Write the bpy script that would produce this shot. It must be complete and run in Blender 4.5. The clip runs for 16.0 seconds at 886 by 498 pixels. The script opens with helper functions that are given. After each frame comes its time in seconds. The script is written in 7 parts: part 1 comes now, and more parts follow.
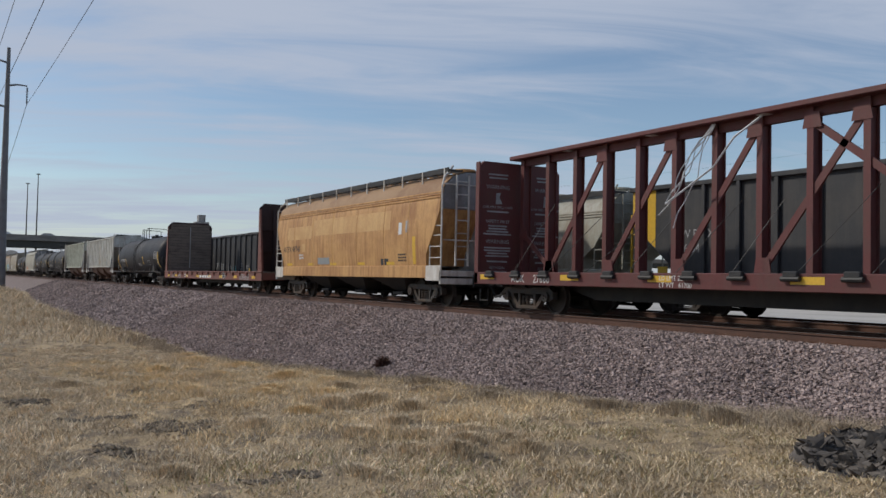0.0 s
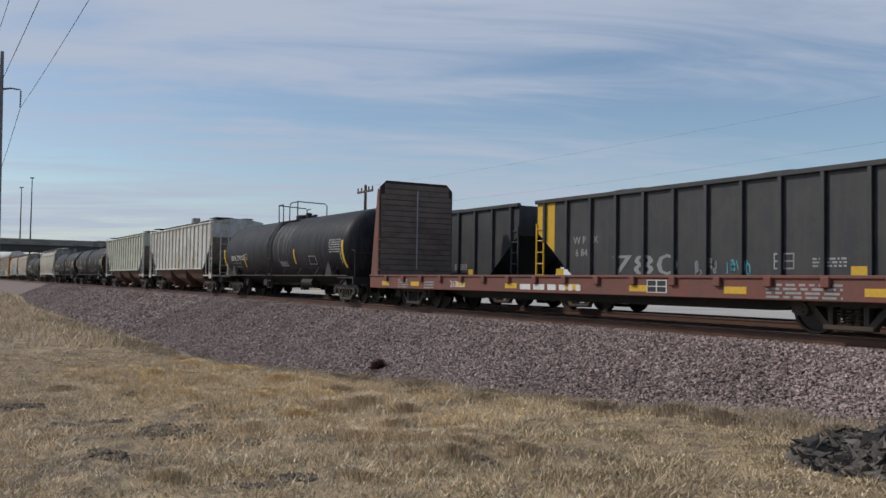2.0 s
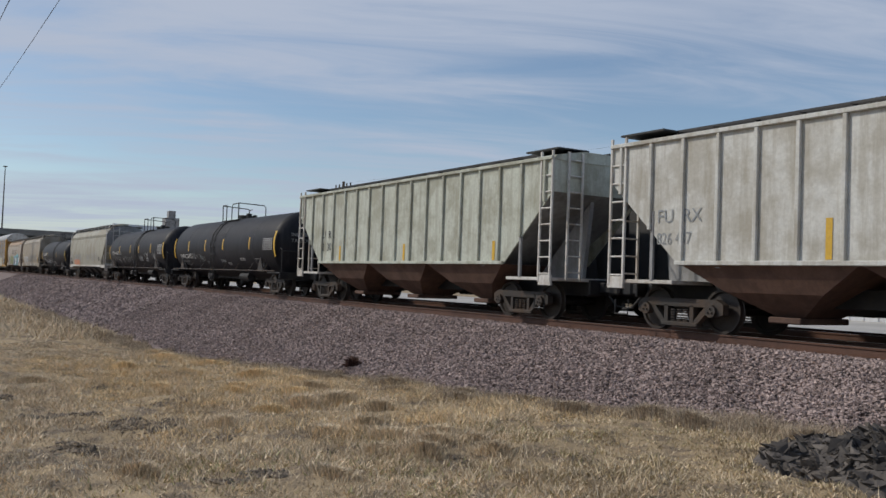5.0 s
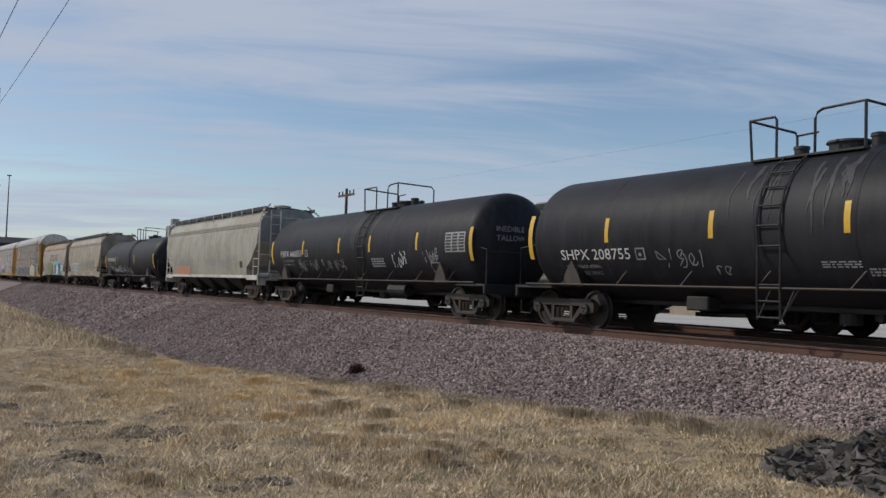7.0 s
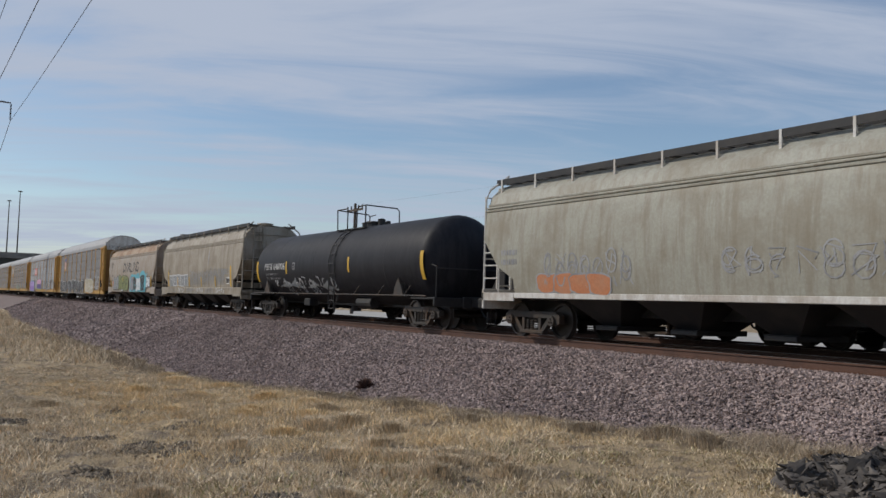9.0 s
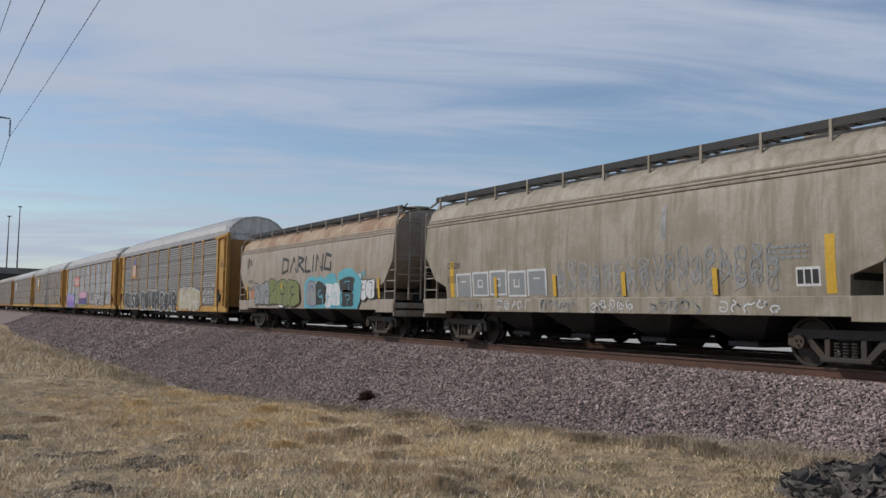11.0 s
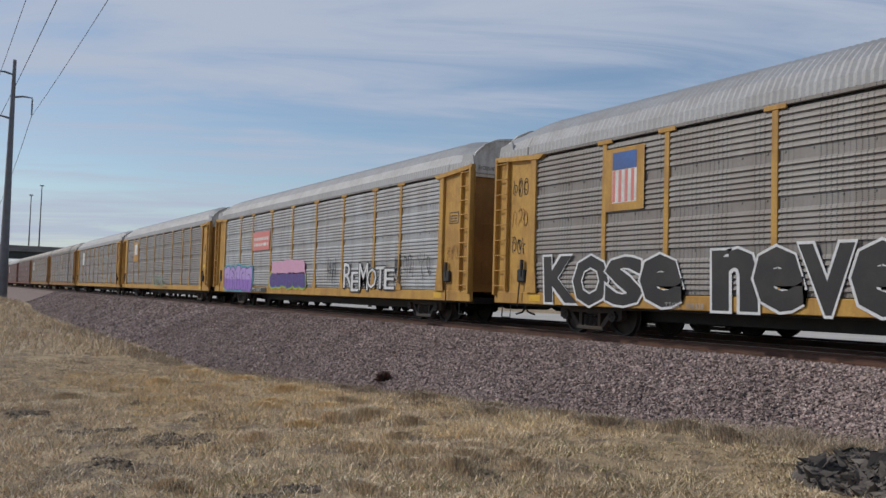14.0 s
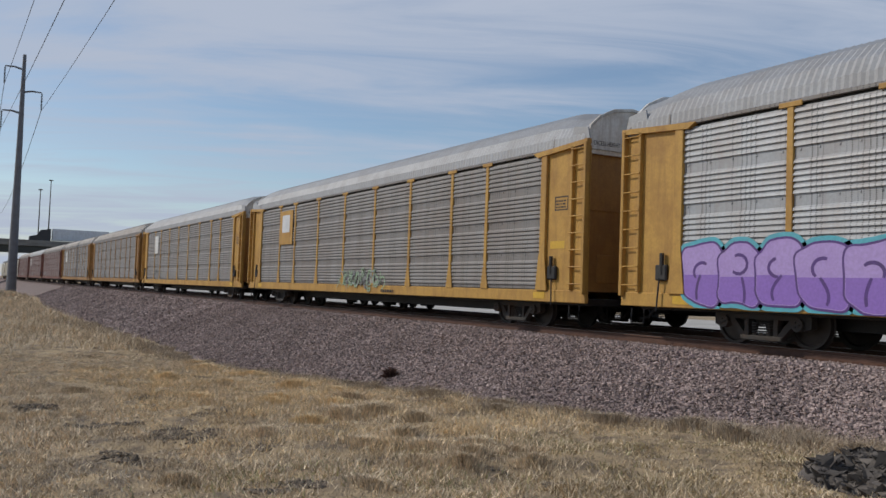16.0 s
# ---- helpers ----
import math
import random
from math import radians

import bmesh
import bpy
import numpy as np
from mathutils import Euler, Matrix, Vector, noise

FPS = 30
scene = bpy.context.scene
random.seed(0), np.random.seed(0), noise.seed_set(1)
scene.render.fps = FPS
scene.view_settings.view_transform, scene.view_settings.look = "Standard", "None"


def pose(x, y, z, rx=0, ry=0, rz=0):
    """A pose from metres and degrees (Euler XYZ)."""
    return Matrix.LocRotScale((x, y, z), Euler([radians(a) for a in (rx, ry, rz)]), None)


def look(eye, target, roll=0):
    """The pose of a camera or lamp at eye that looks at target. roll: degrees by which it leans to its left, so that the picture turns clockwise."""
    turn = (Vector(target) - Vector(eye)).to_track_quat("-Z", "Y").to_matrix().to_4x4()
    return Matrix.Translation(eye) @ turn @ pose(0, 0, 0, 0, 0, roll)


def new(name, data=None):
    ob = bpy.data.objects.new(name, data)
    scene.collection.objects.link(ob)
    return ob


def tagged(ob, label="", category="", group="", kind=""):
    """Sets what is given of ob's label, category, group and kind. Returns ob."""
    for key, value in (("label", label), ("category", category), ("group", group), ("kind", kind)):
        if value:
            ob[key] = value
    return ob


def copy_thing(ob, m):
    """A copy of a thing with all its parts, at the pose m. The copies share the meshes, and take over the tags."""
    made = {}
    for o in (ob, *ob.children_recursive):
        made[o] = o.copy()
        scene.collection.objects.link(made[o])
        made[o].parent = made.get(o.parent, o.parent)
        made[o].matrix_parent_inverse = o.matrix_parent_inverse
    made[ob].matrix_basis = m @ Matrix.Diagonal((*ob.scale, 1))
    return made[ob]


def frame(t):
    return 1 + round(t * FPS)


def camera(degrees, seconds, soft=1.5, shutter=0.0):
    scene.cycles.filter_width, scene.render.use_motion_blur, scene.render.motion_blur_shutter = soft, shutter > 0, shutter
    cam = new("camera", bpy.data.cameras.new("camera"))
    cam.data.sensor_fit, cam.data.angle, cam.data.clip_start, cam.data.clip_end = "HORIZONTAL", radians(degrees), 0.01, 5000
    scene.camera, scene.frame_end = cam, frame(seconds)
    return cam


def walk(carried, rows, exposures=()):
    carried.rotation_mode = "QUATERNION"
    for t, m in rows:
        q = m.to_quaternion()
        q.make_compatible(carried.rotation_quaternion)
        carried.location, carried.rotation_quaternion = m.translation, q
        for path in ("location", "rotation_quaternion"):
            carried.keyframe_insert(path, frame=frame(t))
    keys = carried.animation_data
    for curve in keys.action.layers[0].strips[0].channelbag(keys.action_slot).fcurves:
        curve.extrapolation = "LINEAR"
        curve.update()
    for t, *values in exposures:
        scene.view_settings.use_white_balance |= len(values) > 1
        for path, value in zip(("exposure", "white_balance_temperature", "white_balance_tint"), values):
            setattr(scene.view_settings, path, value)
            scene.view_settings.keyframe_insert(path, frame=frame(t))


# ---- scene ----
# ---------- camera and its path ----------
EYE = (0.0, 0.0, 0.86)
cam = camera(53.72, 16.0)
TURNS = [
    (0.0, 59.94, 2.01, -1.16),
    (0.5, 60.05, 2.12, -1.11),
    (1.0, 59.76, 2.43, -1.01),
    (1.5, 59.57, 2.29, -0.87),
    (2.0, 59.63, 2.16, -0.90),
    (2.5, 59.58, 2.20, -0.68),
    (3.0, 59.72, 2.10, -1.77),
    (3.5, 58.20, 2.03, -1.59),
    (4.0, 58.23, 1.83, -2.22),
    (6.5, 57.89, 2.65, -1.73),
    (7.0, 58.30, 2.54, -1.81),
    (7.5, 58.69, 2.49, -1.96),
    (8.0, 59.18, 2.87, -2.01),
    (10.5, 58.25, 4.28, -1.11),
    (11.0, 58.91, 4.18, -1.09),
    (11.5, 59.36, 3.99, -1.27),
    (12.0, 59.74, 3.76, -1.36),
    (12.5, 59.51, 3.55, -1.28),
    (13.0, 59.92, 3.33, -1.36),
    (13.5, 60.06, 3.17, -1.48),
    (14.0, 60.05, 2.99, -1.68),
    (14.5, 60.42, 3.00, -1.68),
    (15.0, 60.50, 3.07, -1.72),
    (15.5, 60.75, 2.78, -2.03),
    (16.0, 60.52, 2.76, -2.03),
]
walk(cam, [(t, pose(*EYE, 90 + pitch, roll, yaw)) for t, yaw, pitch, roll in TURNS])

# ---------- sky and sun ----------
world = bpy.data.worlds.new("sky")
scene.world = world
world.use_nodes = True
wn, wl = world.node_tree.nodes, world.node_tree.links
wn.clear()
SUN_DIR = Vector((-0.62, -0.72, 0.74)).normalized()


def wnode(kind, **values):
    n = wn.new(kind)
    for key, value in values.items():
        n.inputs[key].default_value = value
    return n


sky = wn.new("ShaderNodeTexSky")
sky.sky_type = "NISHITA"
sky.sun_disc = False
sky.sun_elevation = math.asin(SUN_DIR.z)
sky.sun_rotation = math.atan2(SUN_DIR.x, SUN_DIR.y)
sky.air_density, sky.dust_density, sky.ozone_density = 1.0, 0.5, 2.5
coord = wn.new("ShaderNodeTexCoord")
split = wn.new("ShaderNodeSeparateXYZ")
wl.new(coord.outputs["Generated"], split.inputs[0])
up = wn.new("ShaderNodeMath"); up.operation = "MAXIMUM"; up.inputs[1].default_value = 0.0
wl.new(split.outputs[2], up.inputs[0])
lift = wn.new("ShaderNodeMath"); lift.operation = "ADD"; lift.inputs[1].default_value = 0.10
wl.new(up.outputs[0], lift.inputs[0])
sheet = wn.new("ShaderNodeVectorMath"); sheet.operation = "DIVIDE"
wl.new(coord.outputs["Generated"], sheet.inputs[0])
wl.new(lift.outputs[0], sheet.inputs[1])
stretch = wn.new("ShaderNodeMapping")
stretch.vector_type = "TEXTURE"
stretch.inputs["Rotation"].default_value = (0, 0, radians(66))
stretch.inputs["Scale"].default_value = (3.0, 0.85, 1.0)
wl.new(sheet.outputs[0], stretch.inputs[0])
n1 = wnode("ShaderNodeTexNoise", Scale=0.55, Detail=6.0, Roughness=0.50, Distortion=0.3)
n2 = wnode("ShaderNodeTexNoise", Scale=2.6, Detail=8.0, Roughness=0.60, Distortion=0.7)
wl.new(stretch.outputs[0], n1.inputs["Vector"])
wl.new(stretch.outputs[0], n2.inputs["Vector"])
blend = wn.new("ShaderNodeMix"); blend.inputs["Factor"].default_value = 0.36
wl.new(n1.outputs["Fac"], blend.inputs["A"])
wl.new(n2.outputs["Fac"], blend.inputs["B"])
ramp = wn.new("ShaderNodeMapRange")
ramp.interpolation_type = "SMOOTHSTEP"
ramp.inputs["From Min"].default_value, ramp.inputs["From Max"].default_value = 0.38, 0.58
ramp.inputs["To Min"].default_value, ramp.inputs["To Max"].default_value = 0.04, 0.98
# the veil of cloud thins out towards the north
north = wn.new("ShaderNodeVectorMath"); north.operation = "DOT_PRODUCT"
north.inputs[1].default_value = (0.30, 0.95, 0.75)
wl.new(coord.outputs["Generated"], north.inputs[0])
thin = wn.new("ShaderNodeMapRange")
thin.interpolation_type = "SMOOTHSTEP"
thin.inputs["From Min"].default_value, thin.inputs["From Max"].default_value = 0.30, 1.0
thin.inputs["To Min"].default_value, thin.inputs["To Max"].default_value = 0.0, 0.10
wl.new(north.outputs["Value"], thin.inputs["Value"])
cover = wn.new("ShaderNodeMath"); cover.operation = "SUBTRACT"
wl.new(blend.outputs["Result"], cover.inputs[0])
wl.new(thin.outputs["Result"], cover.inputs[1])
wl.new(cover.outputs[0], ramp.inputs["Value"])
clouds = wn.new("ShaderNodeMix"); clouds.data_type = "RGBA"
clouds.inputs["B"].default_value = (4.15, 4.70, 5.80, 1)
haze = wn.new("ShaderNodeMapRange")
haze.interpolation_type = "SMOOTHSTEP"
haze.inputs["From Min"].default_value, haze.inputs["From Max"].default_value = 0.0, 0.13
haze.inputs["To Min"].default_value, haze.inputs["To Max"].default_value = 0.58, 0.0
wl.new(up.outputs[0], haze.inputs["Value"])
veil = wn.new("ShaderNodeMath"); veil.operation = "MAXIMUM"
wl.new(ramp.outputs["Result"], veil.inputs[0])
wl.new(haze.outputs["Result"], veil.inputs[1])
wl.new(veil.outputs[0], clouds.inputs["Factor"])
wl.new(sky.outputs[0], clouds.inputs["A"])
back = wnode("ShaderNodeBackground", Strength=0.105)
wl.new(clouds.outputs["Result"], back.inputs["Color"])
out = wn.new("ShaderNodeOutputWorld")
wl.new(back.outputs[0], out.inputs[0])

sun = new("sun", bpy.data.lights.new("sun", "SUN"))
sun.data.energy, sun.data.angle, sun.data.color = 2.2, radians(2.0), (1.0, 0.93, 0.83)
sun.matrix_world = look(SUN_DIR * 60, (0, 0, 0))
scene.view_settings.exposure = 0.0


# ---------- materials ----------
def mat(name, colour, rough=0.6, metal=0.0, dirt=(0.06, 0.05, 0.04), amount=0.35, grain=18.0,
        streak=0.0, bump=0.0, spread=0.0, patch=1.3, spec=0.5, holes=False):
    """Painted, weathered surface: colour, fine grain, large stains and downward streaks."""
    m = bpy.data.materials.new(name)
    m.use_nodes = True
    n, l = m.node_tree.nodes, m.node_tree.links
    bsdf = n["Principled BSDF"]
    bsdf.inputs["Metallic"].default_value = metal
    bsdf.inputs["Specular IOR Level"].default_value = spec
    tc = n.new("ShaderNodeTexCoord")
    info = n.new("ShaderNodeObjectInfo")
    shift = n.new("ShaderNodeVectorMath"); shift.operation = "MULTIPLY_ADD"
    shift.inputs[1].default_value = (1, 1, 1)
    wide = n.new("ShaderNodeVectorMath"); wide.operation = "SCALE"
    wide.inputs[0].default_value = (37, 11, 5)
    l.new(info.outputs["Random"], wide.inputs["Scale"])
    l.new(tc.outputs["Object"], shift.inputs[0])
    l.new(wide.outputs[0], shift.inputs[2])
    big = n.new("ShaderNodeTexNoise")
    big.inputs["Scale"].default_value, big.inputs["Detail"].default_value = patch, 6
    big.inputs["Roughness"].default_value = 0.65
    l.new(shift.outputs[0], big.inputs["Vector"])
    fine = n.new("ShaderNodeTexNoise")
    fine.inputs["Scale"].default_value, fine.inputs["Detail"].default_value = grain, 4
    l.new(shift.outputs[0], fine.inputs["Vector"])
    run = n.new("ShaderNodeMapping")
    run.inputs["Scale"].default_value = (2.6, 2.6, 0.24)
    l.new(shift.outputs[0], run.inputs[0])
    drip = n.new("ShaderNodeTexNoise")
    drip.inputs["Scale"].default_value, drip.inputs["Detail"].default_value = 1.6, 7
    drip.inputs["Roughness"].default_value = 0.7
    l.new(run.outputs[0], drip.inputs["Vector"])

    def ranged(socket, a, b, top):
        r = n.new("ShaderNodeMapRange")
        r.interpolation_type = "SMOOTHSTEP"
        r.inputs["From Min"].default_value, r.inputs["From Max"].default_value = a, b
        r.inputs["To Max"].default_value = top
        l.new(socket, r.inputs["Value"])
        return r.outputs["Result"]

    def mix(fac, a, b):
        x = n.new("ShaderNodeMix"); x.data_type = "RGBA"
        if isinstance(fac, float):
            x.inputs["Factor"].default_value = fac
        else:
            l.new(fac, x.inputs["Factor"])
        for key, value in (("A", a), ("B", b)):
            if isinstance(value, tuple):
                x.inputs[key].default_value = (*value[:3], 1)
            else:
                l.new(value, x.inputs[key])
        return x.outputs["Result"]

    base = mix(ranged(fine.outputs["Fac"], 0.3, 0.7, 1.0), tuple(c * 0.92 for c in colour), tuple(min(1, c * 1.06) for c in colour))
    base = mix(ranged(big.outputs["Fac"], 0.42, 0.64, amount), base, dirt)
    if streak:
        base = mix(ranged(drip.outputs["Fac"], 0.44, 0.64, streak), base, dirt)
    if spread:
        hsv = n.new("ShaderNodeHueSaturation")
        geo = n.new("ShaderNodeNewGeometry")
        r = n.new("ShaderNodeMapRange")
        r.inputs["To Min"].default_value, r.inputs["To Max"].default_value = 1 - spread, 1 + spread
        l.new(geo.outputs["Random Per Island"], r.inputs["Value"])
        l.new(r.outputs["Result"], hsv.inputs["Value"])
        l.new(base, hsv.inputs["Color"])
        base = hsv.outputs["Color"]
    if holes:
        # punched slots in close rows, grouped in upright bands
        axes = n.new("ShaderNodeSeparateXYZ")
        l.new(tc.outputs["Object"], axes.inputs[0])

        def calc(op, a, b):
            q = n.new("ShaderNodeMath"); q.operation = op
            for i, value in enumerate((a, b)):
                if isinstance(value, (int, float)):
                    q.inputs[i].default_value = value
                else:
                    l.new(value, q.inputs[i])
            return q.outputs[0]
        band = n.new("ShaderNodeTexNoise")
        band.noise_dimensions = "1D"
        band.inputs["Scale"].default_value, band.inputs["Detail"].default_value = 1.7, 2
        l.new(calc("ADD", axes.outputs[0], calc("MULTIPLY", info.outputs["Random"], 40.0)), band.inputs["W"])
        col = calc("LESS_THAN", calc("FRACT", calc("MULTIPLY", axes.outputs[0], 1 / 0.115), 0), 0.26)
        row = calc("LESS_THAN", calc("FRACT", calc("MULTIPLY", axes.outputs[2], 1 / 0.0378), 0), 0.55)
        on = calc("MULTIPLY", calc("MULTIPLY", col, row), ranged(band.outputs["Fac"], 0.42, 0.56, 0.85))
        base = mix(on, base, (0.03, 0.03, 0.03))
    l.new(base, bsdf.inputs["Base Color"])
    rr = n.new("ShaderNodeMapRange")
    rr.inputs["To Min"].default_value, rr.inputs["To Max"].default_value = max(0.05, rough - 0.12), min(1, rough + 0.12)
    l.new(big.outputs["Fac"], rr.inputs["Value"])
    l.new(rr.outputs["Result"], bsdf.inputs["Roughness"])
    if bump:
        b = n.new("ShaderNodeBump")
        b.inputs["Strength"].default_value, b.inputs["Distance"].default_value = 0.6, bump
        l.new(fine.outputs["Fac"], b.inputs["Height"])
        l.new(b.outputs[0], bsdf.inputs["Normal"])
    return m


RUST = (0.13, 0.05, 0.025)
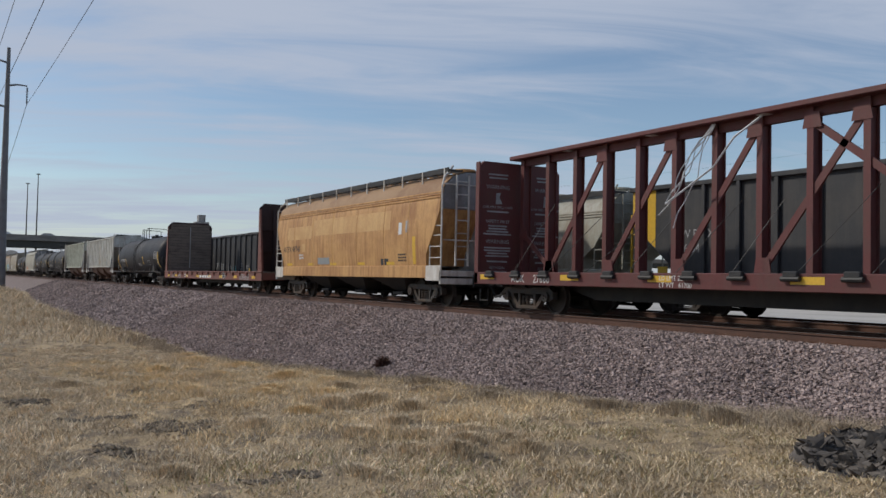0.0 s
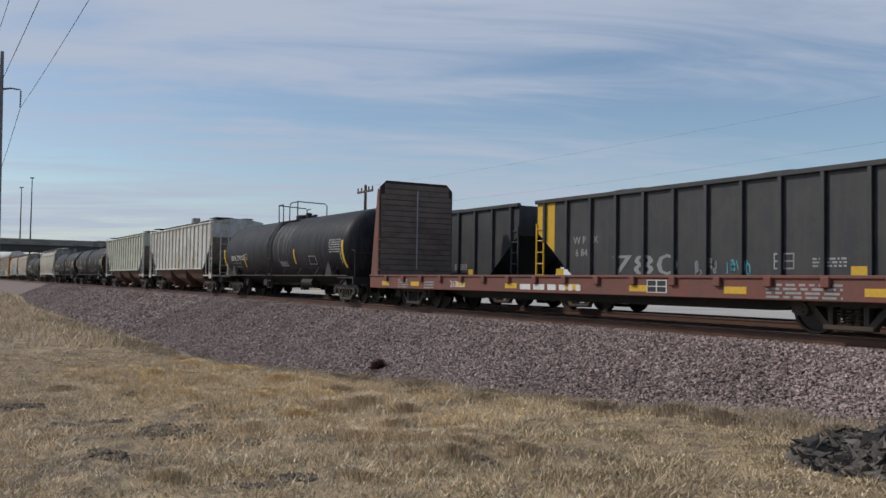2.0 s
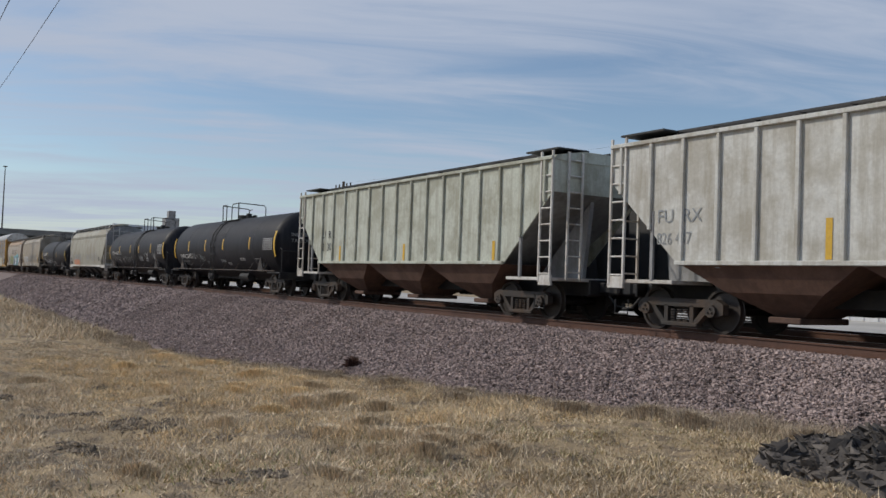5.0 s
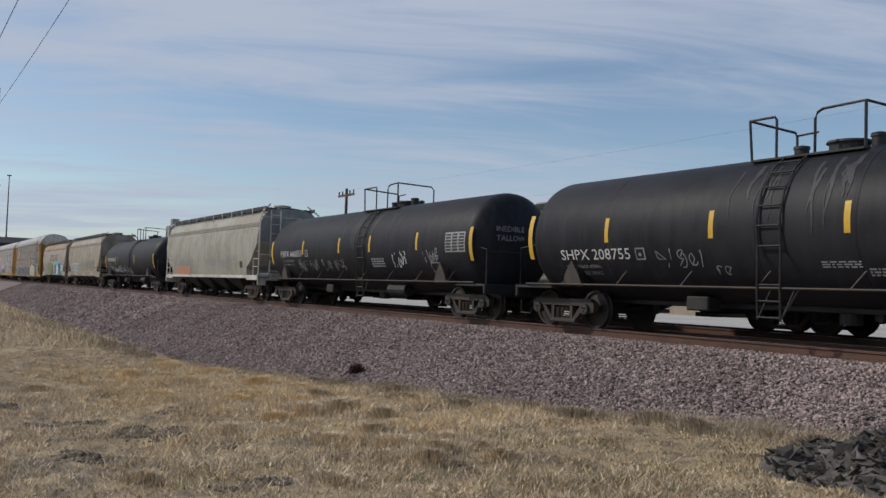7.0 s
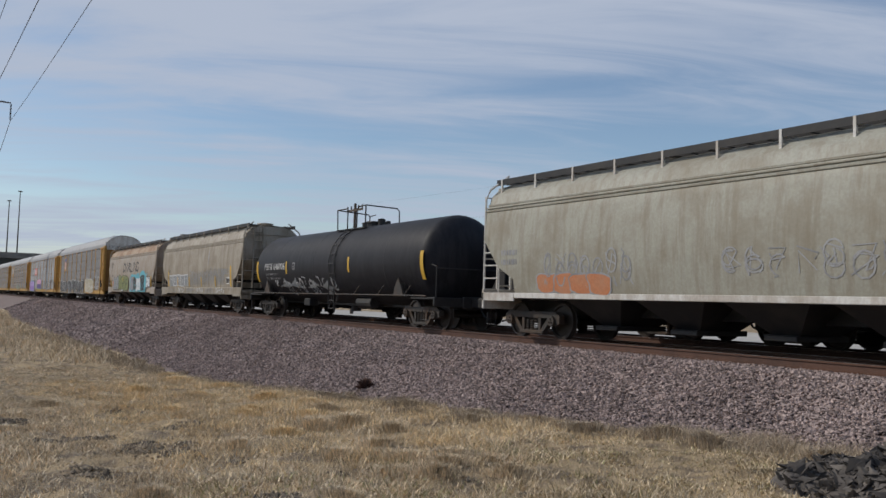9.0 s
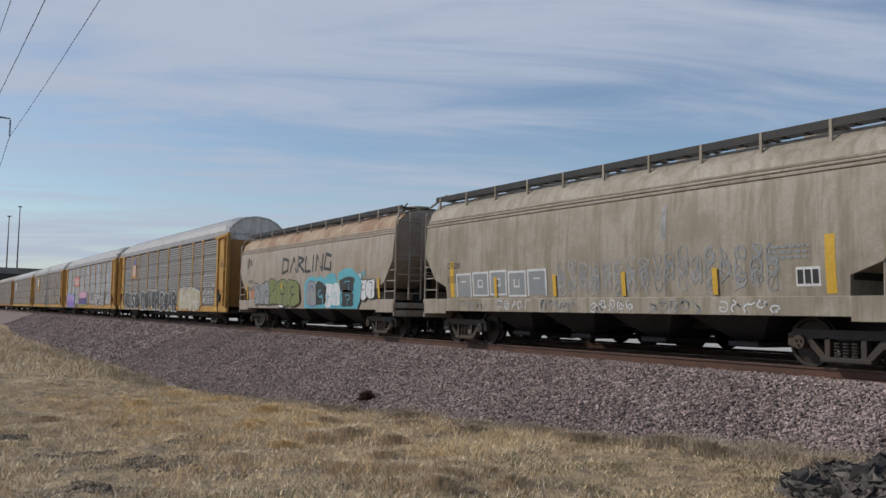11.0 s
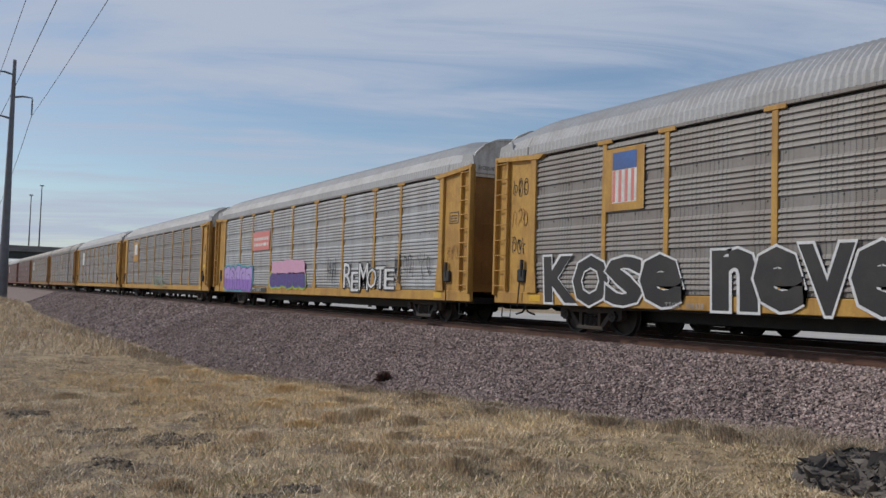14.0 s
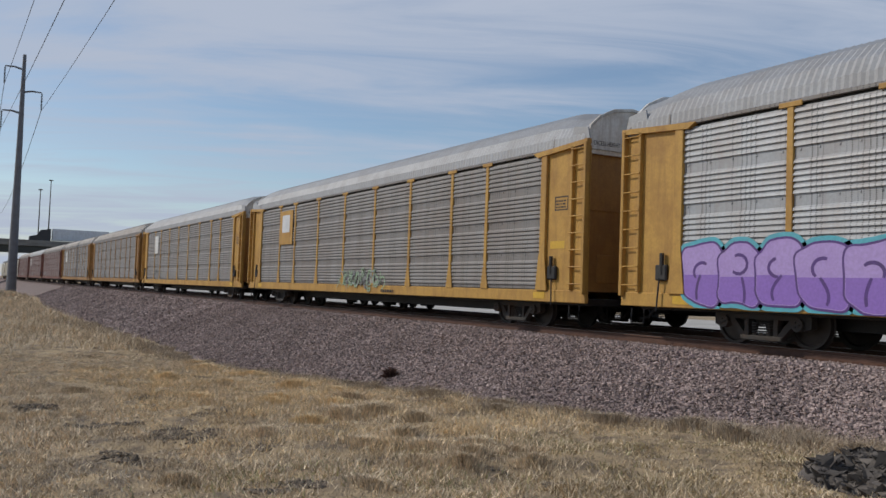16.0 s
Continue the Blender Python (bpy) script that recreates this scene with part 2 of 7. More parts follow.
M = dict(
    maroon=mat("maroon paint", (0.115, 0.026, 0.024), 0.6, dirt=(0.09, 0.05, 0.04), amount=0.35, streak=0.3),
    redbrown=mat("red brown paint", (0.19, 0.062, 0.045), 0.65, dirt=(0.11, 0.07, 0.055), amount=0.5, streak=0.4),
    ochre=mat("ochre paint", (0.55, 0.31, 0.115), 0.6, dirt=(0.25, 0.10, 0.035), amount=0.45, streak=0.6, patch=0.6),
    ochre_new=mat("cleaner ochre paint", (0.58, 0.36, 0.15), 0.6, dirt=(0.45, 0.24, 0.09), amount=0.5, streak=0.5),
    greyend=mat("grey end paint", (0.30, 0.30, 0.30), 0.6, dirt=(0.12, 0.11, 0.10), amount=0.5, streak=0.3),
    offwhite=mat("off-white paint", (0.66, 0.645, 0.60), 0.55, dirt=(0.25, 0.17, 0.10), amount=0.45, streak=0.35),
    tank=mat("black tank paint", (0.013, 0.013, 0.016), 0.55, dirt=(0.036, 0.035, 0.040), amount=0.5, streak=0.45, patch=0.45, spec=0.22),
    black=mat("black paint", (0.014, 0.014, 0.015), 0.6, dirt=(0.045, 0.04, 0.035), amount=0.6),
    coal=mat("charcoal steel", (0.035, 0.036, 0.040), 0.55, dirt=(0.07, 0.065, 0.06), amount=0.5, streak=0.4),
    coalload=mat("coal", (0.012, 0.012, 0.013), 0.7, amount=0.2, bump=0.05),
    steel=mat("dirty cast steel", (0.045, 0.040, 0.036), 0.65, 0.2, dirt=(0.10, 0.06, 0.035), amount=0.6),
    wheel=mat("worn wheel steel", (0.050, 0.040, 0.034), 0.55, 0.3, dirt=(0.03, 0.025, 0.02), amount=0.6),
    tread=mat("bright steel", (0.42, 0.41, 0.40), 0.3, 0.9, amount=0.2),
    yellow=mat("yellow reflective tape", (0.66, 0.40, 0.035), 0.5, amount=0.2, dirt=(0.4, 0.25, 0.06)),
    white=mat("white lettering", (0.68, 0.68, 0.66), 0.6, amount=0.35, dirt=(0.35, 0.33, 0.3)),
    dullwhite=mat("faded lettering", (0.36, 0.36, 0.36), 0.7, amount=0.5, dirt=(0.12, 0.12, 0.12)),
    dark=mat("dark lettering", (0.025, 0.025, 0.027), 0.6, amount=0.3),
    furx=mat("pale grey hopper paint", (0.60, 0.60, 0.56), 0.6, dirt=(0.27, 0.23, 0.16), amount=0.5, streak=0.4, patch=1.0),
    furx2=mat("greenish grey hopper paint", (0.53, 0.555, 0.475), 0.6, dirt=(0.24, 0.22, 0.15), amount=0.55, streak=0.45),
    rustbay=mat("rusty brown steel", (0.15, 0.085, 0.06), 0.75, dirt=(0.07, 0.04, 0.03), amount=0.6, streak=0.4),
    tan=mat("tan hopper paint", (0.37, 0.325, 0.26), 0.6, dirt=(0.20, 0.16, 0.105), amount=0.55, streak=0.7, patch=0.7),
    tan2=mat("cream hopper paint", (0.38, 0.34, 0.29), 0.6, dirt=(0.25, 0.155, 0.08), amount=0.45, streak=0.45, patch=0.5),
    olive=mat("olive grey hopper paint", (0.36, 0.35, 0.29), 0.6, dirt=(0.22, 0.18, 0.12), amount=0.5, streak=0.5, patch=0.7),
    rackyellow=mat("yellow rack paint", (0.50, 0.285, 0.060), 0.6, dirt=(0.27, 0.13, 0.035), amount=0.45, streak=0.4),
    # rack yellow darkened for the ends turned from the sun; reused on duller racks
    rackend=mat("weathered rack orange, end shade included", (0.34, 0.175, 0.045), 0.65, dirt=(0.20, 0.10, 0.035), amount=0.5, streak=0.3),
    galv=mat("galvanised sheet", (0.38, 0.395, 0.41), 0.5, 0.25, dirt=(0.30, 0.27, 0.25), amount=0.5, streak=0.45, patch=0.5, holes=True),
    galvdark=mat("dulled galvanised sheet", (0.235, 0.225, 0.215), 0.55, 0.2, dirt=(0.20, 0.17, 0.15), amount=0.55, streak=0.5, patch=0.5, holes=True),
    roof=mat("silver roof sheet", (0.38, 0.388, 0.40), 0.62, 0.1, dirt=(0.30, 0.29, 0.28), amount=0.45),
    redpanel=mat("dull red-brown sheet", (0.17, 0.11, 0.10), 0.6, dirt=(0.11, 0.08, 0.075), amount=0.5),
    wood=mat("weathered planks", (0.19, 0.15, 0.122), 0.85, dirt=(0.085, 0.068, 0.056), amount=0.5, bump=0.01, spread=0.3),
    rail=mat("rusty rail", (0.12, 0.06, 0.04), 0.6, 0.3, dirt=(0.05, 0.03, 0.025), amount=0.5),
    tie=mat("old tie wood", (0.09, 0.07, 0.055), 0.9, dirt=(0.14, 0.11, 0.09), amount=0.5, bump=0.01),
    stone=mat("crushed pink granite", (0.34, 0.262, 0.235), 0.85, dirt=(0.18, 0.135, 0.12), amount=0.5, grain=6, spread=0.6, patch=0.35),
    bed=mat("ballast bed", (0.205, 0.155, 0.14), 0.9, dirt=(0.17, 0.13, 0.115), amount=0.5, grain=14, bump=0.05, patch=0.5),
    soil=mat("dry grass turf", (0.50, 0.37, 0.215), 0.95, dirt=(0.20, 0.15, 0.10), amount=0.95, grain=40, bump=0.12, patch=2.2),
    straw=mat("dry straw grass", (0.76, 0.615, 0.42), 0.8, dirt=(0.44, 0.34, 0.22), amount=0.8, grain=3, spread=0.45, patch=0.9),
    golden=mat("golden dry grass", (0.84, 0.65, 0.38), 0.8, dirt=(0.55, 0.38, 0.19), amount=0.6, grain=3, spread=0.4, patch=0.9),
    stained=mat("grey-stained black tank paint", (0.013, 0.013, 0.017), 0.54, dirt=(0.060, 0.058, 0.062), amount=0.35, streak=0.40, patch=0.5, spec=0.22),
    rustroof=mat("rust-stained roof paint", (0.40, 0.30, 0.20), 0.7, dirt=(0.22, 0.10, 0.045), amount=0.7, streak=0.5, patch=0.6),
    oldconcrete=mat("grey bridge concrete", (0.24, 0.225, 0.20), 0.85, dirt=(0.13, 0.12, 0.11), amount=0.5, grain=4, patch=0.2),
    brownroof=mat("brown-stained ochre roof", (0.33, 0.20, 0.10), 0.7, dirt=(0.20, 0.10, 0.05), amount=0.6, patch=0.6),
    weed=mat("greenish grass", (0.36, 0.33, 0.15), 0.8, dirt=(0.30, 0.25, 0.12), amount=0.5, grain=3, spread=0.4, patch=0.6),
    brush=mat("dead brown weed", (0.10, 0.045, 0.03), 0.9, spread=0.4),
    clod=mat("damp brown earth", (0.19, 0.15, 0.108), 0.97, dirt=(0.30, 0.23, 0.15), amount=0.6, grain=30, bump=0.02, spread=0.6, patch=2),
    olive_turf=mat("olive-brown turf grass", (0.46, 0.36, 0.20), 0.85, dirt=(0.30, 0.225, 0.125), amount=0.7, grain=3, spread=0.4, patch=0.9),
    dull=mat("grey-brown grass", (0.47, 0.375, 0.265), 0.85, dirt=(0.30, 0.235, 0.165), amount=0.8, grain=3, spread=0.5, patch=0.9),
    asphalt=mat("broken asphalt", (0.070, 0.060, 0.052), 0.97, dirt=(0.15, 0.13, 0.11), amount=0.55, grain=10, bump=0.02, spread=0.5, patch=3),
    concrete=mat("pale concrete", (0.50, 0.47, 0.42), 0.85, dirt=(0.33, 0.31, 0.27), amount=0.5, grain=4, bump=0.01, patch=0.2),
    girder=mat("dark bridge steel", (0.06, 0.065, 0.06), 0.7, amount=0.4),
    # much darker maroon for the bulkhead frames, inner ribs and cross ribs
    darkred=mat("very dark maroon paint", (0.035, 0.016, 0.015), 0.8, dirt=(0.06, 0.035, 0.03), amount=0.5),
    polesteel=mat("weathering pole steel", (0.165, 0.17, 0.185), 0.7, 0.2, dirt=(0.13, 0.12, 0.12), amount=0.5),
    poletimber=mat("pole timber", (0.11, 0.085, 0.065), 0.9, amount=0.4),
    spill=mat("dried grey spill", (0.12, 0.117, 0.118), 0.7, dirt=(0.03, 0.03, 0.034), amount=0.7, patch=2.5),
    spilldark=mat("faint grey spill", (0.040, 0.039, 0.044), 0.65, dirt=(0.018, 0.018, 0.02), amount=0.6, patch=2.5),
    wire=mat("wire", (0.05, 0.05, 0.055), 0.6, 0.3, amount=0.2),
    shed=mat("white metal siding", (0.68, 0.70, 0.72), 0.5, dirt=(0.5, 0.5, 0.5), amount=0.4, streak=0.3),
    twig=mat("bare twig bark", (0.16, 0.13, 0.11), 0.9, amount=0.3),
    pink=mat("faded red panel", (0.62, 0.20, 0.18), 0.6, amount=0.3, dirt=(0.5, 0.3, 0.3)),
    lavender=mat("lavender spray paint", (0.42, 0.30, 0.60), 0.5, amount=0.3, dirt=(0.34, 0.22, 0.52)),
    purple=mat("purple spray paint", (0.27, 0.15, 0.50), 0.5, amount=0.25, dirt=(0.24, 0.14, 0.45)),
    violet=mat("dark violet spray paint", (0.10, 0.045, 0.21), 0.5, amount=0.25),
    cyan=mat("turquoise spray paint", (0.10, 0.42, 0.50), 0.5, amount=0.35, dirt=(0.12, 0.27, 0.33)),
    spraywhite=mat("white spray paint", (0.66, 0.67, 0.68), 0.5, amount=0.35, dirt=(0.42, 0.42, 0.42)),
    spraygreen=mat("olive spray paint", (0.17, 0.20, 0.055), 0.5, amount=0.4, dirt=(0.25, 0.24, 0.13)),
    sprayblack=mat("black spray paint", (0.02, 0.02, 0.022), 0.5, amount=0.3),
    spraygrey=mat("grey spray paint", (0.25, 0.27, 0.28), 0.6, amount=0.4, dirt=(0.35, 0.33, 0.3)),
    sprayorange=mat("orange spray paint", (0.52, 0.20, 0.09), 0.6, amount=0.4, dirt=(0.45, 0.3, 0.2)),
    spraypink=mat("pink spray paint", (0.62, 0.34, 0.48), 0.6, amount=0.3, dirt=(0.5, 0.3, 0.42)),
    fadedcream=mat("faded cream spray paint", (0.44, 0.40, 0.28), 0.7, amount=0.6, dirt=(0.30, 0.26, 0.21)),
    palegreen=mat("pale green spray paint", (0.30, 0.42, 0.27), 0.6, amount=0.5, dirt=(0.28, 0.30, 0.26)),
    spraylime=mat("lime spray paint", (0.40, 0.50, 0.08), 0.6, amount=0.3),
    sprayblue=mat("blue spray paint", (0.05, 0.13, 0.38), 0.5, amount=0.3),
    truckdark=mat("dark lorry paint", (0.02, 0.02, 0.025), 0.35, amount=0.2),
    glass=mat("dark vehicle glass", (0.02, 0.025, 0.03), 0.1, amount=0.1),
)


# ---------- mesh builders ----------
class Shape:
    def __init__(self):
        self.v, self.f = [], []

    def add(self, verts, faces):
        k = len(self.v)
        self.v += [tuple(p) for p in verts]
        self.f += [tuple(i + k for i in face) for face in faces]
        return self

    def box(self, x0, x1, y0, y1, z0, z1, b=0.0):
        """A box, with chamfered edges of width b."""
        if not b:
            vs = [(x, y, z) for x in (x0, x1) for y in (y0, y1) for z in (z0, z1)]
            return self.add(vs, [(0, 1, 3, 2), (4, 6, 7, 5), (0, 4, 5, 1), (2, 3, 7, 6), (0, 2, 6, 4), (1, 5, 7, 3)])
        lo, hi = (x0, y0, z0), (x1, y1, z1)
        vs, idx = [], {}
        for c in [(i, j, k) for i in (0, 1) for j in (0, 1) for k in (0, 1)]:
            for a in range(3):
                p = [(hi[q] - b if c[q] else lo[q] + b) for q in range(3)]
                p[a] = hi[a] if c[a] else lo[a]
                idx[c, a] = len(vs)
                vs.append(p)
        fs = []
        for a in range(3):
            u, w = [q for q in range(3) if q != a]
            for side in (0, 1):
                ring = []
                for i, j in ((0, 0), (1, 0), (1, 1), (0, 1)):
                    c = [0, 0, 0]; c[a], c[u], c[w] = side, i, j
                    ring.append(idx[tuple(c), a])
                fs.append(ring)
        for a in range(3):
            u, w = [q for q in range(3) if q != a]
            for i in (0, 1):
                for j in (0, 1):
                    c0 = [0, 0, 0]; c0[u], c0[w] = i, j
                    c1 = list(c0); c1[a] = 1
                    fs.append([idx[tuple(c0), u], idx[tuple(c0), w], idx[tuple(c1), w], idx[tuple(c1), u]])
        for c in [(i, j, k) for i in (0, 1) for j in (0, 1) for k in (0, 1)]:
            fs.append([idx[c, 0], idx[c, 1], idx[c, 2]])
        return self.add(vs, fs)

    def prism(self, outline, axis, a, b):
        """A flat outline drawn out along an axis from a to b."""
        def at(p, q):
            return {"x": (q, p[0], p[1]), "y": (p[0], q, p[1]), "z": (p[0], p[1], q)}[axis]
        n = len(outline)
        vs = [at(p, a) for p in outline] + [at(p, b) for p in outline]
        return self.add(vs, [tuple(range(n)), tuple(range(2 * n - 1, n - 1, -1))] + [(i, (i + 1) % n, n + (i + 1) % n, n + i) for i in range(n)])

    def loft(self, rings, caps=True):
        n, vs, fs = len(rings[0]), [p for r in rings for p in r], []
        for k in range(len(rings) - 1):
            for i in range(n):
                j = (i + 1) % n
                fs.append((k * n + i, k * n + j, (k + 1) * n + j, (k + 1) * n + i))
        if caps:
            fs += [tuple(range(n)), tuple(range(len(vs) - n, len(vs)))]
        return self.add(vs, fs)

    def tube(self, points, r, n=6, r_end=None):
        pts = [Vector(p) for p in points]
        rings = []
        for i, p in enumerate(pts):
            d = (pts[min(i + 1, len(pts) - 1)] - pts[max(i - 1, 0)]).normalized()
            u = d.cross(Vector((0, 0, 1)) if abs(d.z) < 0.9 else Vector((1, 0, 0))).normalized()
            w = d.cross(u)
            rr = r if r_end is None else r + (r_end - r) * i / (len(pts) - 1)
            rings.append([p + (u * math.cos(a) + w * math.sin(a)) * rr for a in [2 * math.pi * k / n for k in range(n)]])
        return self.loft(rings)

    def lathe(self, profile, axis_z, n=40, arc=(0, 2 * math.pi)):
        """Turned round a lengthwise axis at height axis_z; profile: (x, radius)."""
        rings = [[(x, r * math.sin(a), axis_z + r * math.cos(a)) for a in [2 * math.pi * k / n for k in range(n)]] for x, r in profile]
        return self.loft(rings)

    def mesh(self, name, material, smooth=False):
        me = bpy.data.meshes.new(name)
        me.from_pydata(self.v, [], self.f)
        me.materials.append(material)
        bm = bmesh.new()
        bm.from_mesh(me)
        bmesh.ops.recalc_face_normals(bm, faces=bm.faces)
        if smooth:
            for face in bm.faces:
                face.smooth = True
            for e in bm.edges:
                if len(e.link_faces) == 2 and e.calc_face_angle(0) > 0.6:
                    e.smooth = False
        bm.to_mesh(me)
        bm.free()
        return me


def pieces(shape):
    """The separate solids of a shape, each as a shape of its own."""
    root = list(range(len(shape.v)))

    def find(i):
        while root[i] != i:
            root[i] = root[root[i]]
            i = root[i]
        return i
    for face in shape.f:
        for i in face[1:]:
            root[find(i)] = find(face[0])
    groups = {}
    for face in shape.f:
        groups.setdefault(find(face[0]), []).append(face)
    out_ = []
    for faces in groups.values():
        ids = sorted({i for face in faces for i in face})
        at = {i: k for k, i in enumerate(ids)}
        out_.append(Shape().add([shape.v[i] for i in ids], [[at[i] for i in face] for face in faces]))
    return out_


def each(name, shape, material, parent, label="", smooth=False):
    return [part(name, s, material, parent, label, smooth) for s in pieces(shape)]


def thing(name, label, category, group="", kind=""):
    return tagged(new(name), label, category, group, kind)


def part(name, shape, material, parent, label="", smooth=False):
    me = shape.mesh(name, material, smooth) if isinstance(shape, Shape) else shape
    ob = new(name, me)
    ob.parent = parent
    return tagged(ob, label)


def single(name, shape, material, label, category, group="", kind="", smooth=False):
    return tagged(new(name, shape.mesh(name, material, smooth)), label, category, group, kind)


def letters(text, size, material, fat=0.0):
    """A flat mesh of the words, upright, reading along x; its lower left corner at the origin."""
    cu = bpy.data.curves.new("lettering", "FONT")
    cu.body, cu.size, cu.offset, cu.resolution_u = text, size, fat, 2
    ob = bpy.data.objects.new("lettering", cu)
    scene.collection.objects.link(ob)
    bpy.context.view_layer.update()
    me = bpy.data.meshes.new_from_object(ob.evaluated_get(bpy.context.evaluated_depsgraph_get()))
    bpy.data.objects.remove(ob)
    me.materials.clear()
    me.materials.append(material)
    return me


def lay(me, x, z, face, lift=0.006, wide=1.0):
    """Lays a flat mesh (drawn in x, y) upon a car's near side, whose half width at height z is face(z)."""
    for v in me.vertices:
        vx, vz = v.co.x * wide + x, v.co.y + z
        v.co = (vx, -face(vz) - lift - v.co.z, vz)
    me.update()
    return me


def lettering(parent, text, x, z, size, material, face, label="", wide=1.0, fat=0.0, lift=0.006, name="lettering"):
    return part(name, lay(letters(text, size, material, fat), x, z, face, lift, wide), material, parent, label)


def words(parent, text, x0, x1, z0, z1, material, face, lift=0.006, fat=0.0, name="lettering", label=""):
    """Words that fill a given stretch of a car's side."""
    me = letters(text, 1.0, material, fat)
    xs, ys = [v.co.x for v in me.vertices], [v.co.y for v in me.vertices]
    a, b, c_, d = min(xs), max(xs), min(ys), max(ys)
    for v in me.vertices:
        v.co = ((v.co.x - a) / (b - a) * (x1 - x0), (v.co.y - c_) / (d - c_) * (z1 - z0), 0)
    return part(name, lay(me, x0, z0, face, lift), material, parent, label)


def bars(parent, x, z, w, h, rows, material, face, seed=1, name="lettering", lift=0.006):
    """Small print that cannot be read: rows of broken bars."""
    rnd = random.Random(seed)
    s = Shape()
    for k in range(rows):
        zz, xx = z + h - (k + 1) * h / rows, x
        while xx < x + w:
            ww = rnd.uniform(0.06, 0.22) * max(0.6, w)
            e = min(xx + ww, x + w)
            t = h / rows * 0.55
            s.add([(xx, zz, 0), (e, zz, 0), (e, zz + t, 0), (xx, zz + t, 0)], [(0, 1, 2, 3)])
            xx = e + 0.05 * max(0.6, w)
    return part(name, lay(s.mesh(name, material), 0, 0, face, lift), material, parent)


def panel(parent, name, x0, x1, z0, z1, material, face, lift=0.004, cuts=6, label=""):
    """A thin plate or strip of tape on a car's side."""
    s = Shape()
    vs, fs = [], []
    for i in range(cuts + 1):
        zz = z0 + (z1 - z0) * i / cuts
        vs += [(x0, zz, 0), (x1, zz, 0)]
    fs = [(2 * i, 2 * i + 1, 2 * i + 3, 2 * i + 2) for i in range(cuts)]
    s.add(vs, fs)
    return part(name, lay(s.mesh(name, material), 0, 0, face, lift), material, parent, label)


def stencil(parent, x0, x1, z0, z1, frame_mat, centre_mat, face):
    """A small stencilled box: a painted frame with a mark in it."""
    panel(parent, "stencil_box", x0, x1, z0, z1, M[frame_mat], face)
    panel(parent, "stencil_centre", x0 + 0.03, x1 - 0.03, z0 + 0.03, z1 - 0.03, M[centre_mat], face, lift=0.0065)
    panel(parent, "stencil_mark", x0 + 0.10, x1 - 0.10, z0 + 0.08, z0 + 0.15, M[frame_mat], face, lift=0.009, cuts=1)


def flat_side(y):
    return lambda z: y


# ---------- ground, track bed, rails ----------
TRACK_Y, TRACK2_Y = 14.97, 19.45


def ease(a, b, t):
    t = min(1.0, max(0.0, (t - a) / (b - a)))
    return t * t * (3 - 2 * t)


def toe_y(x):
    """Where the turf meets the foot of the ballast."""
    return np.interp(x, (-120, -63, -43, -34, -27.7, -23.8, -20.4, -15, -11.2, -8.6, 0), (8.6, 8.0, 7.9, 8.2, 8.46, 8.89, 9.25, 9.6, 10.19, 10.47, 11.1))


def ground_z(x, y):
    slope = min(1.0, max(0.0, (-6 - x) / 24))
    near = -0.84 - 1.02 * slope
    near += 0.75 * math.exp(-((x + 118) ** 2 + (y - 3.5) ** 2 * 6) / 300)
    if -60 < x < 5 and -8 < y < 14:
        near += 0.06 * noise.noise(Vector((x * 0.35, y * 0.35, 0))) + 0.085 * noise.noise(Vector((x * 1.1, y * 1.1, 4))) + 0.055 * noise.noise(Vector((x * 2.7, y * 2.7, 8)))
    near -= 0.20 * math.exp(-((y - toe_y(x)) / 0.9) ** 2)
    return near + (-0.55 - near) * ease(13, 23, y)


# bare earth showing through the turf: x, y, radius
BARE = [(-11.3, 2.7, 0.75), (-12.7, 2.0, 0.55), (-9.9, 3.2, 0.40), (-7.2, 2.6, 0.42), (-7.1, 2.15, 0.34), (-15.3, 1.4, 0.5), (-13.5, 3.6, 0.40),
        (-10.4, 4.3, 0.30), (-9.3, 1.6, 0.35), (-16.5, 3.2, 0.35), (-8.6, 3.9, 0.28), (-6.6, 4.9, 0.25)]


def bareness(x, y):
    return np.max([np.exp(-(((x - a) ** 2 + (y - b) ** 2) / (r * r)) ** 1.5) for a, b, r in BARE], axis=0)


def spaced(edges):
    out = []
    for a, b, step in edges:
        n = max(1, round((b - a) / step))
        out += [a + (b - a) * i / n for i in range(n)]
    return out + [edges[-1][1]]


def sheet_of(xs, ys, height):
    s = Shape()
    n = len(ys)
    s.add([(x, y, height(x, y)) for x in xs for y in ys],
          [(i * n + j, (i + 1) * n + j, (i + 1) * n + j + 1, i * n + j + 1) for i in range(len(xs) - 1) for j in range(n - 1)])
    return s


gx = spaced([(-3000, -400, 260), (-400, -130, 15), (-130, -40, 2.5), (-40, -24, 0.3), (-24, 4, 0.16), (4, 60, 6), (60, 2000, 200)])
gy = spaced([(-2000, -60, 200), (-60, -6, 6), (-6, -2, 0.3), (-2, 12, 0.16), (12, 26, 2), (26, 120, 12), (120, 3000, 240)])
single("ground", sheet_of(gx, gy, ground_z), M["soil"], "dry tan winter turf sloping down to the ballast", "ground", kind="structure", smooth=True)

BED_TOP = -0.19


def bed_z(y):
    if y < 12.75:
        return BED_TOP - 0.42 * (12.75 - y)
    if y > 21.7:
        return BED_TOP - 0.5 * (y - 21.7)
    return BED_TOP - 0.05 * ease(16.2, 17.2, y) * (1 - ease(17.2, 18.2, y))


bx = spaced([(-600, -120, 8), (-120, -45, 1.5), (-45, 3, 0.25), (3, 80, 4)])
by = spaced([(7.2, 13.0, 0.25), (13.0, 21.7, 0.7), (21.7, 23.5, 0.6)])
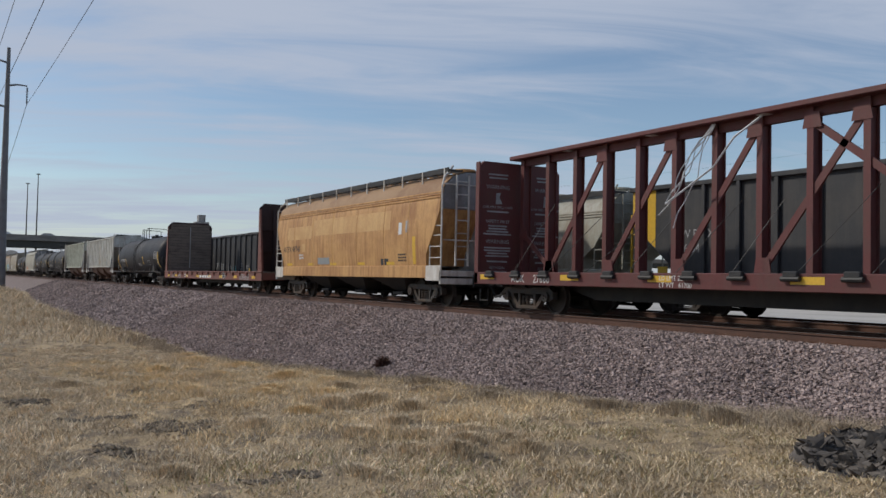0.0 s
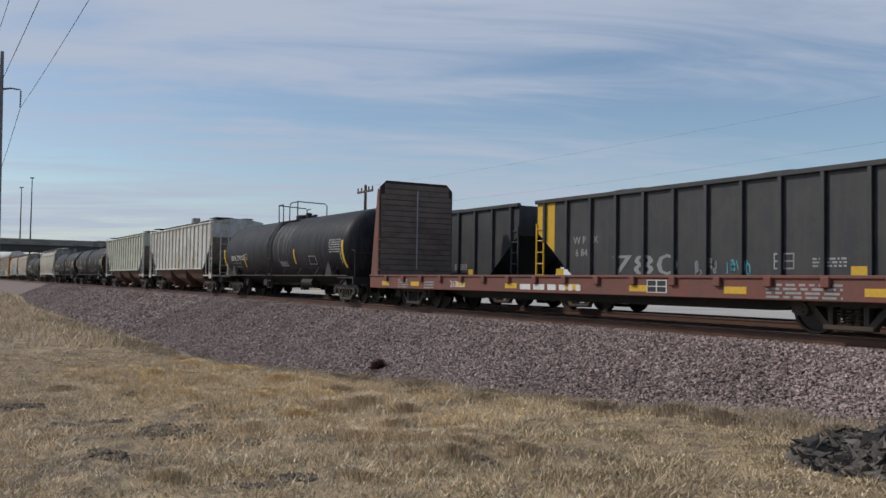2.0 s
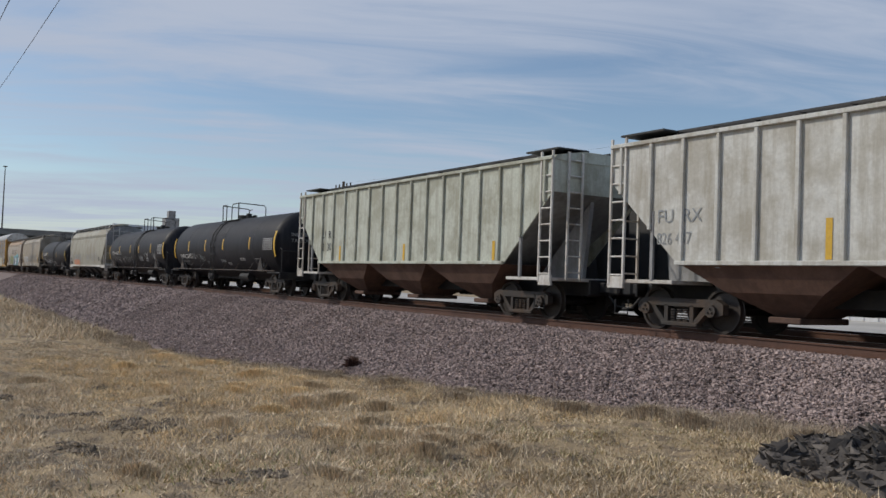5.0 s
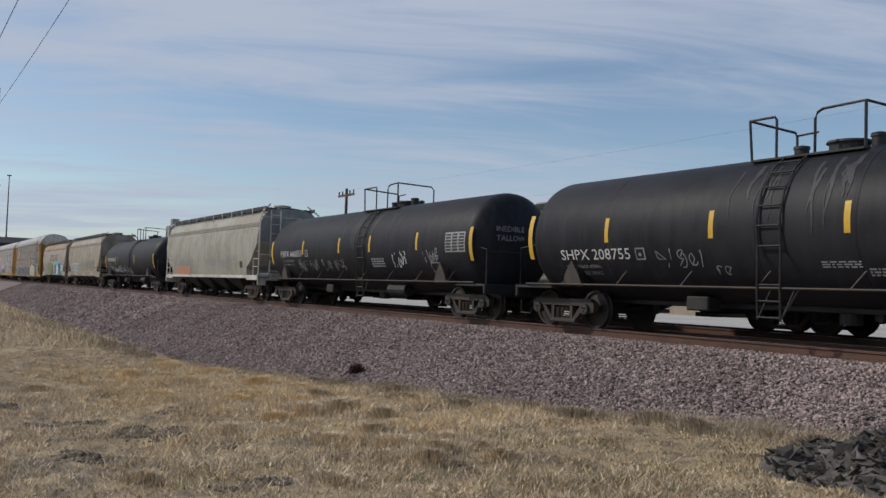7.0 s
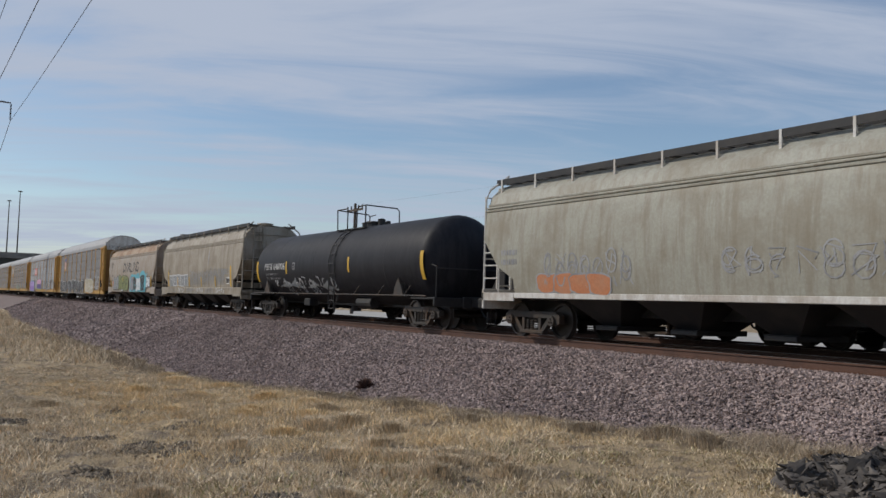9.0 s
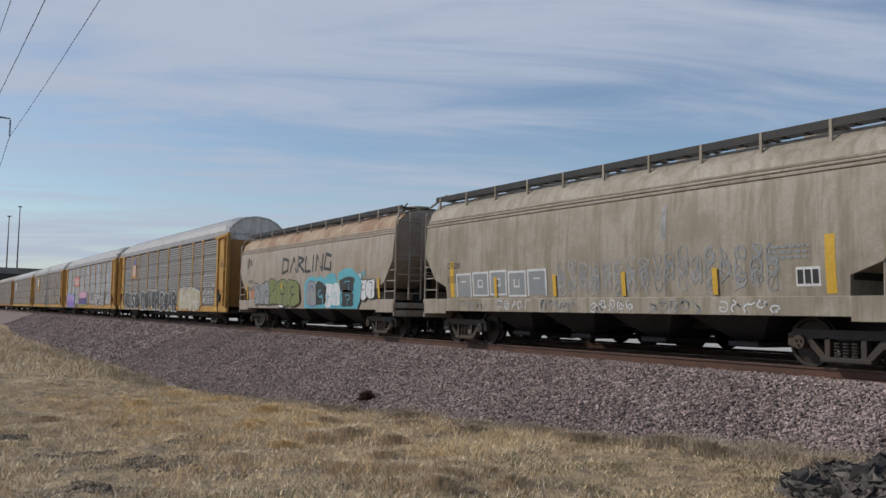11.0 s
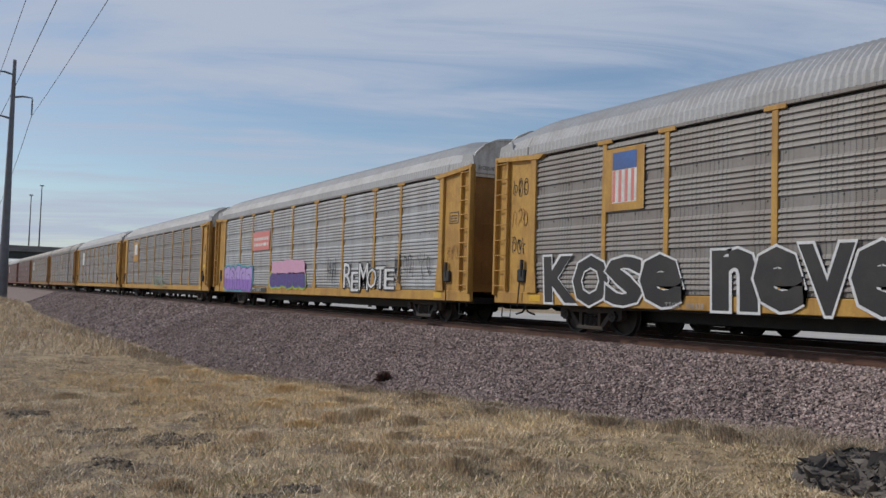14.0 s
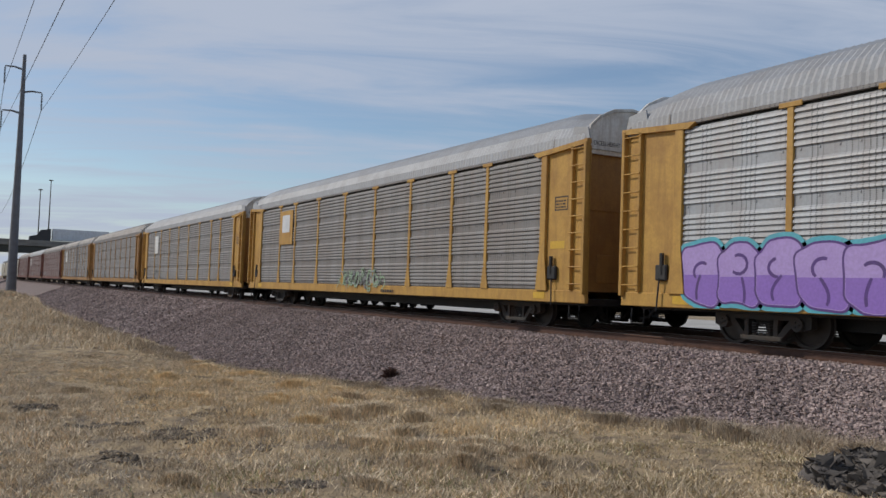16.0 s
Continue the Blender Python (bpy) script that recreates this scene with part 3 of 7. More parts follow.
single("ballast_bed", sheet_of(bx, by, lambda x, y: bed_z(y) - 0.03 + 0.035 * noise.noise(Vector((x * 0.9, y * 0.9, 2)))), M["bed"],
       "grey-pink crushed stone track bed", "ballast", kind="structure")


def scatter_stones(count, x0, x1, y0, y1, lo, hi, seed):
    rng = np.random.default_rng(seed)
    u = rng.random(count)
    x = x1 + (x0 - x1) * u ** 1.35
    y = rng.uniform(y0, y1, count)
    z = np.where(y < 12.75, BED_TOP - 0.42 * (12.75 - y), BED_TOP) + rng.normal(0, 0.012, count)
    r = rng.uniform(lo, hi, count) * (1 + 0.25 * (rng.random(count) > 0.93))
    base = np.array([(1, 0, 0), (0, 1, 0), (-1, 0, 0), (0, -1, 0), (0, 0, 1), (0, 0, -1)], float)
    pts = base[None] * r[:, None, None] * rng.uniform(0.55, 1.25, (count, 6, 3)) + rng.normal(0, 0.22, (count, 6, 3)) * r[:, None, None]
    a, b = rng.uniform(0, 6.28, count), rng.uniform(-0.7, 0.7, count)
    ca, sa, cb, sb = np.cos(a), np.sin(a), np.cos(b), np.sin(b)
    px = pts[:, :, 0] * cb[:, None] + pts[:, :, 2] * sb[:, None]
    pz = -pts[:, :, 0] * sb[:, None] + pts[:, :, 2] * cb[:, None]
    q = np.stack([px * ca[:, None] - pts[:, :, 1] * sa[:, None] + x[:, None], px * sa[:, None] + pts[:, :, 1] * ca[:, None] + y[:, None], pz * 0.8 + z[:, None]], 2)
    tri = np.array([(0, 1, 4), (1, 2, 4), (2, 3, 4), (3, 0, 4), (1, 0, 5), (2, 1, 5), (3, 2, 5), (0, 3, 5)])
    faces = (tri[None] + 6 * np.arange(count)[:, None, None]).reshape(-1, 3)
    me = bpy.data.meshes.new("ballast_stones")
    me.from_pydata(q.reshape(-1, 3), [], faces)
    me.materials.append(M["stone"])
    return tagged(new("ballast_stones", me), "loose angular pink and grey ballast stones", "ballast", kind="stuff")


scatter_stones(80000, -48, 0, 8.5, 13.95, 0.022, 0.046, 3)
scatter_stones(62000, -26, -4, 9.6, 13.95, 0.018, 0.040, 5)
scatter_stones(26000, -120, -46, 8.0, 13.9, 0.05, 0.09, 4)


def rail_shape(y, x0, x1):
    prof = [(-0.075, -0.18), (0.075, -0.18), (0.075, -0.168), (0.012, -0.145), (0.010, -0.045), (0.036, -0.035), (0.036, -0.006), (0.028, 0.0),
            (-0.028, 0.0), (-0.036, -0.006), (-0.036, -0.035), (-0.010, -0.045), (-0.012, -0.145), (-0.075, -0.168)]
    s = Shape()
    for a, b in zip(spaced([(x0, x1, 80)])[:-1], spaced([(x0, x1, 80)])[1:]):
        s.prism([(y + p, z) for p, z in prof], "x", a, b - 0.004)
    return s


tie_mesh = Shape().box(-0.115, 0.115, -1.3, 1.3, -0.35, -0.178, 0.012).mesh("tie", M["tie"])
for name, cy in (("track_1", TRACK_Y), ("track_2", TRACK2_Y)):
    track = thing(name, "rusty steel rails on old wooden ties", "railway track", kind="structure")
    for side in (-1, 1):
        part("rail", rail_shape(cy + side * 0.755, -600, 70), M["rail"], track)
        part("rail_head", Shape().box(-600, 70, cy + side * 0.755 - 0.024, cy + side * 0.755 + 0.024, 0.0006, 0.0030), M["tread"], track, "polished rail head")
    for k in range(120):
        tie = part("tie", tie_mesh, M["tie"], track)
        tie.location = (-58 + 0.53 * k, cy + 0.03 * math.sin(k * 7.3), 0)


# ---------- train: running gear ----------
def truck_shapes():
    f = Shape()
    for y in (-1.0, 1.0):
        a, b = y - 0.085, y + 0.085
        top = [(-1.16, 0.40), (-1.16, 0.60), (-0.98, 0.70), (-0.5, 0.69), (0.5, 0.69), (0.98, 0.70), (1.16, 0.60), (1.16, 0.40), (0.98, 0.34), (0.80, 0.42),
               (0.80, 0.53), (-0.80, 0.53), (-0.80, 0.42), (-0.98, 0.34)]
        f.prism(top, "y", a, b)
        for s in (-1, 1):
            f.prism([(s * 0.86, 0.54), (s * 0.68, 0.54), (s * 0.36, 0.20), (s * 0.46, 0.15)], "y", a + 0.01, b - 0.01)
            f.box(*sorted((s * 0.30, s * 0.40)), a, b, 0.2, 0.55)
            f.tube([(s * 0.89, y - 0.16 if y < 0 else y + 0.16, 0.46), (s * 0.89, y, 0.46)], 0.13, 10)
        f.box(-0.50, 0.50, a - 0.01, b + 0.01, 0.11, 0.21, 0.02)
        for sx in (-0.17, 0.0, 0.17):
            for k in range(5):
                f.tube([(sx, y - 0.02, 0.22 + 0.055 * k), (sx, y - 0.02, 0.25 + 0.055 * k)], 0.075, 8)
    f.box(-0.22, 0.22, -1.02, 1.02, 0.48, 0.66, 0.03)
    w = Shape()
    for s in (-1, 1):
        rings = []
        for dy, r in ((-0.03, 0.10), (-0.03, 0.16), (0.0, 0.38), (-0.05, 0.40), (-0.05, 0.455), (0.045, 0.462), (0.055, 0.485), (0.075, 0.485), (0.075, 0.40), (0.03, 0.38), (0.03, 0.16), (0.06, 0.10)):
            yy = s * (0.735 - dy)
            rings.append([(r * math.cos(2 * math.pi * k / 28), yy, r * math.sin(2 * math.pi * k / 28)) for k in range(28)])
        w.loft(rings)
    w.tube([(0, -1.12, 0), (0, 1.12, 0)], 0.075, 10)
    for s in (-1, 1):
        for a in range(3):
            c, d = 0.055 * math.cos(a * 2.09), 0.055 * math.sin(a * 2.09)
            w.box(c - 0.016, c + 0.016, s * 1.17 - 0.02, s * 1.17 + 0.02, d - 0.016, d + 0.016)
    return f.mesh("truck", M["steel"]), w.mesh("wheelset", M["wheel"], True)


TRUCK, WHEELSET = truck_shapes()
COUPLER = Shape().box(-0.9, 0.55, -0.11, 0.11, 0.72, 0.98, 0.03).box(0.5, 0.85, -0.16, 0.16, 0.68, 1.02, 0.05).box(0.05, 0.12, -0.42, 0.42, 0.66, 1.04, 0.02) \
    .tube([(0.1, 0.2, 0.7), (0.35, 0.25, 0.42), (0.7, 0.22, 0.36)], 0.03, 6).mesh("coupler", M["black"])
WHEELS = []


def running_gear(car, half, inset=1.75, sill=True, reach=0.95):
    """Two trucks, their wheelsets, couplers and the centre sill of a car whose end sills lie at +-half."""
    for s in (-1, 1):
        truck = part("truck", TRUCK, None, car)
        truck.location.x = s * (half - inset)
        for a in (-0.89, 0.89):
            wheels = part("wheelset", WHEELSET, None, truck)
            wheels.location = (a, 0, 0.46)
            WHEELS.append(wheels)
        c = part("coupler", COUPLER, None, car)
        c.matrix_basis = pose(s * (half + reach - 0.85), 0, 0, 0, 0, 0 if s > 0 else 180)
    if sill:
        part("center_sill", Shape().box(-half + 0.1, half - 0.1, -0.22, 0.22, 0.62, 1.0, 0.02), M["black"], car)


def ladder(x, y, z0, z1, width=0.42, rungs=None, r=0.022, facing="y"):
    s = Shape()
    n = rungs or max(3, round((z1 - z0) / 0.42))
    for k in (-0.5, 0.5):
        p = (x + k * width, y) if facing == "y" else (x, y + k * width)
        s.box(p[0] - 0.025, p[0] + 0.025, p[1] - 0.025, p[1] + 0.025, z0, z1)
    for i in range(n):
        z = z0 + (i + 0.5) * (z1 - z0) / n
        if facing == "y":
            s.tube([(x - width / 2, y, z), (x + width / 2, y, z)], r, 6)
        else:
            s.tube([(x, y - width / 2, z), (x, y + width / 2, z)], r, 6)
    return s


def brake_hose(car, x):
    return part("grab_iron", Shape().tube([(x, -1.45, 0.62), (x, -1.47, 0.30), (x + 0.4, -1.47, 0.30), (x + 0.4, -1.45, 0.62)], 0.02, 6), M["black"], car, "black bent-rod stirrup step")


# ---------- tank car ----------
def tank_car(label, L=17.0, R=1.49, zc=2.19, shell="tank", lad_x=-0.67, r0=-1.72, r1=0.70, fitting_rail="black", steps="black"):
    car = thing("tank_car", label, "tank car", "freight cars of the near train")
    half = L / 2
    body = half - 0.25
    prof = [(-body, 0.02)]
    for k in range(1, 9):
        a = k / 8 * math.pi / 2
        prof.append((-body + 0.70 * (1 - math.cos(a)), R * math.sin(a)))
    prof += [(x, R) for x in (-body * 0.5, -0.9, -0.88, 0.88, 0.9, body * 0.5)]
    prof += [(-x, r) for x, r in reversed(prof[:9])]
    part("shell", Shape().lathe(prof, zc, 48), M[shell], car, smooth=True)

    def face(z):
        return math.sqrt(max(0.02, R * R - (z - zc) ** 2))
    bands = Shape()
    for x in (-body * 0.62, body * 0.62, -1.02, 1.02):
        bands.lathe([(x - 0.035, R + 0.001), (x - 0.03, R + 0.0035), (x + 0.03, R + 0.0035), (x + 0.035, R + 0.001)], zc, 48)
    each("weld_band", bands, M[shell], car, smooth=True)
    # side rail with its brackets
    rail = Shape()
    for y in (-1.47, 1.47):
        rail.tube([(-half + 0.5, y, 1.04), (half - 0.5, y, 1.04)], 0.024, 6)
    each("handrail", rail, M["steel"], car)
    for k in range(8):
        x = -body * 0.8 + k * body * 1.6 / 7
        if abs(x - 0.0) > 0.5:
            part("bracket", Shape().tube([(x, -1.47, 1.04), (x + 0.22, -1.36, 1.36)], 0.018, 5), M["steel"], car)
    # end platforms and saddles
    for s in (-1, 1):
        part("end_platform", Shape().box(*sorted((s * (half - 1.5), s * half)), -1.45, 1.45, 0.93, 1.0, 0.015).box(*sorted((s * (half - 0.1), s * half)), -1.45, 1.45, 0.72, 0.97, 0.02), M["black"], car)
        xs = s * (half - 2.3)
        part("saddle", Shape().prism([(-1.2, 0.98), (1.2, 0.98), (1.36, 1.75), (0.9, 1.30), (0.5, 1.02), (-0.5, 1.02), (-0.9, 1.30), (-1.36, 1.75)], "x", xs - 0.12, xs + 0.12), M["black"], car)
        part("jacking_bracket", Shape().prism([(xs - 0.42, 1.0), (xs + 0.3, 1.0), (xs + 0.15, 1.28), (xs - 0.1, 1.62), (xs - 0.32, 1.3)], "y", -1.44, -1.40), M["steel"], car)
        rl = Shape()
        for y in (-1.35, 1.35):
            rl.tube([(s * (half - 0.08), y, 0.95), (s * (half - 0.08), y, 1.95), (s * (half - 0.7), y * 0.9, 2.05)], 0.022, 6)
        rl.tube([(s * (half - 0.08), -1.35, 1.9), (s * (half - 0.08), 1.35, 1.9)], 0.022, 6)
        part("end_railing", rl, M[fitting_rail], car)
        brake_hose(car, s * (half - 0.5) - 0.2)
    # ladder to the manway
    lad = Shape()
    for k in (lad_x - 0.25, lad_x + 0.25):
        pts = [(k, -1.47, 0.45), (k, -1.5, 1.0)] + [(k, -math.sin(a) * (R + 0.06), zc + math.cos(a) * (R + 0.06)) for a in [radians(d) for d in (105, 85, 65, 45, 28)]]
        lad.tube(pts, 0.022, 6)
    for z in (0.5, 0.8, 1.1):
        lad.tube([(lad_x - 0.25, -1.48, z), (lad_x + 0.25, -1.48, z)], 0.018, 5)
    for d in (104, 90, 76, 62, 49, 37):
        a = radians(d)
        lad.tube([(lad_x - 0.25, -math.sin(a) * (R + 0.06), zc + math.cos(a) * (R + 0.06)), (lad_x + 0.25, -math.sin(a) * (R + 0.06), zc + math.cos(a) * (R + 0.06))], 0.018, 5)
    lad.tube([(lad_x + 0.28, -1.47, 0.5), (lad_x + 0.62, -1.47, 1.0)], 0.02, 5)
    for dx in (0.0, 0.5):
        lad.tube([(lad_x - 0.22 + dx, -1.47, 0.50), (lad_x + 0.02 + dx, -1.44, 1.03)], 0.016, 5)
    part("ladder", lad, M[steps], car)
    # top platform, railing, manway and valves
    top = zc + R
    plat = Shape().box(r0, r1, -0.75, -0.30, top - 0.14, top - 0.10).box(r0, r1, 0.30, 0.75, top - 0.14, top - 0.10)
    each("top_platform", plat, M[fitting_rail], car)
    rl = Shape()
    h, yr = 0.70, 0.70
    xa, xb = lad_x - 0.48, lad_x + 0.36
    # low gate before the ladder, with the rail across the car behind it
    rl.tube([(r0 - 0.06, -yr, top + h), (r0, -yr, top - 0.12)], 0.026, 6)
    rl.tube([(xa, -yr, top - 0.1), (xa, -yr, top + h - 0.06), (xa - 0.05, -yr, top + h), (r0 - 0.06, -yr, top + h), (r0 - 0.04, 0, top + h - 0.04), (r0, yr - 0.06, top + h - 0.08), (r0, yr, top + h - 0.16), (r0, yr, top - 0.1)], 0.026, 6)
    # high hoop past the ladder, running on across the car
    rl.tube([(xb, -yr, top - 0.1), (xb, -yr, top + h - 0.16), (xb + 0.05, -yr, top + h - 0.05), (xb + 0.16, -yr, top + h), (r1, -yr, top + h + 0.02), (r1 + 0.05, yr - 0.1, top + h - 0.02), (r1 + 0.05, yr, top + h - 0.12), (r1 + 0.05, yr, top - 0.1)], 0.026, 6)
    rl.tube([(r1, -yr, top - 0.12), (r1, -yr, top + h + 0.02)], 0.028, 6)
    rl.tube([(r0, yr, top + h - 0.14), (r0 + 0.5, yr, top + h - 0.12)], 0.022, 6)
    each("railing", rl, M[fitting_rail], car, "black tube railing round the manway")
    man = Shape()
    for x, y, r, hh in ((lad_x + 0.6, 0, 0.36, 0.16), (lad_x - 0.5, 0.1, 0.14, 0.20), (lad_x + 1.25, -0.1, 0.13, 0.22), (lad_x + 1.0, 0.3, 0.1, 0.18)):
        rings = [[(x + q * math.cos(2 * math.pi * k / 20), y + q * math.sin(2 * math.pi * k / 20), zz) for k in range(20)] for q, zz in ((r, top - 0.12), (r, top + hh * 0.7), (r * 1.15, top + hh * 0.72), (r * 1.1, top + hh), (r * 0.3, top + hh * 1.12))]
        man.loft(rings)
    each("manway", man, M["black"], car)
    each("outlet_valve", Shape().tube([(0, 0, zc - R + 0.1), (0, 0, 0.40)], 0.2, 12).tube([(0.6, 0, 0.72), (0.6, 0, 0.5)], 0.12, 8), M["black"], car)
    each("brake_gear", Shape().tube([(1.8, -0.7, 0.75), (3.0, -0.7, 0.75)], 0.2, 12).box(-3.2, -2.6, -0.9, -0.5, 0.55, 0.85, 0.03), M["black"], car)
    running_gear(car, half, inset=1.46, reach=0.75)
    return car, face, body


# ---------- smooth-sided covered hopper ----------
def covered_hopper(name, label, L, side, endmat, sillmat, topz=3.95, sillz=(0.90, 1.30), slope_top=2.75, slope_in=1.25, ribs=(), walk_h=0.34, group="freight cars of the near train", postmat="offwhite", bays=3, bulge=0.10, slopemat=None, roofmat=None):
    car = thing(name, label, "hopper car", group)
    half = L / 2

    def face(z):
        t = (z - sillz[1]) / (topz - sillz[1])
        return 1.43 + bulge * math.sin(math.pi * min(1, max(0, 0.12 + 0.80 * t)))
    roof = [(1.42, topz + 0.08), (1.33, topz + 0.40), (1.02, topz + 0.70), (0.55, topz + 0.84), (0.0, topz + 0.88)]

    def ring(x, zb):
        zs = [zb + (topz - zb) * i / 10 for i in range(11)]
        right = [(x, -face(z), z) for z in zs] + [(x, -y, z) for y, z in roof]
        left = [(x, -p[1], p[2]) for p in reversed(right[:-1])]
        return right + left
    rings = []
    for x, zb in ((-half + 0.12, slope_top + 0.75), (-half + 0.14, slope_top), (-half + slope_in * 0.55, slope_top - 0.75), (-half + slope_in, sillz[1] + 0.35), (-half + slope_in * 1.02, sillz[1])):
        rings.append(ring(x, zb))
    rings += [ring(x, sillz[1]) for x in np.linspace(-half + slope_in + 0.6, half - slope_in - 0.6, 7)]
    for x, zb in ((half - slope_in * 1.02, sillz[1]), (half - slope_in, sillz[1] + 0.35), (half - slope_in * 0.55, slope_top - 0.75), (half - 0.14, slope_top), (half - 0.12, slope_top + 0.75)):
        rings.append(ring(x, zb))
    part("body", Shape().loft(rings, caps=False), M[side], car, smooth=True)
    if roofmat:
        vs, fs = [], []
        for i, x in enumerate((-half + 0.13, half - 0.13)):
            vs += [(x, -y, z + 0.005) for y, z in roof] + [(x, y, z + 0.005) for y, z in reversed(roof[:-1])]
        n = len(vs) // 2
        part("roof", Shape().add(vs, [(i, i + 1, n + i + 1, n + i) for i in range(n - 1)]), M[roofmat], car, smooth=True)
    for s in (-1, 1):
        # end wall above, slope sheet below
        x = s * (half - 0.11)
        wall = Shape().prism([(-1.42, slope_top + 0.1), (1.42, slope_top + 0.1), (1.44, topz), (1.31, topz + 0.38), (1.0, topz + 0.68), (0.55, topz + 0.82), (-0.55, topz + 0.82), (-1.0, topz + 0.68), (-1.31, topz + 0.38), (-1.44, topz)], "x", *sorted((x, x - s * 0.05)))
        part("end_wall", wall, M[endmat], car)
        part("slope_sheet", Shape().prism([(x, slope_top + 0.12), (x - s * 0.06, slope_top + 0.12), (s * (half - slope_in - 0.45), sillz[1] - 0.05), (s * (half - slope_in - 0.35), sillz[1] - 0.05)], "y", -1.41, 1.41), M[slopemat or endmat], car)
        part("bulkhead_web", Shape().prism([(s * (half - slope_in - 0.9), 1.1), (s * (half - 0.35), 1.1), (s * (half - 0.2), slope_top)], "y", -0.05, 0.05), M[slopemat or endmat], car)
        # end platform, corner posts, ladders
        part("end_platform", Shape().box(*sorted((s * (half - slope_in - 0.25), s * half)), -1.48, 1.48, sillz[0], sillz[0] + 0.08, 0.01)
             .box(*sorted((s * (half - slope_in), s * half)), -1.50, -1.46, sillz[0] - 0.08, sillz[1], 0.01).box(*sorted((s * (half - 0.1), s * half)), -1.5, 1.5, 0.72, sillz[0] + 0.25, 0.02), M[postmat], car)
        for y in (-1.46, 1.46):
            post = Shape()
            post.tube([(s * (half - 0.04), y, sillz[1] - 0.2), (s * (half - 0.04), y, topz + 0.35), (s * (half - 0.10), y * 0.93, topz + 0.62), (s * (half - 0.35), y * 0.62, topz + 1.02)], 0.035, 6)
            post.tube([(s * (half - 0.75), y, sillz[1]), (s * (half - 0.75), y, 2.55)], 0.028, 6)
            for z in (1.55, 1.9, 2.25, 2.55):
                post.tube([(s * (half - 0.04), y, z), (s * (half - 0.75), y, z)], 0.02, 5)
            part("corner_post", post, M[postmat], car)
        part("ladder", ladder(s * (half + 0.02), -0.75, sillz[1], topz + 0.7, 0.45, facing="x"), M[postmat], car)
        each("end_crossbar", Shape().tube([(s * half, -1.4, 2.1), (s * half, 1.4, 2.1)], 0.025, 6).tube([(s * half, -1.46, topz + 0.4), (s * half, 1.46, topz + 0.4)], 0.02, 6), M[postmat], car)
        brake_hose(car, s * (half - 0.45) - 0.2)
    each("side_sill", Shape().box(-half + slope_in - 0.05, half - slope_in + 0.05, -1.49, -1.40, sillz[0], sillz[1], 0.012).box(-half + slope_in - 0.05, half - slope_in + 0.05, 1.40, 1.49, sillz[0], sillz[1], 0.012), M[sillmat], car)
    # eave moulding
    each("eave_rail", Shape().box(-half + 0.1, half - 0.1, -face(topz) - 0.03, -face(topz) + 0.02, topz - 0.03, topz + 0.03, 0.01).box(-half + 0.1, half - 0.1, -face(topz) - 0.005, -face(topz) + 0.03, topz + 0.06, topz + 0.10, 0.01)
         .box(-half + 0.1, half - 0.1, -1.42, -1.36, topz + 0.13, topz + 0.19, 0.01), M[side], car)
    # running boards on brackets, with hatches between
    zt = topz + 0.88
    grate = Shape()
    for y in (-0.92, 0.92):
        for dy in (-0.24, -0.12, 0.0, 0.12, 0.24):
            grate.box(-half + 0.15, half - 0.15, y + dy - 0.018, y + dy + 0.018, zt + walk_h - 0.38, zt + walk_h - 0.33)
        grate.box(-half + 0.15, half - 0.15, y - 0.27 if y < 0 else y + 0.24, y - 0.24 if y < 0 else y + 0.27, zt + walk_h - 0.44, zt + walk_h - 0.28)
    n = int(L / 0.5)
    for k in range(n + 1):
        x = -half + 0.16 + k * (L - 0.32) / n
        grate.box(x - 0.015, x + 0.015, -1.17, -0.67, zt + walk_h - 0.385, zt + walk_h - 0.335)
    part("running_board", grate, M["black"], car, "dark steel grating walkway")
    for k in range(11):
        x = -half + 0.4 + k * (L - 0.8) / 10
        part("walk_bracket", Shape().box(x - 0.03, x + 0.03, -1.20, -1.16, topz + 0.50, zt + walk_h - 0.28).box(x - 0.03, x + 0.03, -1.18, -0.6, zt + walk_h - 0.42, zt + walk_h - 0.385), M[postmat], car)
    hatch = Shape()
    for k in range(9):
        x = -half + 1.2 + k * (L - 2.4) / 8
        rings = [[(x + q * math.cos(2 * math.pi * i / 14), q * math.sin(2 * math.pi * i / 14), z) for i in range(14)] for q, z in ((0.36, topz + 0.76), (0.36, zt + 0.1), (0.42, zt + 0.11), (0.40, zt + 0.16), (0.1, zt + 0.20))]
        hatch.loft(rings)
    each("roof_hatch", hatch, M[side], car)
    # discharge bays
    step = (L - 2 * slope_in - 3.2) / bays
    for k in range(bays):
        xc = (k - (bays - 1) / 2) * step
        w = step / 2 - 0.12
        b = Shape().loft([[(xc - w, -1.36, sillz[0] + 0.1), (xc + w, -1.36, sillz[0] + 0.1), (xc + w, 1.36, sillz[0] + 0.1), (xc - w, 1.36, sillz[0] + 0.1)],
                          [(xc - 0.32, -0.62, 0.42), (xc + 0.32, -0.62, 0.42), (xc + 0.32, 0.62, 0.42), (xc - 0.32, 0.62, 0.42)]])
        part("discharge_bay", b.box(xc - 0.38, xc + 0.38, -0.8, 0.8, 0.30, 0.42, 0.02), M["black"], car)
    for x in ribs:
        vs, fs = [], []
        for i in range(11):
            z = sillz[1] + 0.02 + (topz - sillz[1] - 0.06) * i / 10
            vs += [(x - 0.035, -face(z) - 0.002, z), (x, -face(z) - 0.016, z), (x + 0.035, -face(z) - 0.002, z)]
            if i:
                k = 3 * i
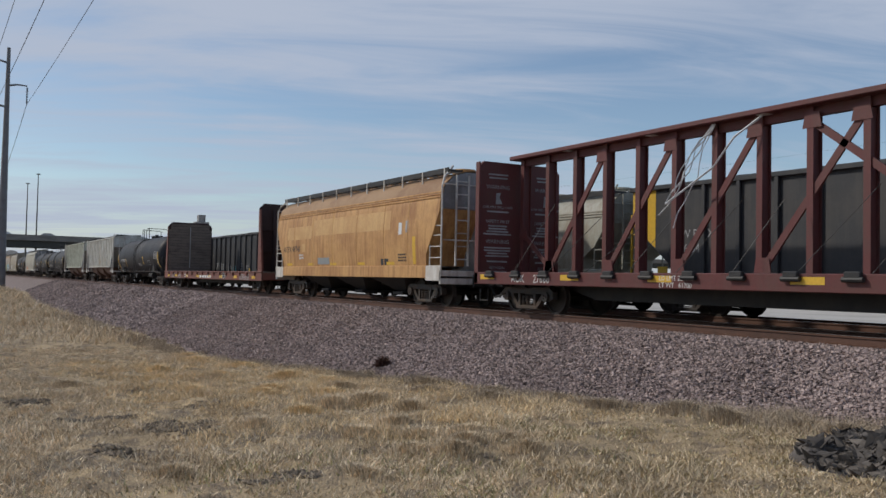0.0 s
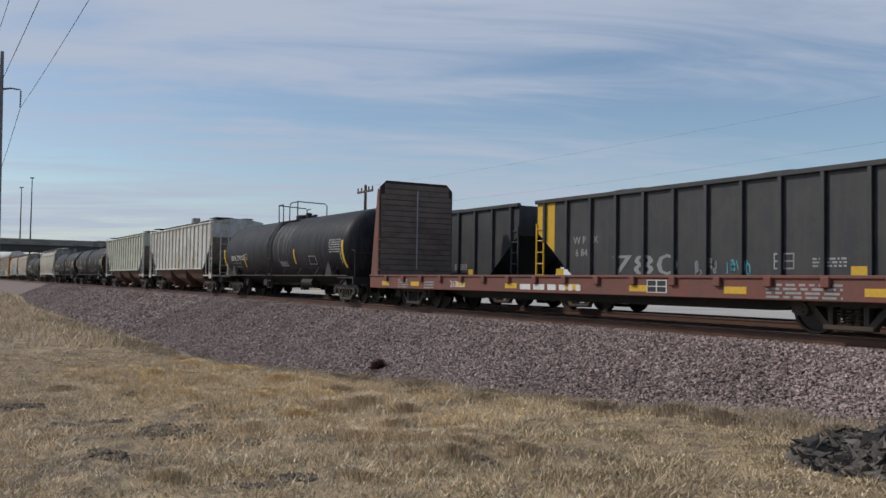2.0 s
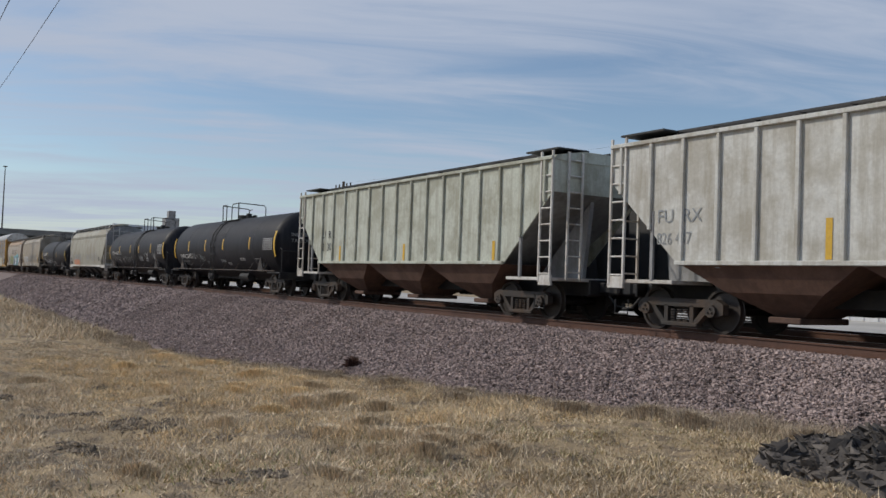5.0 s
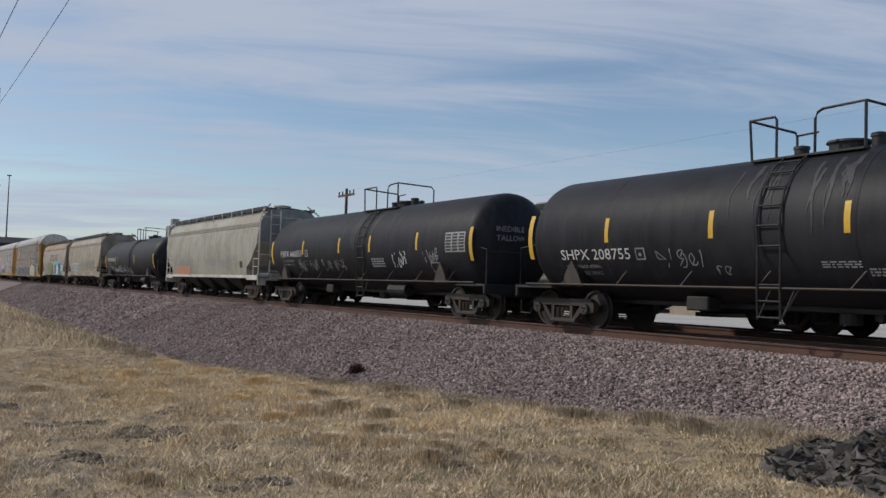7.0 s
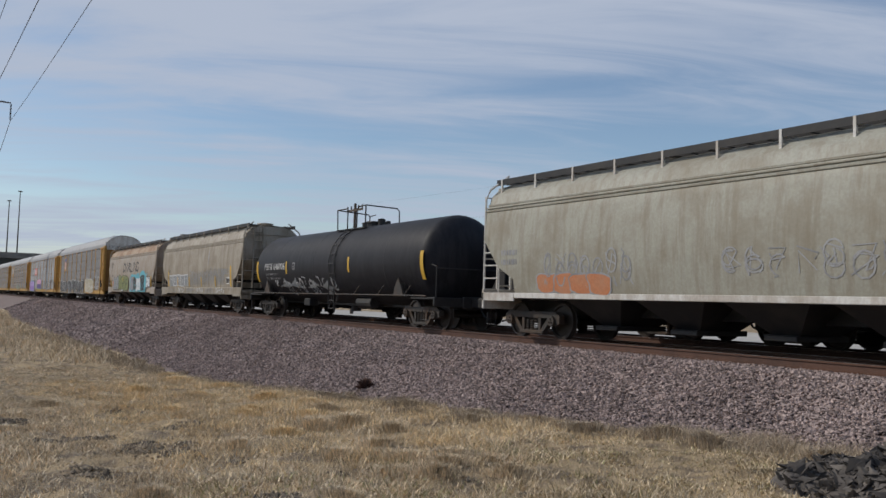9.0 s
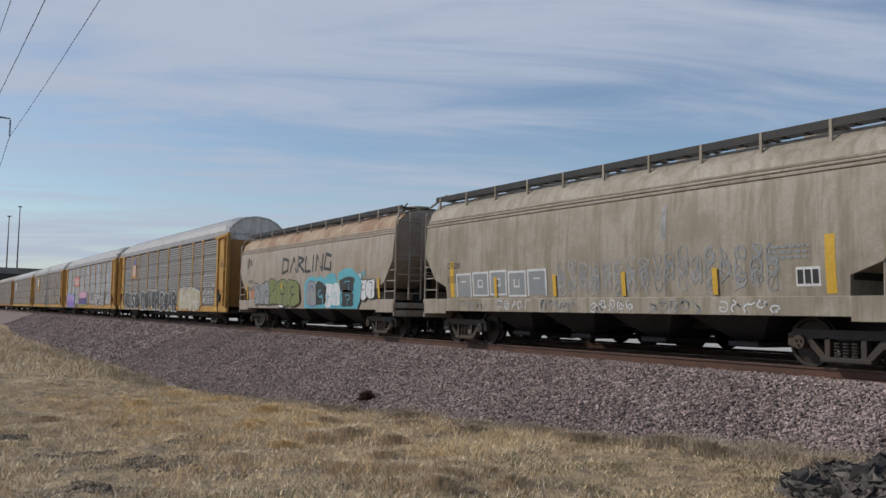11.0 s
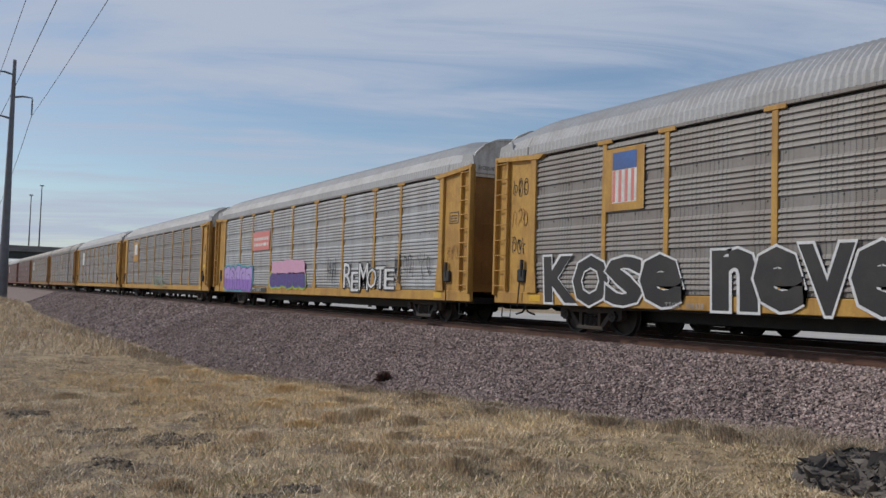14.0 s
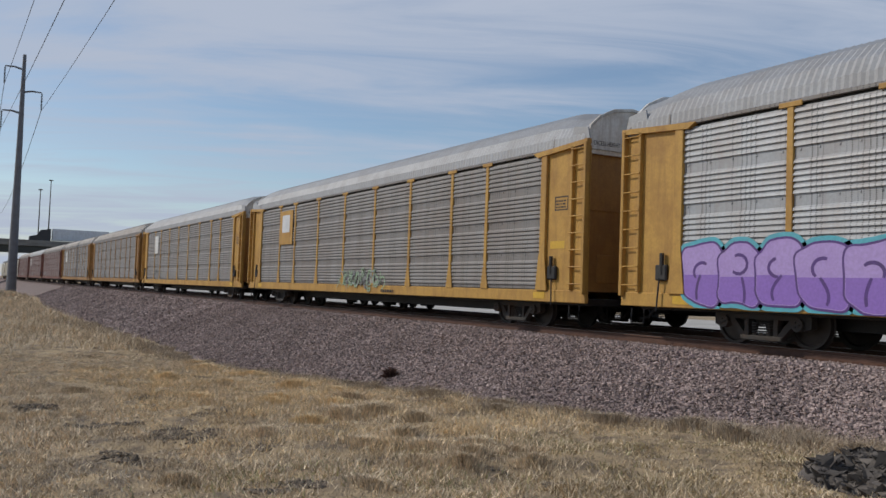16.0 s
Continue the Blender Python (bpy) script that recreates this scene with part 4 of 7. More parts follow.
                fs += [(k - 3, k - 2, k + 1, k), (k - 2, k - 1, k + 2, k + 1)]
        part("side_seam", Shape().add(vs, fs), M[side], car, smooth=True)
    running_gear(car, half)
    return car, face


# ---------- ribbed covered hopper ----------
def ribbed_hopper(label, L, side, nribs):
    car = thing("ribbed_hopper", label, "hopper car", "freight cars of the near train")
    half, zb, zt = L / 2, 1.42, 3.98
    face = flat_side(1.46)
    d = 2.0
    side_poly = [(-half + d, zb), (half - d, zb), (half - 0.06, zb + 1.75), (half - 0.06, zt), (-half + 0.06, zt), (-half + 0.06, zb + 1.75)]
    part("body_side", Shape().prism(side_poly, "y", -1.46, -1.42), M[side], car)
    part("body_side", Shape().prism(side_poly, "y", 1.42, 1.46), M[side], car)
    part("roof", Shape().prism([(-1.46, zt - 0.02), (1.46, zt - 0.02), (1.40, zt + 0.10), (0.5, zt + 0.26), (-0.5, zt + 0.26), (-1.40, zt + 0.10)], "x", -half + 0.04, half - 0.04), M[side], car)
    for k in range(nribs):
        x = -half + 0.35 + k * (L - 0.7) / (nribs - 1)
        e = half - abs(x)
        z0 = zb if e > d else zb + 1.75 * (1 - (e - 0.06) / (d - 0.06))
        part("side_post", Shape().box(x - 0.045, x + 0.045, -1.53, -1.455, min(z0 + 0.02, zt - 0.5), zt, 0.012), M[side], car)
    part("top_chord", Shape().box(-half + 0.03, half - 0.03, -1.545, -1.45, zt - 0.02, zt + 0.07, 0.012), M[side], car)
    part("bottom_chord", Shape().box(-half + d, half - d, -1.535, -1.45, zb - 0.05, zb + 0.04, 0.012), M[side], car)
    for s in (-1, 1):
        x = s * (half - 0.06)
        part("end_wall", Shape().box(*sorted((x, x - s * 0.05)), -1.42, 1.42, zb + 1.75, zt), M[side], car)
        part("slope_sheet", Shape().prism([(x, zb + 1.76), (x - s * 0.07, zb + 1.76), (s * (half - 3.1), zb - 0.1), (s * (half - 3.0), zb - 0.1)], "y", -1.42, 1.42), M["greyend"], car)
        part("end_web", Shape().prism([(s * (half - 2.3), 1.05), (s * (half - 0.5), 1.05), (s * (half - 0.25), zb + 1.6)], "y", -0.06, 0.06), M["greyend"], car)
        part("end_platform", Shape().box(*sorted((s * (half - 1.9), s * half)), -1.46, 1.46, 0.98, 1.06, 0.01).box(*sorted((s * (half - 0.5), s * half)), -1.50, -1.44, 0.86, 1.12, 0.01), M["offwhite"], car)
        part("ladder", ladder(s * (half - 0.27), -1.49, 0.95, zt + 0.2, 0.44), M["offwhite"], car)
        part("ladder", ladder(s * (half + 0.01), -0.8, 1.0, zt + 0.2, 0.44, facing="x"), M["offwhite"], car)
        part("corner_post", Shape().box(*sorted((s * (half - 1.35), s * (half - 1.27))), -1.48, -1.42, 1.05, zb + 1.1), M["greyend"], car)
        brake_hose(car, s * (half - 0.45) - 0.2)
    nb = 3
    step = (L - 4.2) / nb
    for k in range(nb):
        xc = (k - 1) * step
        w = step / 2 - 0.02
        top, bot, z1 = 1.44, 0.55, 0.42
        b = Shape().loft([[(xc - w, -top, zb - 0.04), (xc + w, -top, zb - 0.04), (xc + w, top, zb - 0.04), (xc - w, top, zb - 0.04)],
                          [(xc - w * 0.55, -1.12, 0.86), (xc + w * 0.55, -1.12, 0.86), (xc + w * 0.55, 1.12, 0.86), (xc - w * 0.55, 1.12, 0.86)],
                          [(xc - 0.3, -bot, z1), (xc + 0.3, -bot, z1), (xc + 0.3, bot, z1), (xc - 0.3, bot, z1)]])
        part("discharge_bay", b.box(xc - 0.36, xc + 0.36, -0.75, 0.75, 0.30, 0.42, 0.02), M["rustbay"], car, "rusty brown hopper bay")
    g = Shape()
    for y in (-0.62, 0.62):
        for dy in (-0.22, -0.08, 0.08, 0.22):
            g.box(-half + 0.1, half - 0.1, y + dy - 0.02, y + dy + 0.02, zt + 0.27, zt + 0.32)
    for k in range(16):
        x = -half + 0.3 + k * (L - 0.6) / 15
        g.box(x - 0.02, x + 0.02, -0.86, 0.86, zt + 0.14, zt + 0.29)
    g.box(half - 1.4, half - 0.1, -1.3, -0.3, zt + 0.27, zt + 0.31).box(-half + 0.1, -half + 1.4, -1.3, -0.3, zt + 0.27, zt + 0.31)
    part("running_board", g, M["black"], car, "dark steel grating walkway")
    h = Shape()
    for k in range(8):
        x = -half + 1.2 + k * (L - 2.4) / 7
        h.box(x - 0.5, x + 0.5, -0.3, 0.3, zt + 0.16, zt + 0.28, 0.03)
    each("roof_hatch", h, M["greyend"], car)
    running_gear(car, half)
    return car, flat_side(1.535)


# ---------- centre-beam flat ----------
def centerbeam():
    car = thing("centerbeam_flatcar", "empty maroon centre-beam lumber flatcar with slotted bulkheads", "flat car", "freight cars of the near train")
    L = 22.9
    half = L / 2
    part("deck", Shape().box(-half, half, -1.40, 1.40, 0.98, 1.08, 0.01), M["maroon"], car)
    each("side_sill", Shape().box(-half, half, -1.50, -1.40, 0.76, 1.10, 0.015).box(-half, half, 1.40, 1.50, 0.76, 1.10, 0.015), M["maroon"], car)
    part("underframe", Shape().prism([(-half + 2.7, 0.8), (-half + 4.2, 0.42), (half - 4.2, 0.42), (half - 2.7, 0.8)], "y", -0.5, 0.5), M["black"], car)
    for s in (-1, 1):
        x = s * half
        part("bulkhead", Shape().prism([(-1.46, 0.76), (1.46, 0.76), (1.46, 4.12), (1.28, 4.34), (-1.28, 4.34), (-1.46, 4.12)], "x", *sorted((x, x - s * 0.10))), M["maroon"], car, "maroon steel bulkhead with warning lettering")
        part("bulkhead_flange", Shape().box(*sorted((x, x - s * 0.2)), -1.50, -1.44, 0.76, 4.3, 0.01), M["maroon"], car)
    part("top_beam", Shape().box(-half, half, -0.34, 0.34, 4.43, 4.55, 0.02).box(-half + 0.3, half - 0.3, -0.07, 0.07, 4.24, 4.43), M["maroon"], car)
    post_x = [-11.04 + 1.226 * k for k in range(19)]
    for k, x in enumerate(post_x):
        w = 0.075
        part("post", Shape().prism([(x - w, -0.14), (x + w, -0.14), (x + w, -0.12), (x + 0.015, -0.12), (x + 0.015, 0.12), (x + w, 0.12), (x + w, 0.14), (x - w, 0.14), (x - w, 0.12), (x - 0.015, 0.12), (x - 0.015, -0.12), (x - w, -0.12)], "z", 1.08, 4.43), M["maroon"], car)

    def brace(xa, za, xb, zb):
        d = Vector((xb - xa, 0, zb - za)).normalized()
        nrm = Vector((-d.z, 0, d.x)) * 0.075
        a, b = Vector((xa, 0, za)), Vector((xb, 0, zb))
        part("diagonal_brace", Shape().prism([(p.x, p.z) for p in (a + nrm, b + nrm, b - nrm, a - nrm)], "y", -0.11, -0.06), M["maroon"], car)
        for p, q in ((a, 1), (b, -1)):
            part("gusset", Shape().prism([(p.x - 0.22, p.z - 0.12), (p.x + 0.22, p.z - 0.12), (p.x + 0.16, p.z + 0.2), (p.x - 0.16, p.z + 0.2)], "y", -0.152, -0.142), M["maroon"], car)
    for a, b in ((0, 1),):
        brace(post_x[1] + 0.1, 1.25, post_x[0] + 0.1, 2.2)
    for k in (1, 3, 5):
        brace(post_x[k] + 0.15, 1.25, post_x[k + 2] - 0.12, 4.12)
    brace(post_x[7] + 0.1, 1.25, post_x[9] - 0.1, 4.12)
    brace(post_x[8] + 0.05, 4.12, post_x[9] + 0.9, 2.6)
    for k in (10, 12, 14):
        brace(post_x[k + 2] - 0.12, 1.25, post_x[k] + 0.15, 4.12)
    face = flat_side(1.50)
    for k in range(18):
        x = -half + 0.9 + k * 1.25
        part("winch", Shape().box(x - 0.16, x + 0.16, -1.60, -1.50, 1.02, 1.14, 0.02).tube([(x - 0.2, -1.56, 1.0), (x + 0.2, -1.56, 1.0)], 0.05, 8), M["black"], car, "small black strap winch")
    for x in (-11.1, -7.4, -4.3, -0.6, 3.2, 7.0, 10.6):
        panel(car, "reflector", x, x + 0.72, 0.90, 1.04, M["yellow"], face, cuts=1, label="yellow reflective plate")
    lettering(car, "AOK", -9.55, 0.83, 0.30, M["white"], face, wide=0.95)
    lettering(car, "27668", -8.55, 0.83, 0.30, M["white"], face, wide=0.95)
    lettering(car, "LD LMT 224300", -3.95, 0.94, 0.15, M["white"], face)
    lettering(car, "LT WT   61700", -3.95, 0.79, 0.15, M["white"], face)
    # writing on the inner face of the rear bulkhead
    xi = -half + 0.105

    def on_bulkhead(text, y, z, size):
        me = letters(text, size, M["dullwhite"])
        w = max(v.co.x for v in me.vertices)
        for v in me.vertices:
            v.co = (xi, y - w / 2 + v.co.x, z + v.co.y)
        part("lettering", me, None, car)
    for y in (-0.78, 0.95):
        on_bulkhead("WARNING", y, 3.55, 0.17)
        on_bulkhead("CAR MAY FALL OVER", y, 2.98, 0.11)
        on_bulkhead("SAFETY FIRST", y, 2.55, 0.14)
        on_bulkhead("WARNING", y, 1.95, 0.17)
        on_bulkhead("BETWEEN", y, 1.20, 0.12)
        rnd = random.Random(4)
        s = Shape()
        for z in (3.95, 3.85, 2.86, 2.44, 2.36, 2.28, 2.20, 1.80, 1.72, 1.64, 1.56, 1.40, 1.10):
            w = rnd.uniform(0.3, 0.5)
            s.box(xi - 0.004, xi, y - w, y + w, z, z + 0.045)
        s.prism([(y - 0.08, 3.10), (y + 0.16, 3.12), (y + 0.05, 3.3), (y + 0.1, 3.45), (y - 0.06, 3.42)], "x", xi - 0.004, xi)
        each("warning_print", s, M["dullwhite"], car)
    for x in (-8.8, -5.6, -2.3, 1.0):
        part("lamp_slot", Shape().box(x - 0.13, x + 0.13, -0.30, -0.1, 4.420, 4.427), M["white"], car, "white painted slot under the beam")
    # loose white plastic wrapping caught on the beam
    rnd = random.Random(8)
    s = Shape()
    x0 = post_x[5]
    for k in range(5):
        pts = [Vector((x0 + 1.3 + rnd.uniform(-0.1, 0.1), -0.22, 4.42))]
        for i in range(9):
            pts.append(pts[-1] + Vector((-0.17 + rnd.uniform(-0.13, 0.16), rnd.uniform(-0.05, 0.02), -0.24 + rnd.uniform(-0.12, 0.12))))
        s.tube(pts[: rnd.randint(5, 10)], 0.016, 4)
    pts = [Vector((x0 + 2.6, -0.22, 4.42)), Vector((x0 + 2.1, -0.5, 4.0)), Vector((x0 + 1.5, -0.5, 3.4)), Vector((x0 + 0.7, -0.5, 3.0)), Vector((x0 + 0.1, -0.5, 2.7))]
    s.tube(pts, 0.025, 4)
    part("torn_wrapping", s, M["spraywhite"], car, "torn white plastic wrapping hanging from the beam")
    s = Shape()
    for k in range(12):
        x = post_x[1] + 0.3 + k * 1.5
        s.tube([(x, -1.45, 1.1), (x + rnd.uniform(0.5, 1.1), -0.5, rnd.uniform(2.0, 3.0))], 0.008, 3)
    each("tie_cable", s, M["black"], car, "thin slack tie-down cable")
    for s_ in (-1, 1):
        brake_hose(car, s_ * (half - 0.5) - 0.2)
    running_gear(car, half, inset=2.05)
    return car


# ---------- bulkhead flat ----------
def bulkhead_flat():
    car = thing("bulkhead_flatcar", "empty red-brown bulkhead flatcar with weathered plank bulkheads", "flat car", "freight cars of the near train")
    L = 20.2
    half = L / 2
    rear = -half - 0.35
    part("deck", Shape().box(rear, half, -1.42, 1.42, 1.0, 1.08, 0.01), M["wood"], car)
    each("side_sill", Shape().box(rear, half, -1.50, -1.41, 0.62, 1.06, 0.015).box(rear, half, 1.41, 1.50, 0.62, 1.06, 0.015).box(rear, half, -1.54, -1.49, 1.02, 1.08, 0.01), M["redbrown"], car)
    for k in range(16):
        x = -half + 1.0 + k * (L - 2.0) / 15
        part("stake_pocket", Shape().box(x - 0.09, x + 0.09, -1.58, -1.505, 0.86, 1.05, 0.015), M["redbrown"], car)
    for s in (-1, 1):
        xi = s * (half - (0.32 if s < 0 else 0.75))
        xe = half if s > 0 else rear
        out = [(-1.47, 1.0), (1.47, 1.0), (1.47, 4.16), (1.22, 4.40), (-1.22, 4.40), (-1.47, 4.16)]
        part("bulkhead_frame", Shape().prism(out, "x", *sorted((xi + s * 0.04, xi + s * 0.10))), M["darkred"], car)
        rnd = random.Random(3)
        for k in range(17):
            z0 = 1.06 + k * 0.191
            w = 1.43 if z0 < 3.9 else 1.3
            part("plank", Shape().box(*sorted((xi, xi + s * 0.038)), -w, w, z0 + rnd.uniform(0, 0.006), z0 + 0.178, 0.006), M["wood"], car)
        part("centre_strip", Shape().box(*sorted((xi - s * 0.012, xi)), -0.022, 0.022, 1.3, 4.1), M["dullwhite"], car, "pale strip down the planks")
        for y in (-1.44, -0.75, 0.0, 0.75, 1.44):
            part("bulkhead_rib", Shape().prism([(xi + s * 0.1, 0.9), (xe, 0.9), (xe - s * 0.08, 1.4), (xi + s * 0.22, 4.1), (xi + s * 0.1, 4.1)], "y", y - 0.045, y + 0.045), M["redbrown"] if abs(y) > 1 else M["darkred"], car)
        for z in (2.0, 3.05):
            part("cross_rib", Shape().box(*sorted((xi + s * 0.1, xi + s * 0.2)), -1.4, 1.4, z, z + 0.1, 0.01), M["darkred"], car)
        part("end_sill", Shape().box(*sorted((xe - s * 0.12, xe)), -1.48, 1.48, 0.66, 1.02, 0.02), M["redbrown"], car)
        g = Shape()
        for z in (1.25, 1.6, 1.95, 2.3):
            g.tube([(s * (half - 0.5), -1.52, z), (s * (half - 0.12), -1.52, z)], 0.016, 5)
        part("grab_iron", g, M["redbrown"], car)
        brake_hose(car, s * (half - 0.5) - 0.2)
    face = flat_side(1.50)
    for x in (-9.5, -7.4, -4.6, -2.0, 0.6, 2.9, 5.6, 8.6):
        panel(car, "reflector", x, x + 0.55, 0.72, 0.86, M["yellow"], face, cuts=1, label="yellow reflective plate")
    panel(car, "data_plate", 3.45, 4.05, 0.70, 0.98, M["white"], face, cuts=1)
    for k in range(4):
        panel(car, "data_cell", 3.48 + 0.29 * (k % 2), 3.73 + 0.29 * (k % 2), 0.72 + 0.13 * (k // 2), 0.83 + 0.13 * (k // 2), M["dark"], face, lift=0.008, cuts=1)
    lettering(car, "262025", -4.9, 0.72, 0.27, M["white"], face)
    bars(car, -1.3, 0.70, 2.5, 0.26, 1, M["white"], face, 6)
    bars(car, -8.3, 0.66, 0.7, 0.3, 4, M["dullwhite"], face, 2)
    bars(car, -6.5, 0.66, 0.6, 0.25, 3, M["dullwhite"], face, 3)
    bars(car, 6.6, 0.66, 1.6, 0.3, 4, M["dullwhite"], face, 4)
    part("underframe", Shape().prism([(-half + 2.7, 0.7), (-half + 4.2, 0.40), (half - 4.2, 0.40), (half - 2.7, 0.7)], "y", -0.4, 0.4), M["black"], car)
    running_gear(car, half, inset=2.1)
    return car


# ---------- auto rack ----------
def rack_panel_mesh(width, material, seed):
    """Corrugated galvanised side panel in tiers, seen from the near side."""
    s = Shape()
    tiers = [(1.10, 1.78), (1.98, 2.66), (2.86, 3.54), (3.74, 4.50)]
    prof = []
    for a, b in tiers:
        prof += [(a - 0.09, 0.0), (a, 0.0)]
        n = 6
        for k in range(n):
            q = (b - a) / n
            prof += [(a + q * (k + 0.04), 0.0), (a + q * (k + 0.14), -0.038), (a + q * (k + 0.55), -0.030), (a + q * (k + 0.90), 0.0)]
        prof += [(b, 0.0)]
    vs, fs = [], []
    for i, (z, d) in enumerate(prof):
        vs += [(-width / 2, d, z), (width / 2, d, z)]
        if i:
            fs.append((2 * i - 2, 2 * i - 1, 2 * i + 1, 2 * i))
    s.add(vs, fs)
    for a, b in tiers:
        for x in np.linspace(-width / 2 + 0.12, width / 2 - 0.12, 5):
            s.box(x - 0.02, x + 0.02, -0.014, 0.0, a - 0.07, a - 0.03)
    return s.mesh("side_panel", material)


RACK_POSTS = [-11.85, -9.06, -7.03, -4.22, -1.40, 1.40, 4.22, 7.03, 9.06, 11.85]
RACK_MESH = {}


def auto_rack(label, tone="galv", yellow="rackyellow", roofmat="roof", sign=True):
    car = thing("auto_rack", label, "auto rack car", "auto racks of the near train")
    half = 13.65
    Y = 1.50
    key = (tone, yellow, roofmat)
    if key not in RACK_MESH:
        mm = {}
        for a, b in zip(RACK_POSTS[:-1], RACK_POSTS[1:]):
            w = round(b - a - 0.16, 2)
            if w not in mm:
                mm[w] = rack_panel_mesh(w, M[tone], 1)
        mm["post"] = Shape().box(-0.075, 0.075, -0.050, 0.02, 1.0, 4.50, 0.01).prism([(-0.19, 0.98), (0.19, 0.98), (0.075, 1.6), (-0.075, 1.6)], "y", -0.054, -0.03) \
            .box(-0.26, 0.26, -0.060, -0.02, 4.50, 4.60, 0.01).mesh("post", M[yellow])
        rf = Shape()
        n = int(27.1 / 0.16)
        prof = [(1.52, 4.62), (1.50, 4.86), (1.36, 5.14), (1.05, 5.42), (0.60, 5.62), (0.0, 5.70), (-0.60, 5.62), (-1.05, 5.42), (-1.36, 5.14), (-1.50, 4.86), (-1.52, 4.62)]
        xs = np.linspace(-13.45, 13.45, 2 * n + 1)
        vs = [(x, y * (1 + (0.012 if i % 2 else 0)), z + (0.026 if i % 2 else 0) + (0.03 - 0.20 * ease(12.0, 13.4, abs(x))) * max(0, (z - 4.7))) for i, x in enumerate(xs) for y, z in prof]
        m = len(prof)
        fs = [(i * m + j, (i + 1) * m + j, (i + 1) * m + j + 1, i * m + j + 1) for i in range(len(xs) - 1) for j in range(m - 1)]
        mm["roof"] = Shape().add(vs, fs).mesh("roof", M[roofmat])
        # black block painted in for the shade inside the hollow rack
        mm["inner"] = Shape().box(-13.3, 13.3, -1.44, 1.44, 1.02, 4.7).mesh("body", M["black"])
        mm["roof_band"] = []
        for s in (-1, 1):
            for dx, g in ((0.0, -0.11), (1.25, 0.0)):
                x = s * (13.48 - dx)
                cap = Shape().loft([[(x - 0.03, y * 1.012, z + g) for y, z in prof], [(x + 0.03, y * 1.012, z + g) for y, z in prof]], caps=False)
                mm["roof_band"].append(cap.mesh("roof_band", M["galvdark"]))
        RACK_MESH[key] = mm
    mm = RACK_MESH[key]
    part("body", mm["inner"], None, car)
    part("roof", mm["roof"], None, car, "silver corrugated curved roof")
    for band in mm["roof_band"]:
        part("roof_band", band, None, car)
    for s in (-1, 1):
        for a, b in zip(RACK_POSTS[:-1], RACK_POSTS[1:]):
            p = part("side_panel", mm[round(b - a - 0.16, 2)], None, car)
            p.matrix_basis = pose((a + b) / 2, s * Y, 0, 0, 0, 0 if s < 0 else 180)
        for x in RACK_POSTS[1:-1]:
            p = part("post", mm["post"], None, car)
            p.matrix_basis = pose(x, s * Y, 0, 0, 0, 0 if s < 0 else 180)
    # sills
    each("side_sill", Shape().box(-half, half, -1.53, -1.42, 0.68, 0.99, 0.015).box(-half, half, 1.42, 1.53, 0.68, 0.99, 0.015), M[yellow], car)
    each("top_rail", Shape().box(-half + 0.1, half - 0.1, -1.545, -1.44, 4.56, 4.64, 0.01).box(-half + 0.1, half - 0.1, 1.44, 1.545, 4.56, 4.64, 0.01), M["galvdark"], car)
    each("underframe", Shape().box(-half + 0.3, half - 0.3, -1.2, 1.2, 0.62, 0.80, 0.02).box(-9.0, 9.0, -0.35, 0.35, 0.36, 0.64, 0.02), M["black"], car)
    for s in (-1, 1):
        # end bay: plate, flared post, header, ladder
        a, b = sorted((s * 11.85, s * half))
        each("end_plate", Shape().box(a, b, -1.50, -1.43, 0.98, 4.55, 0.01).box(a, b, 1.43, 1.50, 0.98, 4.55, 0.01), M[yellow], car)
        part("end_post", Shape().box(*sorted((s * 11.75, s * 12.0)), -1.58, -1.49, 1.0, 4.55, 0.015).prism([(s * 11.64, 0.98), (s * 12.12, 0.98), (s * 12.0, 1.9), (s * 11.75, 1.9)], "y", -1.585, -1.55), M[yellow], car)
        part("header", Shape().prism([(s * 11.4, 4.58), (s * (half + 0.02), 4.72), (s * (half + 0.02), 4.60), (s * 11.6, 4.46)], "y", -1.60, -1.46), M[yellow], car)
        each("corner_channel", Shape().box(*sorted((s * (half - 0.10), s * half)), -1.62, -1.46, 0.9, 4.66, 0.012).box(*sorted((s * (half - 0.62), s * (half - 0.54))), -1.60, -1.46, 1.0, 4.6, 0.012), M[yellow], car)
        lad = Shape()
        for k in range(9):
            z = 1.15 + k * 0.42
            lad.tube([(s * (half - 0.60), -1.60, z), (s * (half - 0.06), -1.60, z)], 0.018, 5)
        part("ladder", lad, M[yellow], car)
        part("hand_brake", Shape().box(*sorted((s * 12.15, s * 12.5)), -1.60, -1.50, 1.25, 1.60, 0.03).tube([(s * 12.3, -1.58, 1.85), (s * 12.3, -1.58, 1.4)], 0.05, 8).tube([(s * 12.35, -1.60, 1.3), (s * 12.4, -1.62, 0.6)], 0.02, 5), M["black"], car, "black latch and chain")
        # end doors with their shade put into the colour, white peak
        part("end_door", Shape().prism([(-1.46, 0.98), (1.46, 0.98), (1.46, 4.55), (-1.46, 4.55)], "x", *sorted((s * (half - 0.35), s * (half - 0.28)))), M["rackend"], car, "orange-brown folding end doors, shade in the colour")
        part("door_fold", Shape().box(*sorted((s * (half - 0.28), s * (half - 0.24))), -0.03, 0.03, 1.0, 5.4).box(*sorted((s * (half - 0.28), s * (half - 0.25))), -1.0, -0.4, 1.2, 1.9, 0.01).box(*sorted((s * (half - 0.28), s * (half - 0.255))), -1.2, -0.2, 3.0, 3.04), M["rackend"], car)
